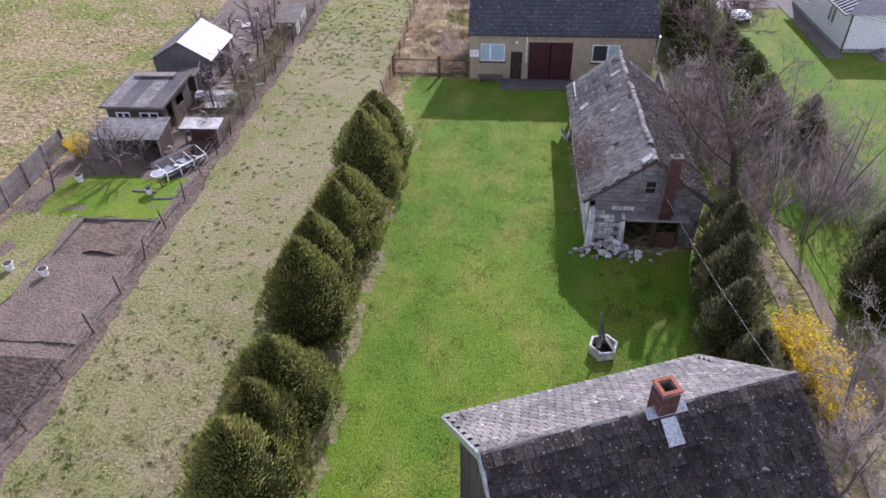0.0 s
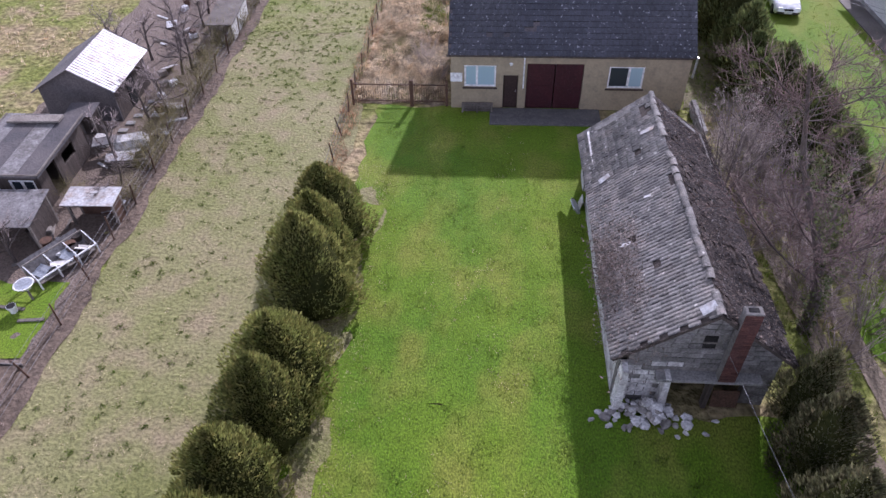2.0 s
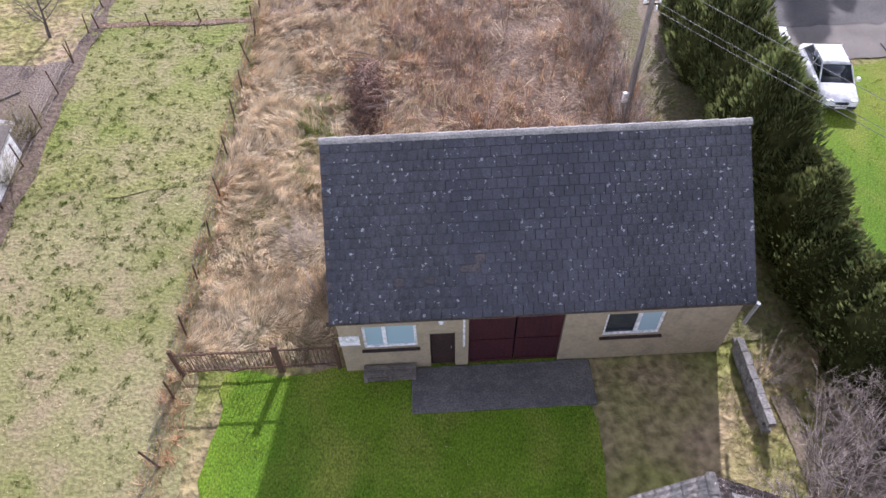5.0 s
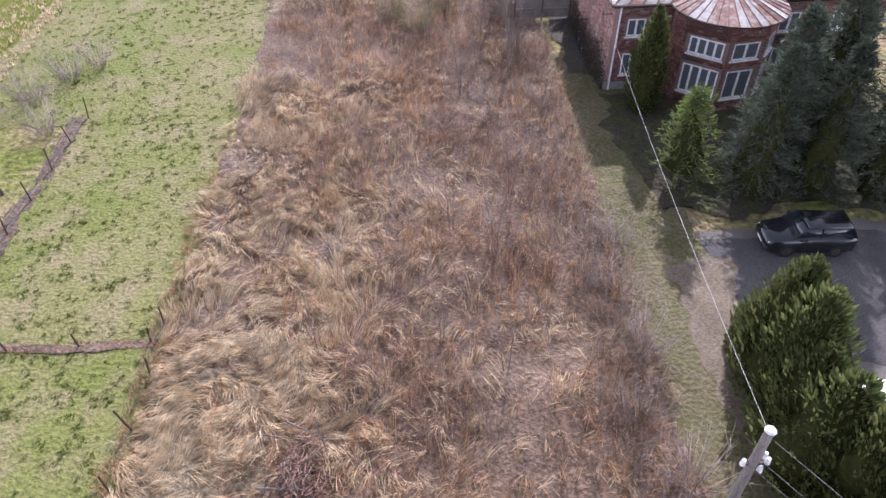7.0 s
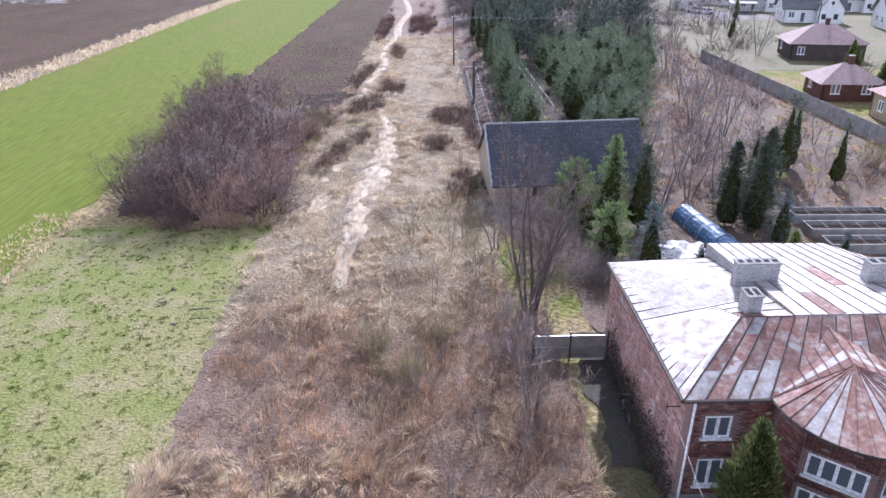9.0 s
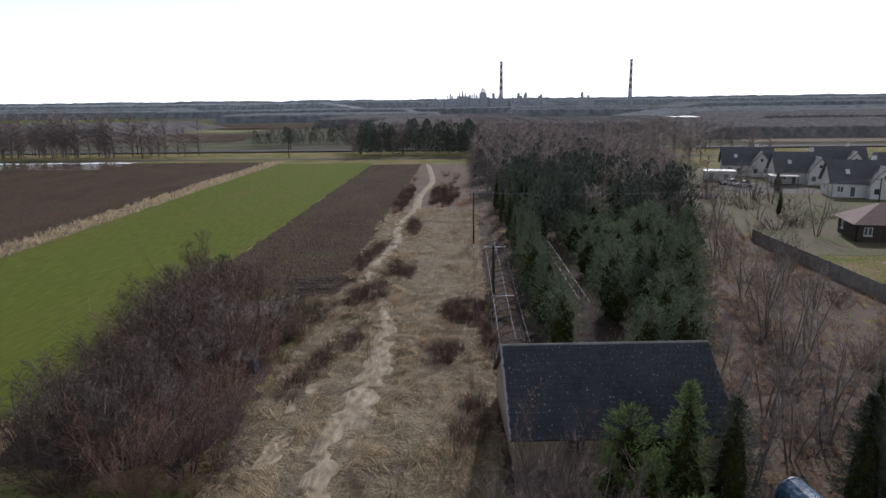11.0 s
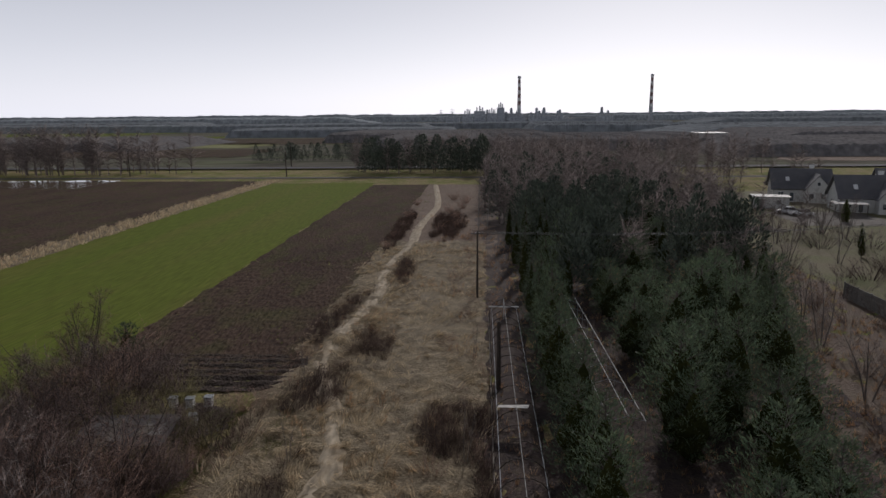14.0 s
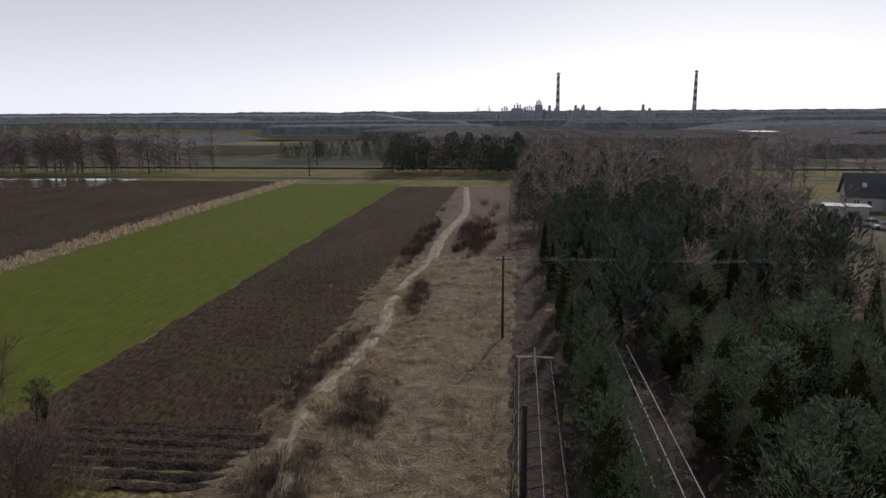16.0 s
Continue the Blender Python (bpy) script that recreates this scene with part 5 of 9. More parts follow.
def tin_roof(parent, c, nu, nv, kinds, share, seed, label=""):
    """A roof plate with sheet panels and standing seams; kinds: two materials, share of the second."""
    g = random.Random(seed)
    roof = part("roof", slab(c, 0.1), M["tin"], parent, label)
    n = (Vector(c[1]) - Vector(c[0])).cross(Vector(c[3]) - Vector(c[0])).normalized()
    n = n if n.z > 0 else -n
    for i in range(nu):
        for j in range(nv):
            o = 0.35 * (i % 2) / nv if 0 < j else 0
            v0, v1 = j / nv + (o if j else 0), min(1, (j + 1) / nv + (0.35 * (i % 2) / nv if j + 1 < nv else 0))
            q = [blend(c, u, v) + n * 0.012 for u, v in ((i / nu + 0.004, v0), ((i + 1) / nu - 0.004, v0), ((i + 1) / nu - 0.004, v1 - 0.008), (i / nu + 0.004, v1 - 0.008))]
            part("sheet", slab(q, 0.01), kinds[1] if g.random() < share else kinds[0], roof)
    bm = bmesh.new()
    for i in range(nu + 1):
        p, q = blend(c, i / nu, 0) + n * 0.02, blend(c, i / nu, 1) + n * 0.02
        if (p - q).length > 0.3:
            rod(p, q, 0.022, sides=4, bm=bm)
    part("seams", bm, M["rust"], roof)
    return roof


def brick_boxes(length, height, holes, y, skip=0.06, seed=1, bw=0.25, bh=0.075, gap=0.013):
    """Places and widths of running-bond bricks on a wall face with holes (x0, x1, z0, z1)."""
    g = random.Random(seed)
    out = []
    for j in range(int((height - 0.03) / (bh + gap))):
        z = 0.02 + j * (bh + gap)
        x = 0.01 - (0.13 if j % 2 else 0.0)
        while x < length - 0.02:
            a, b = max(0.008, x), min(length - 0.008, x + bw)
            if b - a > 0.05 and g.random() > skip and not any(a < h[1] + 0.1 and b > h[0] - 0.1 and z < h[3] + 0.1 and z + bh > h[2] - 0.16 for h in holes):
                out.append((a, b, z, z + bh, y - g.uniform(0.006, 0.02)))
            x += bw + gap
    return out


def brick_face(parent, length, height, holes, mat, seed, single=False):
    """Bricks proud of a wall's outer face, joined, or singly for the face that is passed nearest."""
    rows = brick_boxes(length, height, holes, 0.0, seed=seed)
    if single:
        for a, b, z0, z1, y in rows:
            part("brick", BRICK, mat, parent, m=Matrix.Translation((a, -0.03 + 0.012 * (y + 0.02) * 50, z0)) @ Matrix.Diagonal(((b - a) / 0.28, 0.85, (z1 - z0) / 0.07, 1)))
        return
    v, f = [], []
    for a, b, z0, z1, y in rows:
        k = len(v)
        v += [(a, 0.004, z0), (b, 0.004, z0), (b, 0.004, z1), (a, 0.004, z1), (a, y, z0), (b, y, z0), (b, y, z1), (a, y, z1)]
        f += [(k + 4, k + 5, k + 6, k + 7), (k, k + 1, k + 5, k + 4), (k + 1, k + 2, k + 6, k + 5), (k + 2, k + 3, k + 7, k + 6), (k + 3, k, k + 4, k + 7)]
    tagged(part("brickwork", raw("brickwork", v, f, mat), None, parent), kind="stuff")


def turned_wall(parent, p, q, z0, z1, mat, holes=(), wins=(), name="wall", thick=0.3, bricks=None, single=False):
    """A wall between two plan points with windows (x, z, w, h, bars)."""
    p, q = Vector((*p, 0)), Vector((*q, 0))
    d = q - p
    m = pose(p.x, p.y, z0, 0, 0, math.degrees(math.atan2(d.y, d.x)))
    holes = [(x, x + w, z - z0, z - z0 + h) for x, z, w, h, _ in wins]
    ob = part(name, wall(d.length, z1 - z0, thick, holes), mat, parent, m=m)
    for x, z, w, h, bars in wins:
        window(ob, x, 0, z - z0, w, h, bars, (M["villa_glass"],), sill=True, depth=0.06)
    if bricks:
        brick_face(ob, d.length, z1 - z0, holes, bricks, int(p.x * 10 + p.y), single)
    return ob


def villa():
    X, Y = 12.9, 84.9
    ob = thing("villa", "red brick villa with a round bay and rusty tin roof", "house", pose(X, Y, 0))
    W, D, E = 15.0, 10.9, 4.8
    eave = 5.06
    side = turned_wall(ob, (0, D), (0, 0), 0, E, M["villa_render"], bricks=M["pale_brickwork"])
    turned_wall(ob, (0.3, 0), (3.27, 0), 0, E, M["villa_brick"], wins=[(0.5, 3.2, 1.0, 1.0, (0.5,)), (0.5, 0.9, 1.0, 1.3, (0.5,))], bricks=M["brickwork"])
    turned_wall(ob, (8.73, 0), (W, 0), 0, E, M["villa_brick"], wins=[(0.5, 3.15, 1.1, 1.1, (0.5,)), (3.4, 3.15, 1.5, 1.1, (0.33, 0.66)), (0.6, 0.9, 1.0, 1.3, (0.5,)), (3.4, 0.9, 1.5, 1.4, (0.33, 0.66))], bricks=M["brickwork"])
    turned_wall(ob, (W, 0), (W, D), 0, E, M["villa_brick"])
    turned_wall(ob, (W - 0.3, D), (0.3, D), 0, E, M["villa_brick"])
    # round bay
    cx, cy, r = 6.0, -0.3, 2.72
    angles = (180, 207, 256, 302, 340, 360)
    pts = [(cx + r * math.cos(radians(a)), cy + r * math.sin(radians(a))) for a in angles]
    wins = [[], [(0.2, 3.0, 1.85, 0.95, (0.25, 0.5, 0.75)), (0.14, 0.75, 1.96, 1.65, (0.25, 0.5, 0.75))], [(0.3, 3.0, 1.5, 0.95, (0.5,)), (0.3, 0.75, 1.5, 1.65, (0.5,))], [(0.28, 3.0, 1.2, 0.95, (0.5,)), (0.28, 0.75, 1.2, 1.65, (0.5,))], []]
    for k, (p, q, w) in enumerate(zip(pts, pts[1:], wins)):
        turned_wall(ob, p, q, 0, 4.95, M["villa_brick"], wins=w, thick=0.25, bricks=M["brickwork"], single=k == 1)
    part("bay_floor", prism([(cx - 1.8, 0), (cx + 1.8, 0), (cx + 1.8, 0.1), (cx - 1.8, 0.1)], 2.2, m=Matrix.Translation((0, -1.9, 2.75))), M["concrete"], ob)
    for e in (-1, 1):
        turned_wall(ob, *(((cx - r, 0), (cx - r, cy)) if e < 0 else ((cx + r, cy), (cx + r, 0))), 0, 4.95, M["villa_brick"], thick=0.25)
    apex, back = Vector((cx, 0.45, 5.98)), Vector((cx + 0.1, 2.5, 6.25))
    n = 18
    g = random.Random(6)
    bay = part("bay_roof", rod((cx, cy, 4.95), (cx, cy, 5.02), r + 0.2, r + 0.26, 24), M["rust_tin"], ob, "rusty fan-shaped tin roof of the bay")
    rim = [Vector((cx + (r + 0.31) * math.cos(radians(176 + 188 * k / n)), cy + (r + 0.31) * math.sin(radians(176 + 188 * k / n)), 5.05)) for k in range(n + 1)]
    for k in range(n):
        part("sheet", slab([rim[k], rim[k + 1], apex, apex - Vector((0.01, 0, 0))], 0.03), M["tin"] if g.random() < 0.42 else M["rust_tin"], bay)
        part("seam", rod(rim[k] + Vector((0, 0, 0.02)), apex, 0.025, sides=4), M["rust_tin"], bay)
        part("gutter", rod(rim[k] - Vector((0, 0, 0.06)), rim[k + 1] - Vector((0, 0, 0.06)), 0.05, sides=6), M["dark_metal"], bay)
    for k in (0, n):
        low = rim[k]
        for j in range(5):
            a, b = apex.lerp(back, j / 5), apex.lerp(back, (j + 1) / 5)
            q = [a, b, low.lerp(b, 0.03), low.lerp(a, 0.03)]
            part("sheet", slab(q, 0.03), M["tin"] if j == 1 else M["rust_tin"], bay)
        for j in range(1, 7):
            part("seam", rod(low.lerp(apex, j / 7) + Vector((0, 0, 0.03)), low.lerp(back, j / 7) + Vector((0, 0, 0.03)), 0.02, sides=4), M["rust_tin"], bay)
    part("ridge_cap", rod(apex + Vector((0, 0, 0.01)), back + Vector((0, 0, 0.01)), 0.05, sides=5), M["rust_tin"], bay)
    # main roof: a rusty front slope, a pale hip, a low rear part and the pale upper plate behind the ridge
    o = 0.15
    rid = 6.47
    mats, inv = (M["rust_tin"], M["tin"]), (M["tin"], M["rust_tin"])
    tin_roof(ob, [(-o, -o, eave), (W + o, -o, eave), (W - 1.6, 3.0, rid), (2.9, 3.0, rid)], 20, 3, mats, 0.25, 3, "front slope of rusty tin sheets")
    tin_roof(ob, [(-o, 5.2, eave - 0.01), (-o, -o, eave), (2.9, 3.0, rid), (2.9, 5.2, 5.69)], 9, 3, inv, 0.08, 4, "bright worn tin slope")
    tin_roof(ob, [(-o, D + o, 4.9), (-o, 5.2, eave - 0.01), (5.0, 5.2, 6.12), (5.0, D + 0.3, 4.95)], 8, 3, inv, 0.05, 5)
    tin_roof(ob, [(2.9, 5.2, 5.69), (2.9, 3.0, rid), (5.0, 3.0, rid), (5.0, 5.2, 6.12)], 3, 2, inv, 0.1, 6)
    tin_roof(ob, [(5.0, 3.05, 6.5), (12.4, 3.05, 6.5), (10.9, D + 0.8, 5.42), (5.0, D + 1.0, 5.45)], 11, 4, inv, 0.05, 7, "upper roof of pale tin sheets")
    tin_roof(ob, [(12.4, 3.05, 6.5), (W - 1.6, 3.05, 6.42), (13.15, 8.7, 5.46), (10.9, D + 0.8, 5.42)], 4, 3, inv, 0.08, 9)
    tin_roof(ob, [(W + o, -o, eave), (W + o, D + o, 4.9), (13.15, 8.7, 5.4), (W - 1.6, 3.0, rid - 0.04)], 10, 2, inv, 0.25, 8)
    part("parapet", prism([(5.2, 4.7), (D + 0.9, 4.5), (D + 0.9, 5.4), (5.2, 6.2)], 0.2, m=Matrix.Translation((5.2, 0, 0)) @ pose(0, 0, 0, 0, 0, 90)), M["grey_render"], ob, "pale rendered parapet wall")
    part("parapet", box(5.2, 10.7, D + 0.6, D + 0.75, 4.5, 5.36), M["grey_render"], ob)
    part("roof_hatch", box(2.3, 3.2, 6.8, 7.5, 5.2, 5.55, 0.02), M["white_tin"], ob)
    for x, y, w, d, z, k in ((4.2, 6.55, 1.85, 0.5, 6.9, 5), (3.35, 3.55, 0.6, 0.75, 7.0, 2), (9.75, 6.2, 0.85, 0.6, 6.95, 2), (9.9, 2.85, 0.9, 0.65, 7.05, 2)):
        ch = part("chimney", box(x, x + w, y, y + d, 5.0, z, 0.02), M["grey_render"], ob, "grey-white rendered chimney stack")
        part("cap", box(x - 0.04, x + w + 0.04, y - 0.04, y + d + 0.04, z, z + 0.07, 0.01), M["concrete"], ch)
        for i in range(k):
            part("flue", box(x + w * (i + 0.2) / k, x + w * (i + 0.8) / k, y + 0.12, y + d - 0.12, z + 0.07, z + 0.082), M["black"], ch)
    E = eave
    part("gutter", rod((-o - 0.05, -o - 0.02, E - 0.05), (-o - 0.05, D + o, E - 0.2), 0.07), M["dark_metal"], ob)
    part("gutter", rod((-o, -o - 0.06, E - 0.05), (2.9, -o - 0.06, E - 0.05), 0.06), M["dark_metal"], ob)
    part("downpipe", rod((0.25, -0.1, 0), (0.3, -0.12, E - 0.15), 0.05), M["white_paint"], ob)
    br = part("wire_bracket", rod((-0.5, 0.4, 4.35), (0.02, 0.4, 4.35), 0.025), M["dark_metal"], ob)
    part("bar", rod((-0.5, 0.4, 4.1), (-0.5, 0.4, 4.6), 0.02), M["dark_metal"], br)
    n = 3400
    y, z = RNG.uniform(0.2, 9.5, n), np.abs(RNG.normal(0, 1.0, n))
    keep = z < 2.2 + 1.2 * np.sin(y * 1.1) * np.sin(y * 0.43 + 1)
    p = np.column_stack([RNG.uniform(-0.22, -0.03, n), y, 0.05 + z])[keep]
    q = p + unit(RNG.normal(0, 1, p.shape) * np.array([0.4, 1, 1]) + np.array([-0.3, 0, 0.3])) * RNG.uniform(0.15, 0.5, (len(p), 1))
    tagged(part("creeper", soup("creeper", [(*spikes(p, q, np.full(len(p), 0.009)), 0), (*sprays(q, RNG.normal(0, 1, p.shape), RNG.uniform(0.06, 0.16, len(p)), RNG.uniform(0.04, 0.09, len(p))), 1)], [M["bark"], M["dark_leaf"]]), None, side, "withered dark creeper on the wall", m=pose(0, 11.2, 0, 0, 0, -90).inverted()), kind="stuff")
    part("plinth", box(-0.08, 3.0, -0.08, -0.006, 0, 0.5), M["concrete"], ob)


def bicycle(m):
    ob = thing("bicycle", "old dark bicycle that leans on the villa wall", "bicycle", m)
    for x in (0.35, 1.4):
        v, t = loft(np.array([(x + 0.33 * math.cos(math.tau * k / 18), 0, 0.34 + 0.33 * math.sin(math.tau * k / 18)) for k in range(19)]), np.full(19, 0.02), 5)
        wh = part("wheel", soup("wheel", [(v, t, 0)], [M["rubber"]]), None, ob)
        for k in range(6):
            a = math.pi * k / 6
            part("spoke", rod((x - 0.32 * math.cos(a), 0, 0.34 - 0.32 * math.sin(a)), (x + 0.32 * math.cos(a), 0, 0.34 + 0.32 * math.sin(a)), 0.004, sides=3), M["zinc"], wh)
    for a, b in (((0.35, 0, 0.34), (0.8, 0, 0.3)), ((0.35, 0, 0.34), (0.68, 0, 0.85)), ((0.8, 0, 0.3), (0.66, 0, 0.9)), ((0.8, 0, 0.3), (1.25, 0, 0.82)), ((0.68, 0, 0.82), (1.24, 0, 0.84)), ((1.4, 0, 0.34), (1.22, 0, 0.95))):
        part("tube", rod(a, b, 0.018, sides=6), M["dark_metal"], ob)
    part("saddle", box(0.54, 0.8, -0.07, 0.07, 0.92, 0.98, 0.02), M["rubber"], ob)
    part("handlebar", rod((1.2, -0.28, 0.98), (1.2, 0.28, 0.98), 0.014, sides=6), M["zinc"], ob)


villa()
bicycle(pose(12.5, 89.2, 0, 12, 0, 90))


def slate_barn():
    ob = thing("barn", "long barn with a dark slate roof and pale rendered gable", "barn", pose(8.7, 115.2, 0, 0, 0, 3))
    L, D, H, R = 12.2, 9.6, 2.3, 5.6
    part("wall", wall(L, H, 0.3, [(3, 4, 0.9, 1.8), (7, 9, 0, 2.0)]), M["plaster"], ob)
    part("wall", box(0, L, D - 0.3, D, 0, H), M["plaster"], ob)
    for x in (0, L - 0.3):
        part("gable", prism([(0.3, 0), (D - 0.3, 0), (D - 0.3, H), (D / 2, R - 0.2), (0.3, H)], 0.3, m=Matrix.Translation((x + 0.3, 0, 0)) @ pose(0, 0, 0, 0, 0, 90)), M["plaster"], ob)
    slope = (R - H) / (D / 2)
    for s in (1, -1):
        y0 = -0.4 if s == 1 else D + 0.4
        e = H - slope * 0.4
        roof = part("roof", slab([(-0.25, y0, e), (L + 0.25, y0, e), (L + 0.25, D / 2, R), (-0.25, D / 2, R)], 0.12), M["felt"], ob)
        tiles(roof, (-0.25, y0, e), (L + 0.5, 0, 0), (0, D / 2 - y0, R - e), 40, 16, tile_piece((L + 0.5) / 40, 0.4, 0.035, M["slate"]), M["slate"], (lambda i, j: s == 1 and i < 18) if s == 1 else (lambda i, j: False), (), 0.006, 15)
    part("ridge_cap", rod((-0.25, D / 2, R + 0.02), (L + 0.25, D / 2, R + 0.02), 0.1), M["concrete"], ob)
    part("verge", slab([(-0.32, -0.4, H - slope * 0.4 + 0.05), (-0.2, -0.4, H - slope * 0.4 + 0.05), (-0.2, D / 2, R + 0.06), (-0.32, D / 2, R + 0.06)], 0.16), M["zinc"], ob)


slate_barn()


def white_house():
    ob = thing("white_house", "white bungalow with grey tiled hip roof", "house", pose(24.8, 51.6, 0))
    W, D, E = 12.0, 11.0, 3.1
    turned_wall(ob, (0, D), (0, 0), 0.3, E, M["white_plaster"], wins=[(2.0, 1.2, 1.2, 1.3, (0.5,)), (7.2, 1.2, 1.4, 1.3, (0.5,))])
    turned_wall(ob, (0.3, 0), (W, 0), 0.3, E, M["white_plaster"], wins=[(4.6, 0.4, 1.1, 2.1, ()), (7.0, 1.2, 1.5, 1.3, (0.5,))])
    turned_wall(ob, (W, 0), (W, D), 0.3, E, M["white_plaster"])
    turned_wall(ob, (W, D), (0, D), 0.3, E, M["white_plaster"])
    part("plinth", box(-0.04, W + 0.04, -0.04, D + 0.04, 0, 0.3), M["concrete"], ob)
    bm = bmesh.new()
    o = 0.6
    a = [bm.verts.new(p) for p in ((-o, -o, E - 0.1), (W + o, -o, E - 0.1), (W + o, D + o, E - 0.1), (-o, D + o, E - 0.1))]
    b = [bm.verts.new(p) for p in ((5, D / 2, 6.0), (W - 5, D / 2, 6.0))]
    bm.faces.new((a[0], a[1], b[1], b[0])), bm.faces.new((a[1], a[2], b[1])), bm.faces.new((a[2], a[3], b[0], b[1])), bm.faces.new((a[3], a[0], b[0])), bm.faces.new(a[::-1])
    roof = part("roof", bm, M["grey_tile"], ob, "grey profiled tile roof")
    bm = bmesh.new()
    for k in range(24):
        y = -o + 0.4 + k * 0.48
        t = min(1, min(y + o, D + o - y) / (D / 2 + o))
        rod((-o, y, E - 0.06), (-o + (5 + o) * t, y, E - 0.06 + 2.94 * t), 0.05, sides=5, bm=bm)
    part("tile_ribs", bm, M["grey_tile"], roof)
    part("gutter", rod((-o - 0.05, -o, E - 0.12), (-o - 0.05, D + o, E - 0.12), 0.07), M["dark_metal"], ob)
    part("downpipe", rod((0.1, -0.08, 0.1), (0.1, -0.08, E - 0.1), 0.05), M["dark_metal"], ob)
    part("path", box(-1.3, -0.05, -1.2, D, -0.05, 0.06), M["gravel"], ob)
    for k in range(3):
        part("step", box(2.2 + 0.3 * k, 7.0 - 0.3 * k, -1.6 + 0.35 * k, -0.05, 0.0, 0.14 * (k + 1)), M["concrete"], ob)


white_house()


def row_house(m):
    ob = thing("row_house", "white family house with dark tiled cross gables", "house", m, "row of family houses")
    W, D, E, R = 12.0, 8.5, 3.2, 7.4
    turned_wall(ob, (0, 0), (W, 0), 0, E, M["white_plaster"], wins=[(1.0, 1.0, 1.2, 1.3, (0.5,)), (3.4, 0.1, 1.0, 2.1, ())])
    turned_wall(ob, (W, 0), (W, D), 0, E, M["white_plaster"])
    turned_wall(ob, (W, D), (0, D), 0, E, M["white_plaster"])
    turned_wall(ob, (0, D), (0, 0), 0, E, M["white_plaster"], wins=[(2.0, 1.0, 1.2, 1.3, (0.5,)), (5.0, 1.0, 1.2, 1.3, (0.5,))])
    for x in (0.02, W - 0.3):
        part("gable", prism([(0, E), (D, E), (D / 2, R - 0.2)], 0.28, m=Matrix.Translation((x + 0.28, 0, 0)) @ pose(0, 0, 0, 0, 0, 90)), M["white_plaster"], ob)
    for y0 in (-0.6, D + 0.6):
        part("roof", slab([(-0.6, y0, E - 0.3), (W + 0.6, y0, E - 0.3), (W + 0.6, D / 2, R), (-0.6, D / 2, R)], 0.16), M["anthracite"], ob)
    cg = part("cross_gable", prism([(0, 0), (5.0, 0), (5.0, E), (2.5, 6.2), (0, E)], 2.2, m=Matrix.Translation((6.4, -2.1, 0))), M["white_plaster"], ob)
    for s in (-1, 1):
        part("roof", slab([(8.9 + s * 3.0, -2.5, E - 0.4), (8.9 + s * 3.0, 1.0, E - 0.4), (8.9, 3.4, 6.5), (8.9, -2.5, 6.5)], 0.14), M["anthracite"], ob)
    for x, z, w, h in ((7.0, 0.9, 1.1, 1.3), (9.4, 0.9, 1.1, 1.3), (8.5, 3.9, 0.8, 0.9)):
        window(cg, x, -2.1, z, w, h, (), (M["glass"],), depth=-0.03, sill=False)
    part("skylight", slab([(2.6, 1.0, 4.75), (3.4, 1.0, 4.75), (3.4, 1.9, 5.6), (2.6, 1.9, 5.6)], 0.05), M["white_paint"], ob)
    ch = part("chimney", box(8.0, 8.9, D / 2 + 0.2, D / 2 + 0.9, 6.2, 8.2), M["white_plaster"], ob)
    part("cap", box(7.9, 9.0, D / 2 + 0.1, D / 2 + 1.0, 8.2, 8.32), M["anthracite"], ch)
    return ob


first = row_house(pose(75, 264, 0, 0, 0, -14))
for x, y in ((80.5, 245), (81.5, 222), (98, 262), (102, 240), (96, 208)):
    copy_thing(first, pose(x, y, 0, 0, 0, -14 + (x * 7 % 5)))


def cottage(name, label, m, W, D, E, R, roof, walls, hip=True):
    ob = thing(name, label, "house", m)
    turned_wall(ob, (0, 0), (W, 0), 0, E, walls, wins=[(1.0, 0.9, 1.1, 1.2, (0.5,)), (W - 2.4, 0.9, 1.1, 1.2, (0.5,))])
    turned_wall(ob, (W, 0), (W, D), 0, E, walls)
    turned_wall(ob, (W, D), (0, D), 0, E, walls)
    turned_wall(ob, (0, D), (0, 0), 0, E, walls, wins=[(1.4, 0.9, 1.1, 1.2, (0.5,))])
    bm = bmesh.new()
    o, k = 0.6, D / 2 if hip else -0.5
    a = [bm.verts.new(p) for p in ((-o, -o, E - 0.15), (W + o, -o, E - 0.15), (W + o, D + o, E - 0.15), (-o, D + o, E - 0.15))]
    b = [bm.verts.new(p) for p in ((k, D / 2, R), (W - k, D / 2, R))]
    bm.faces.new((a[0], a[1], b[1], b[0])), bm.faces.new((a[1], a[2], b[1])), bm.faces.new((a[2], a[3], b[0], b[1])), bm.faces.new((a[3], a[0], b[0])), bm.faces.new(a[::-1])
    part("roof", bm, roof, ob)
    ch = part("chimney", box(W / 2, W / 2 + 0.6, D / 2 - 0.3, D / 2 + 0.3, R - 0.6, R + 0.8), M["brick"], ob)
    part("cap", box(W / 2 - 0.05, W / 2 + 0.65, D / 2 - 0.35, D / 2 + 0.35, R + 0.8, R + 0.9), M["concrete"], ch)


cottage("bungalow", "low cream bungalow with a weathered red tile roof", pose(53.2, 131, 0, 0, 0, -4), 14, 11, 3.0, 5.8, M["red_tile"], M["plaster"])
cottage("bungalow", "dark timber bungalow with a pale pinkish tin roof", pose(61.5, 177, 0, 0, 0, -12), 11, 8, 2.7, 5.2, M["pink_tin"], M["dark_wood"])
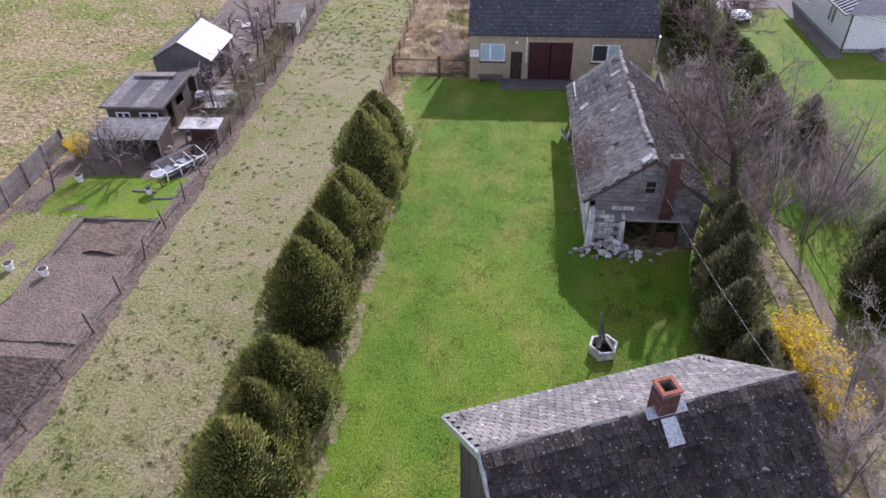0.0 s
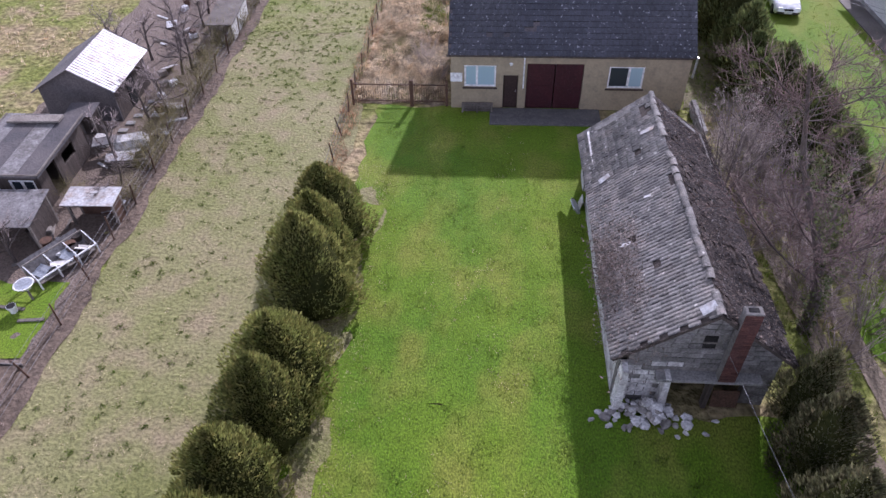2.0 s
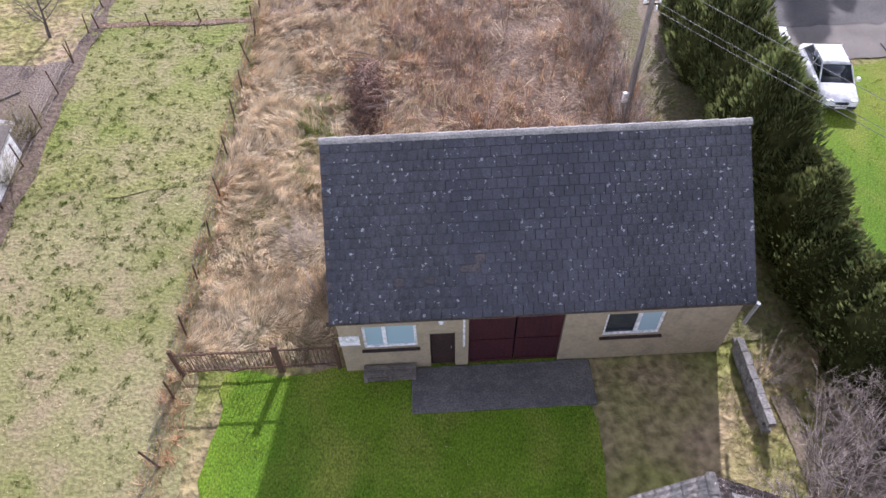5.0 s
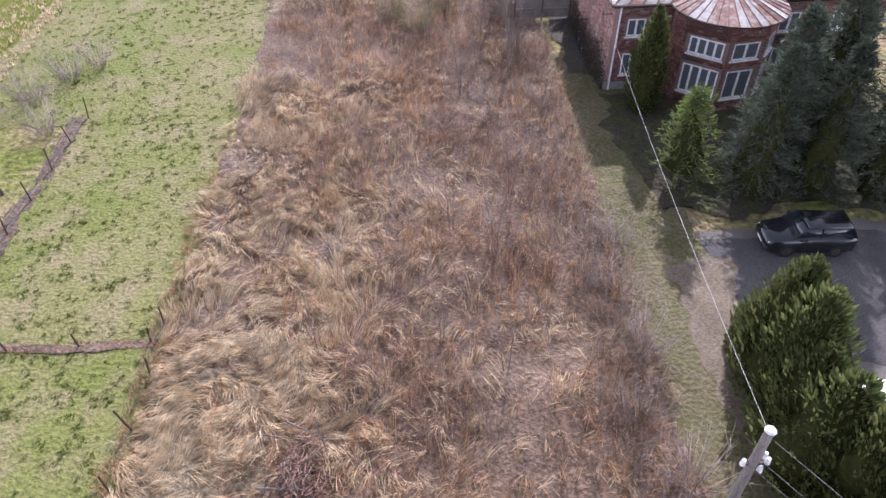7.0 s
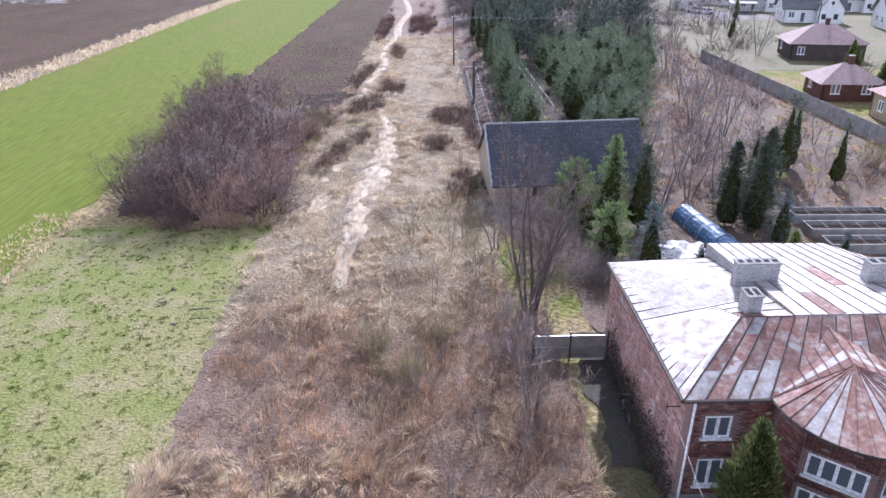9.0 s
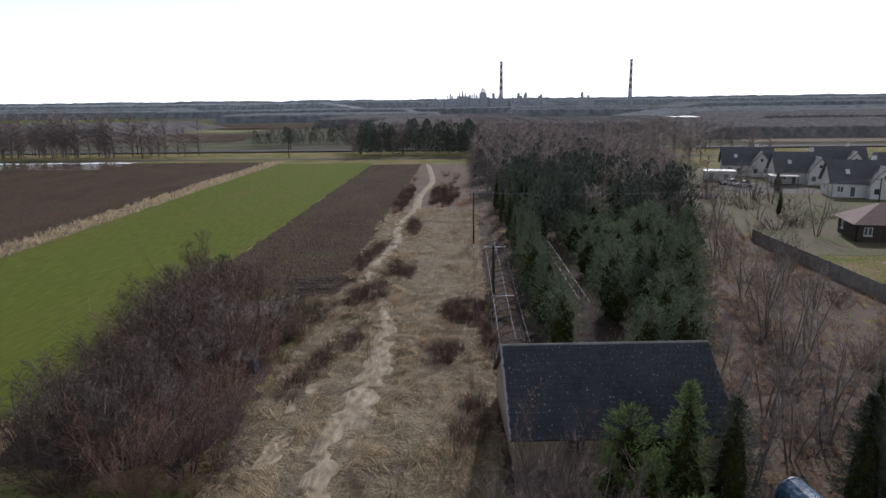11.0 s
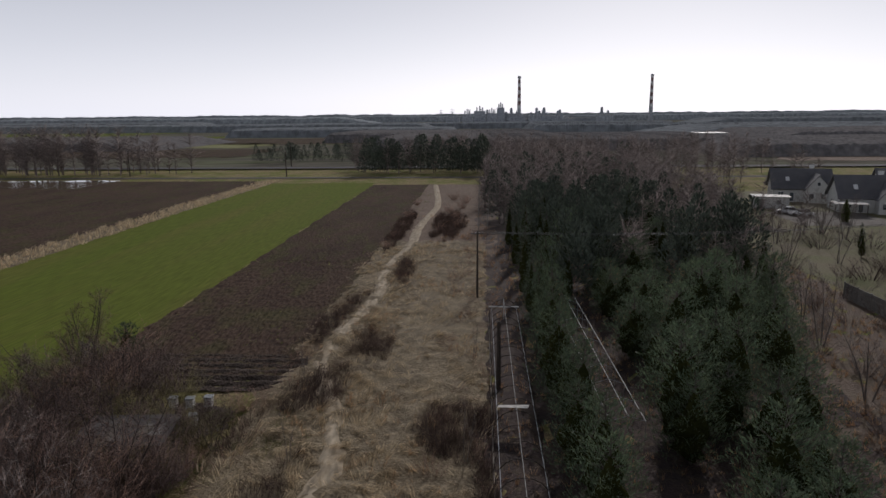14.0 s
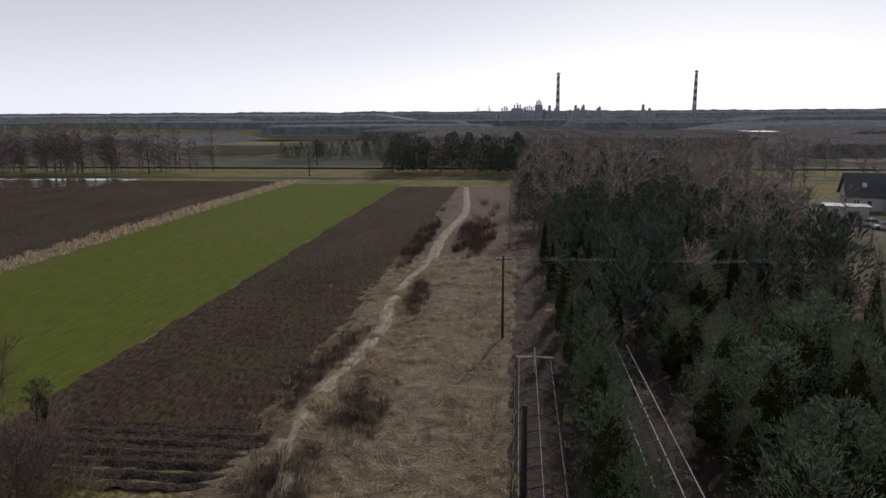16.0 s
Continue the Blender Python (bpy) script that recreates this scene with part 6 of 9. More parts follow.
cottage("summer_house", "small brown summer house with a pinkish hip roof", pose(52.0, 149, 0, 0, 0, -8), 7, 6, 2.3, 4.2, M["pink_tin"], M["brick"])
cottage("bungalow", "white bungalow with red tile roof behind the fence", pose(72, 150, 0, 0, 0, -10), 12, 9, 2.9, 5.8, M["red_tile"], M["white_plaster"])
ob = thing("garden_shed", "pale flat-roofed garden shed beside the forecourt", "shed", pose(66, 252, 0, 0, 0, -14))
part("wall", wall(7, 2.4, 0.2, [(1, 2, 0, 2.0), (4.5, 5.5, 0.9, 1.8)]), M["white_plaster"], ob)
part("body", box(0.02, 6.98, 0.22, 4, 0, 2.38), M["concrete"], ob)
part("roof", box(-0.3, 7.3, -0.5, 4.3, 2.4, 2.6), M["white_tin"], ob)
ob = thing("carport", "open carport with a flat white roof", "carport", pose(77, 240, 0, 0, 0, -14))
part("roof", box(0, 6, 0, 5, 2.3, 2.48), M["white_tin"], ob)
for x, y in ((0.2, 0.2), (5.8, 0.2), (0.2, 4.8), (5.8, 4.8)):
    part("post", box(x - 0.08, x + 0.08, y - 0.08, y + 0.08, 0, 2.3), M["grey_wood"], ob)


# ---- concrete panel fences ----
def panel_fence(label, p, q, height, step, mat):
    p, q = Vector((*p, 0)), Vector((*q, 0))
    d = q - p
    n = round(d.length / step)
    ob = thing("panel_fence", label, "fence", pose(p.x, p.y, 0, 0, 0, math.degrees(math.atan2(d.y, d.x))))
    g = random.Random(int(p.x * 7))
    w = d.length / n
    for k in range(n + 1):
        part("post", box(k * w - 0.07, k * w + 0.07, -0.07, 0.07, -0.1, height + 0.1, 0.01), mat, ob)
    for k in range(n):
        for j in range(3):
            part("panel", box(k * w + 0.075, (k + 1) * w - 0.075, -0.03, 0.03, j * height / 3, (j + 1) * height / 3 - 0.015), mat, ob, m=pose(0, 0, 0, g.gauss(0, 1), 0, 0))


panel_fence("weathered brown timber panel fence by the garden", (-26.1, 20), (-26.3, 34), 1.4, 2.0, M["grey_wood"])
panel_fence("long grey concrete panel fence before the houses", (48.9, 118), (47.5, 178), 1.7, 2.5, M["concrete"])
ob = thing("low_wall", "low concrete block wall beside the garage", "wall", pose(10.45, 42.6, 0))
for j in range(3):
    for k in range(6):
        part("block", box(0, 0.24, 0, 0.5, 0, 0.235, 0.012), M["block"], ob, m=pose(0.005 * (k % 3), k * 0.51 + (0.2 if j == 1 else 0), j * 0.24, 0, 0, (k * 37 + j * 11) % 5 - 2))


# ---- wire and rail fences ----
def wire_fence(label, p, q, height, step, mat, wires, lean=3.0, seed=1, skip=()):
    p, q = Vector((*p, 0)), Vector((*q, 0))
    d = q - p
    n = round(d.length / step)
    w = d.length / n
    g = random.Random(seed)
    ob = thing("wire_fence", label, "fence", pose(p.x, p.y, 0, 0, 0, math.degrees(math.atan2(d.y, d.x))))
    for k in range(n + 1):
        if k not in skip:
            part("post", rod((0, 0, -0.2), (0, 0, height * g.uniform(0.9, 1.08)), 0.04, 0.035, 6), mat, ob, m=pose(k * w, 0, 0, g.gauss(0, lean), g.gauss(0, lean), 0))
    for j in range(wires):
        z = height * (j + 0.6) / wires
        part("wire", rod((0, 0, z), (d.length, 0, z), 0.008, sides=4), M["wire"], ob)


wire_fence("rusty wire fence along the garden plots", (-16.75, 4), (-17.0, 64), 1.25, 2.5, M["rust"], 4, 4, 3)
wire_fence("rusty wire fence beside the green strip", (-17.1, 64.2), (-16.4, 84), 1.2, 2.6, M["rust"], 3, 5, 4)
wire_fence("leaning wire fence between pasture and lawn", (-8.15, 38), (-8.1, 68), 1.2, 2.4, M["rust"], 3, 6, 5)
wire_fence("low wire fence across the pasture", (-16.6, 67.1), (-8.5, 67.3), 0.8, 2.7, M["rust"], 2, 3, 6)
for k in range(2):
    x0, x1 = (-8.0, -4.75) if k == 0 else (-4.65, -2.75)
    ob = thing("rail_fence", "rusty steel rail fence panel with upright bars", "fence", pose(0, 45.75, 0), "rail fence panels")
    for x in (x0, x1):
        part("post", box(x - 0.06, x + 0.06, -0.06, 0.06, -0.1, 1.55, 0.01), M["rust"], ob)
    for z in (0.25, 1.25):
        part("rail", box(x0 + 0.062, x1 - 0.062, -0.025, 0.025, z, z + 0.05), M["rust"], ob)
    for j in range(1, round((x1 - x0) / 0.13)):
        part("bar", rod((x0 + j * 0.13, 0, 0.15), (x0 + j * 0.13, 0, 1.38), 0.011, sides=5), M["rust"], ob)
ob = thing("sheet_gate", "grey sheet-metal double gate beside the villa", "gate", pose(8.9, 94.6, 0))
for k in range(2):
    leaf = part("leaf", box(0.08 + k * 1.85, 1.88 + k * 1.85, -0.02, 0.02, 0.12, 1.5), M["grey_wood"], ob)
    for z in (0.12, 0.78, 1.44):
        part("rail", box(0.1 + k * 1.85, 1.86 + k * 1.85, -0.06, -0.022, z, z + 0.06), M["zinc"], leaf)
for x in (0, 1.88, 3.78):
    part("post", box(x, x + 0.08, -0.08, 0.08, 0, 1.7), M["dark_metal"], ob)


# ---- poles and lines ----
def sag(p, q, drop, n=14):
    p, q = Vector(p), Vector(q)
    return [p.lerp(q, k / n) - Vector((0, 0, drop * 4 * (k / n) * (1 - k / n))) for k in range(n + 1)]


def line(name, label, p, q, drop, r, mat):
    cu = bpy.data.curves.new(name, "CURVE")
    cu.dimensions, cu.bevel_depth, cu.bevel_resolution = "3D", r, 1
    s = cu.splines.new("POLY")
    pts = sag(p, q, drop)
    s.points.add(len(pts) - 1)
    for a, b in zip(s.points, pts):
        a.co = (*b, 1)
    cu.materials.append(mat)
    return tagged(new(name, cu), label, "cable")


def pole(m, height, r, label, mat, arms=1, lean=0.0):
    ob = thing("utility_pole", label, "pole", m)
    part("shaft", rod((0, 0, -0.3), (lean * height, 0, height), r * 1.25, r * 0.8, 10), mat, ob)
    for k in range(arms):
        z = height - 0.35 - 1.1 * k
        arm = part("crossarm", box(-0.7 + lean * z, 0.7 + lean * z, -0.05, 0.05, z, z + 0.09), M["dark_metal"], ob)
        for x in (-0.6, -0.2, 0.2, 0.6):
            part("insulator", rod((x + lean * z, 0, z + 0.09), (x + lean * z, 0, z + 0.24), 0.045, 0.03, 8), M["white_paint"], arm)
    return ob


first = pole(pose(9.55, 57.9, 0), 7.0, 0.13, "grey weathered utility pole with insulators and a box", M["pole_wood"], 0)
br = part("bracket", box(-0.3, 0.35, -0.04, 0.04, 5.6, 5.68), M["dark_metal"], first)
for x, z in ((-0.28, 5.7), (0.3, 5.7), (0.22, 5.35), (0.16, 5.95)):
    part("insulator", rod((x, -0.05, z), (x, -0.05, z + 0.2), 0.07, 0.045, 8), M["white_paint"], br)
part("meter_box", box(-0.35, -0.1, -0.25, -0.08, 1.0, 1.5, 0.02), M["white_paint"], first)
part("cap", rod((0, 0, 7.0), (0, 0, 7.06), 0.14, 0.1), M["white_paint"], first)
pole(pose(9.05, 151.2, 0), 5.2, 0.16, "dark tarred timber pole beside the tunnel frame", M["dark_wood"], 0)
pole(pose(7.3, 176.8, 0), 7.6, 0.11, "slim dark utility pole at the wood's edge", M["dark_wood"], 1)
pole(pose(72, 190, 0), 7.6, 0.11, "slim dark utility pole among the houses", M["dark_wood"], 1)
line("cable", "pale service cable from pole to villa", (9.6, 57.9, 6.8), (12.5, 85.3, 4.4), 0.35, 0.0065, M["pale_wire"])
line("cable", "dark cable that crosses the driveway hedge", (9.7, 57.8, 6.7), (27, 30, 8.5), 0.5, 0.009, M["wire"])
line("cable", "dark cable that crosses the driveway hedge", (9.8, 57.8, 5.7), (27.4, 30, 7.6), 0.5, 0.009, M["wire"])
line("cable", "dark cable that crosses the driveway hedge", (9.6, 57.8, 5.5), (27.8, 30, 7.4), 0.5, 0.009, M["wire"])
line("cable", "thin service cable from the old house to the barn gable", (7.4, 12.9, 6.4), (6.95, 26.65, 3.7), 0.25, 0.007, M["wire"])
for x in (-0.6, -0.2, 0.2, 0.6):
    line("cable", "thin line between two utility poles", (7.3 + x * 0.2, 176.8 + x, 7.45), (72, 190 + x, 7.45), 1.0, 0.013, M["wire"])


# ---- cars ----
def car(m, paint, label, L=4.5, W=1.75, H=1.42, tall=False):
    ob = thing("car", label, "car", m)

    def loft(rings, mat, name, parent, lab=""):
        bm = bmesh.new()
        loops = [[bm.verts.new(p) for p in r] for r in rings]
        k = len(loops[0])
        for a, b in zip(loops, loops[1:]):
            for i in range(k):
                bm.faces.new((a[i], a[(i + 1) % k], b[(i + 1) % k], b[i]))
        bm.faces.new(loops[0][::-1]), bm.faces.new(loops[-1])
        bmesh.ops.recalc_face_normals(bm, faces=bm.faces)
        me_ob = part(name, bm, mat, parent, lab)
        for p in me_ob.data.polygons:
            p.use_smooth = True
        return me_ob

    def ring(x, w, z0, z1, r):
        h = w / 2
        return [(x, -h + r * 0.4, z0), (x, h - r * 0.4, z0), (x, h, z0 + 0.15), (x, h, z1 - r), (x, h - r, z1), (x, -h + r, z1), (x, -h, z1 - r), (x, -h, z0 + 0.15)]

    hood = 0.98 if tall else 0.86
    a = L / 2
    body = loft([ring(-a, W * 0.78, 0.35, hood * 0.78, 0.1), ring(-a + 0.12, W * 0.9, 0.25, hood * 0.92, 0.1), ring(-a + 0.7, W, 0.2, hood, 0.12), ring(0, W, 0.18, hood + 0.02, 0.12), ring(a - 1.1, W, 0.2, hood, 0.14), ring(a - 0.25, W * 0.93, 0.25, hood * 0.84, 0.14), ring(a, W * 0.74, 0.35, hood * 0.7, 0.1)], paint, "body", ob)
    top = H
    rear = -a + (0.12 if tall else 0.55)
    w0, w1, back = (a - 1.0, a - 1.55, 0.25) if tall else (a - 1.15, a - 1.95, 0.5)

    def cab(x, w, z):
        return [(x, -w / 2, z), (x, w / 2, z)]

    glass_rings = [[(rear, -W * 0.43, hood - 0.02), (rear, W * 0.43, hood - 0.02), (w0, W * 0.43, hood - 0.02), (w0, -W * 0.43, hood - 0.02)], [(rear + back, -W * 0.36, top - 0.05), (rear + back, W * 0.36, top - 0.05), (w1, W * 0.36, top - 0.05), (w1, -W * 0.36, top - 0.05)]]
    loft(glass_rings, M["car_glass"], "cabin_glass", ob, "dark tinted car windows")
    loft([[(rear + back - 0.06, -W * 0.37, top - 0.07), (rear + back - 0.06, W * 0.37, top - 0.07), (w1 + 0.08, W * 0.37, top - 0.07), (w1 + 0.08, -W * 0.37, top - 0.07)], [(rear + back + 0.12, -W * 0.32, top), (rear + back + 0.12, W * 0.32, top), (w1 - 0.15, W * 0.32, top), (w1 - 0.15, -W * 0.32, top)]], paint, "car_roof", ob)
    for s in (-1, 1):
        for x0, x1 in ((rear + 0.02, rear + back), (w0 - 0.02, w1 + 0.02), (-0.25, -0.25)):
            part("pillar", rod((x0, s * W * 0.435, hood - 0.02), (x1, s * W * 0.365, top - 0.05), 0.035, sides=5), paint, ob)
        part("headlight", box(a - 0.24, a - 0.05, s * W * 0.3 - 0.16, s * W * 0.3 + 0.16, 0.56, 0.7, 0.03), M["plastic_white"], ob)
        part("tail_light", box(-a - 0.01, -a + 0.12, s * W * 0.32 - 0.14, s * W * 0.32 + 0.14, 0.6, 0.76, 0.03), M["red_gate"], ob)
        part("mirror", box(a - 1.5, a - 1.3, s * (W / 2 + 0.1) - 0.09, s * (W / 2 + 0.1) + 0.09, 0.88, 1.02, 0.03), paint, ob)
        for x in (-a + 0.85, a - 0.85):
            wh = part("wheel", rod((x, s * (W / 2 - 0.2), 0.32), (x, s * (W / 2 + 0.012), 0.32), 0.32, sides=18), M["rubber"], ob)
            part("rim", rod((x, s * (W / 2 + 0.005), 0.32), (x, s * (W / 2 + 0.025), 0.32), 0.2, sides=10), M["dark_metal"], wh)
    part("bumper", box(a - 0.16, a + 0.03, -W * 0.4, W * 0.4, 0.3, 0.48, 0.05), M["dark_metal"], ob)
    part("grille", box(a - 0.08, a + 0.008, -0.3, 0.3, 0.52, 0.64, 0.02), M["black"], ob)
    part("number_plate", box(a + 0.032, a + 0.042, -0.25, 0.25, 0.36, 0.46), M["plastic_white"], ob)
    return ob


car(pose(19.35, 59.6, 0, 0, 0, -97), M["car_white"], "white saloon car parked on the grass", 4.45)
car(pose(17.3, 61.4, 0, 0, 0, -100), M["car_white"], "white car parked behind the hedge", 4.2)
car(pose(18.5, 71.1, 0, 0, 0, 176), M["car_black"], "black estate car with sky reflections on the driveway", 3.75, 1.68, 1.46, True)
car(pose(69.5, 243.5, 0.03, 0, 0, 160), M["car_white"], "white car on the forecourt of the houses")
car(pose(70.8, 240, 0.03, 0, 0, 162), M["car_white"], "white car on the forecourt of the houses")


# ---- garden sheds and clutter ----
def shed_flat():
    ob = thing("garden_shed", "low dark garden shed with a flat felt roof", "shed", pose(-24.2, 36.0, 0, 0, 0, 1))
    W, D = 3.4, 4.4
    part("wall", wall(W, 2.0, 0.1, [(0.5, 1.4, 0.9, 1.6), (2.0, 3.2, 0.9, 1.6)]), M["dark_wood"], ob)
    part("wall", wall(D, 2.0, 0.1, [(0.8, 1.6, 0, 1.8), (2.2, 3.3, 0.9, 1.5)]), M["dark_wood"], ob, m=pose(W, 0, 0, 0, 0, 90))
    part("wall", box(0, 0.1, 0.1, D, 0, 2.05), M["dark_wood"], ob)
    part("wall", box(0.1, W - 0.1, D - 0.1, D, 0, 2.05), M["dark_wood"], ob)
    part("roof", slab([(-0.25, -0.3, 2.05), (W + 0.3, -0.3, 2.0), (W + 0.3, D + 0.3, 2.15), (-0.25, D + 0.3, 2.2)], 0.1), M["felt"], ob)
    for k in range(4):
        part("felt_strip", slab([(-0.24 + k * 0.97, -0.29, 2.058 - 0.012 * k), (0.68 + k * 0.97, -0.29, 2.05 - 0.012 * k), (0.68 + k * 0.97, D + 0.29, 2.2 - 0.012 * k), (-0.24 + k * 0.97, D + 0.29, 2.208 - 0.012 * k)], 0.012), M["felt"] if k % 2 else M["worn_felt"], ob)
    for k, (x0, x1, y0, y1) in enumerate(((-0.26, W + 0.31, -0.31, -0.24), (W + 0.24, W + 0.31, -0.24, D + 0.3), (-0.26, -0.2, -0.24, D + 0.3))):
        part("edge_strip", box(x0, x1, y0, y1, 2.06, 2.12), M["grey_wood"], ob, "pale worn roof edge", m=pose(0, 0, 0, 1.8 if k else 0, 0, 0))
    part("loose_board", box(0.4, 3.0, 3.7, 4.3, 2.24, 2.34), M["grey_wood"], ob, m=pose(0, 0, 0, 0, 0, 2))
    window(ob, 2.0, 0, 0.9, 1.2, 0.7, (0.5,), (M["glass"],), depth=0.05)
    window(ob, 0.5, 0, 0.9, 0.9, 0.7, (0.5,), (M["glass"],), depth=0.05)


def shed_gable():
    ob = thing("garden_shed", "dark shed with a bright white corrugated roof slope", "shed", pose(-24.5, 43.5, 0, 0, 0, 1))
    W, D, E, R = 4.0, 4.2, 2.0, 3.2
    for y in (0, D - 0.1):
        part("gable", prism([(0, 0), (W, 0), (W, E), (W * 0.54, R), (0, E)], 0.1, m=Matrix.Translation((0, y, 0))), M["felt"], ob)
    for x in (0, W - 0.1):
        part("wall", box(x, x + 0.1, 0.1, D - 0.1, 0, E), M["dark_wood"], ob)
    roof = part("roof", slab([(W + 0.3, -0.3, E - 0.05), (W + 0.3, D + 0.3, E - 0.05), (W * 0.54, D + 0.3, R + 0.05), (W * 0.54, -0.3, R + 0.05)], 0.03), M["white_tin"], ob)
    for k in range(22):
        y = -0.28 + k * (D + 0.56) / 21
        part("corrugation", rod((W + 0.3, y, E - 0.04), (W * 0.54, y, R + 0.06), 0.03, sides=5), M["white_tin"], roof)
    part("roof", slab([(-0.3, -0.3, E - 0.1), (-0.3, D + 0.3, E - 0.1), (W * 0.54, D + 0.3, R + 0.05), (W * 0.54, -0.3, R + 0.05)], 0.04), M["felt"], ob)
    part("door", box(W - 0.004, W + 0.04, 1.5, 2.4, 0, 1.8), M["black"], ob)


shed_flat()
shed_gable()


def lean_to(name, label, m, W, D, z0, z1, wallm, roofm):
    ob = thing(name, label, "shed", m)
    for x in (0.05, W - 0.05):
        for y in (0.05, D - 0.05):
            part("post", box(x - 0.05, x + 0.05, y - 0.05, y + 0.05, 0, z0 if y < 1 else z1), M["grey_wood"], ob)
    part("wall", box(0.1, W - 0.1, D - 0.1, D - 0.05, 0, z1 - 0.1), wallm, ob)
    part("wall", box(W - 0.05, W, 0.1, D - 0.12, 0, z0 - 0.05), wallm, ob)
    part("roof", slab([(-0.15, -0.2, z0), (W + 0.15, -0.2, z0), (W + 0.15, D + 0.15, z1), (-0.15, D + 0.15, z1)], 0.04), roofm, ob)


lean_to("lean_to", "collapsing lean-to with a mossy felt roof", pose(-23.6, 33.1, 0, 0, 0, 3), 3.7, 1.9, 1.4, 1.7, M["dark_wood"], M["worn_felt"])
lean_to("tool_shelter", "small open shelter with a white sheet roof", pose(-19.1, 34.9, 0, 0, 0, 2), 2.1, 0.9, 1.3, 1.4, M["rust"], M["white_tin"])
lean_to("tool_shelter", "low brown shelter beside the sheds", pose(-22.0, 41.4, 0, 0, 0, 4), 1.2, 0.9, 1.7, 1.8, M["dark_wood"], M["felt"])
lean_to("rabbit_hutch", "row of low hutches with patched grey roofs", pose(-18.6, 53.2, 0, 0, 0, 3), 1.5, 4.2, 1.2, 1.4, M["white_plaster"], M["grey_wood"])
lean_to("garden_hut", "tumbledown hut with a patched dark roof in the thicket", pose(-15.9, 138.4, 0, 0, 0, 4), 5.2, 3.0, 1.5, 1.9, M["dark_wood"], M["felt"])
hut = bpy.context.scene.objects["garden_hut"]
g = random.Random(14)
for k in range(9):
    x, y = g.uniform(0.0, 3.8), g.uniform(-0.1, 1.6)
    z = 1.53 + 0.4 * (y + 0.2) / 3.55
    w, d = g.uniform(0.6, 1.5), g.uniform(0.7, 1.5)
    turn = g.uniform(-0.25, 0.25)
    part("roof_sheet", slab([(x, y, z), (x + w, y + turn * w, z + 0.113 * turn * w), (x + w - turn * d, y + d, z + d * 0.113), (x - turn * d, y + d, z + d * 0.113)], 0.015), (M["worn_felt"], M["felt"], M["grey_wood"])[k % 3], hut, m=Matrix.Translation((0, 0, 0.006 + 0.006 * k)))
lean_to("garden_hut", "small teal-sided hut at the thicket's edge", pose(-11.5, 128.6, 0, 0, 0, 5), 1.5, 1.6, 1.3, 1.5, M["blue_sheet"], M["worn_felt"])
ob = thing("cold_frame", "broken glazed cold frame with white sheets", "cold frame", pose(-19.3, 31.3, 0, 0, 0, -31))
for y in (0, 0.9, 1.8, 2.7):
    part("post", box(-0.03, 0.03, y - 0.03, y + 0.03, 0, 0.85), M["grey_wood"], ob)
    part("post", box(0.87, 0.93, y - 0.03, y + 0.03, 0, 0.5), M["white_paint"], ob)
    part("rafter", rod((0, y, 0.86), (0.9, y, 0.53), 0.025, sides=5), M["white_paint"], ob)
part("rail", box(-0.03, 0.03, -0.03, 2.73, 0.85, 0.9), M["grey_wood"], ob)
part("rail", box(0.87, 0.93, -0.03, 2.73, 0.5, 0.55), M["white_paint"], ob)
part("back_sheet", slab([(-0.06, 0, 0.1), (-0.06, 2.7, 0.1), (-0.5, 2.7, 0.75), (-0.5, 0, 0.75)], 0.03), M["worn_felt"], ob, "dark lid leaning open")
part("shelf", box(0.06, 0.85, 0.06, 2.6, 0.22, 0.25), M["grey_wood"], ob)
for k, (x, y, w, d, a) in enumerate(((0.1, 0.15, 0.5, 0.6, 9), (0.3, 0.8, 0.5, 0.7, -12), (0.1, 1.4, 0.55, 0.6, 14), (0.25, 2.0, 0.55, 0.6, -20))):
    part("sheet", box(-w / 2, w / 2, -d / 2, d / 2, 0, 0.02), M["white_sheet"] if k % 2 else M["zinc"], ob, m=pose(x + w / 2, y + d / 2, 0.42, a * 0.8, a * 1.2, a * 2))


def bucket(x, y, s=1.0, lab="white plastic bucket on the garden ground"):
    ob = thing("bucket", lab, "bucket", at(x, y, s))
    part("body", rod((0, 0, 0), (0, 0, 0.36), 0.15, 0.2, 14), M["plastic_white"], ob)
    part("rim", rod((0, 0, 0.34), (0, 0, 0.39), 0.215, 0.215, 14), M["plastic_white"], ob)
    part("inside", rod((0, 0, 0.385), (0, 0, 0.395), 0.19, 0.19, 14), M["dark_metal"], ob)


for x, y, s in ((-21.0, 22.5, 1.1), (-22.9, 22.8, 1.1), (-23.6, 30.6, 1.1), (-19.1, 29.6, 0.9), (-17.9, 57, 1.0)):
    bucket(x, y, s)
ob = thing("wash_stand", "white enamel basin on a stand in the garden", "basin", pose(-18.7, 30.3, 0))
part("stand", rod((0, 0, 0), (0, 0, 0.7), 0.05, 0.04), M["grey_wood"], ob)
part("basin", rod((0, 0, 0.7), (0, 0, 0.9), 0.25, 0.4, 16), M["plastic_white"], ob)
part("hollow", rod((0, 0, 0.895), (0, 0, 0.905), 0.34, 0.34, 16), M["zinc"], ob)
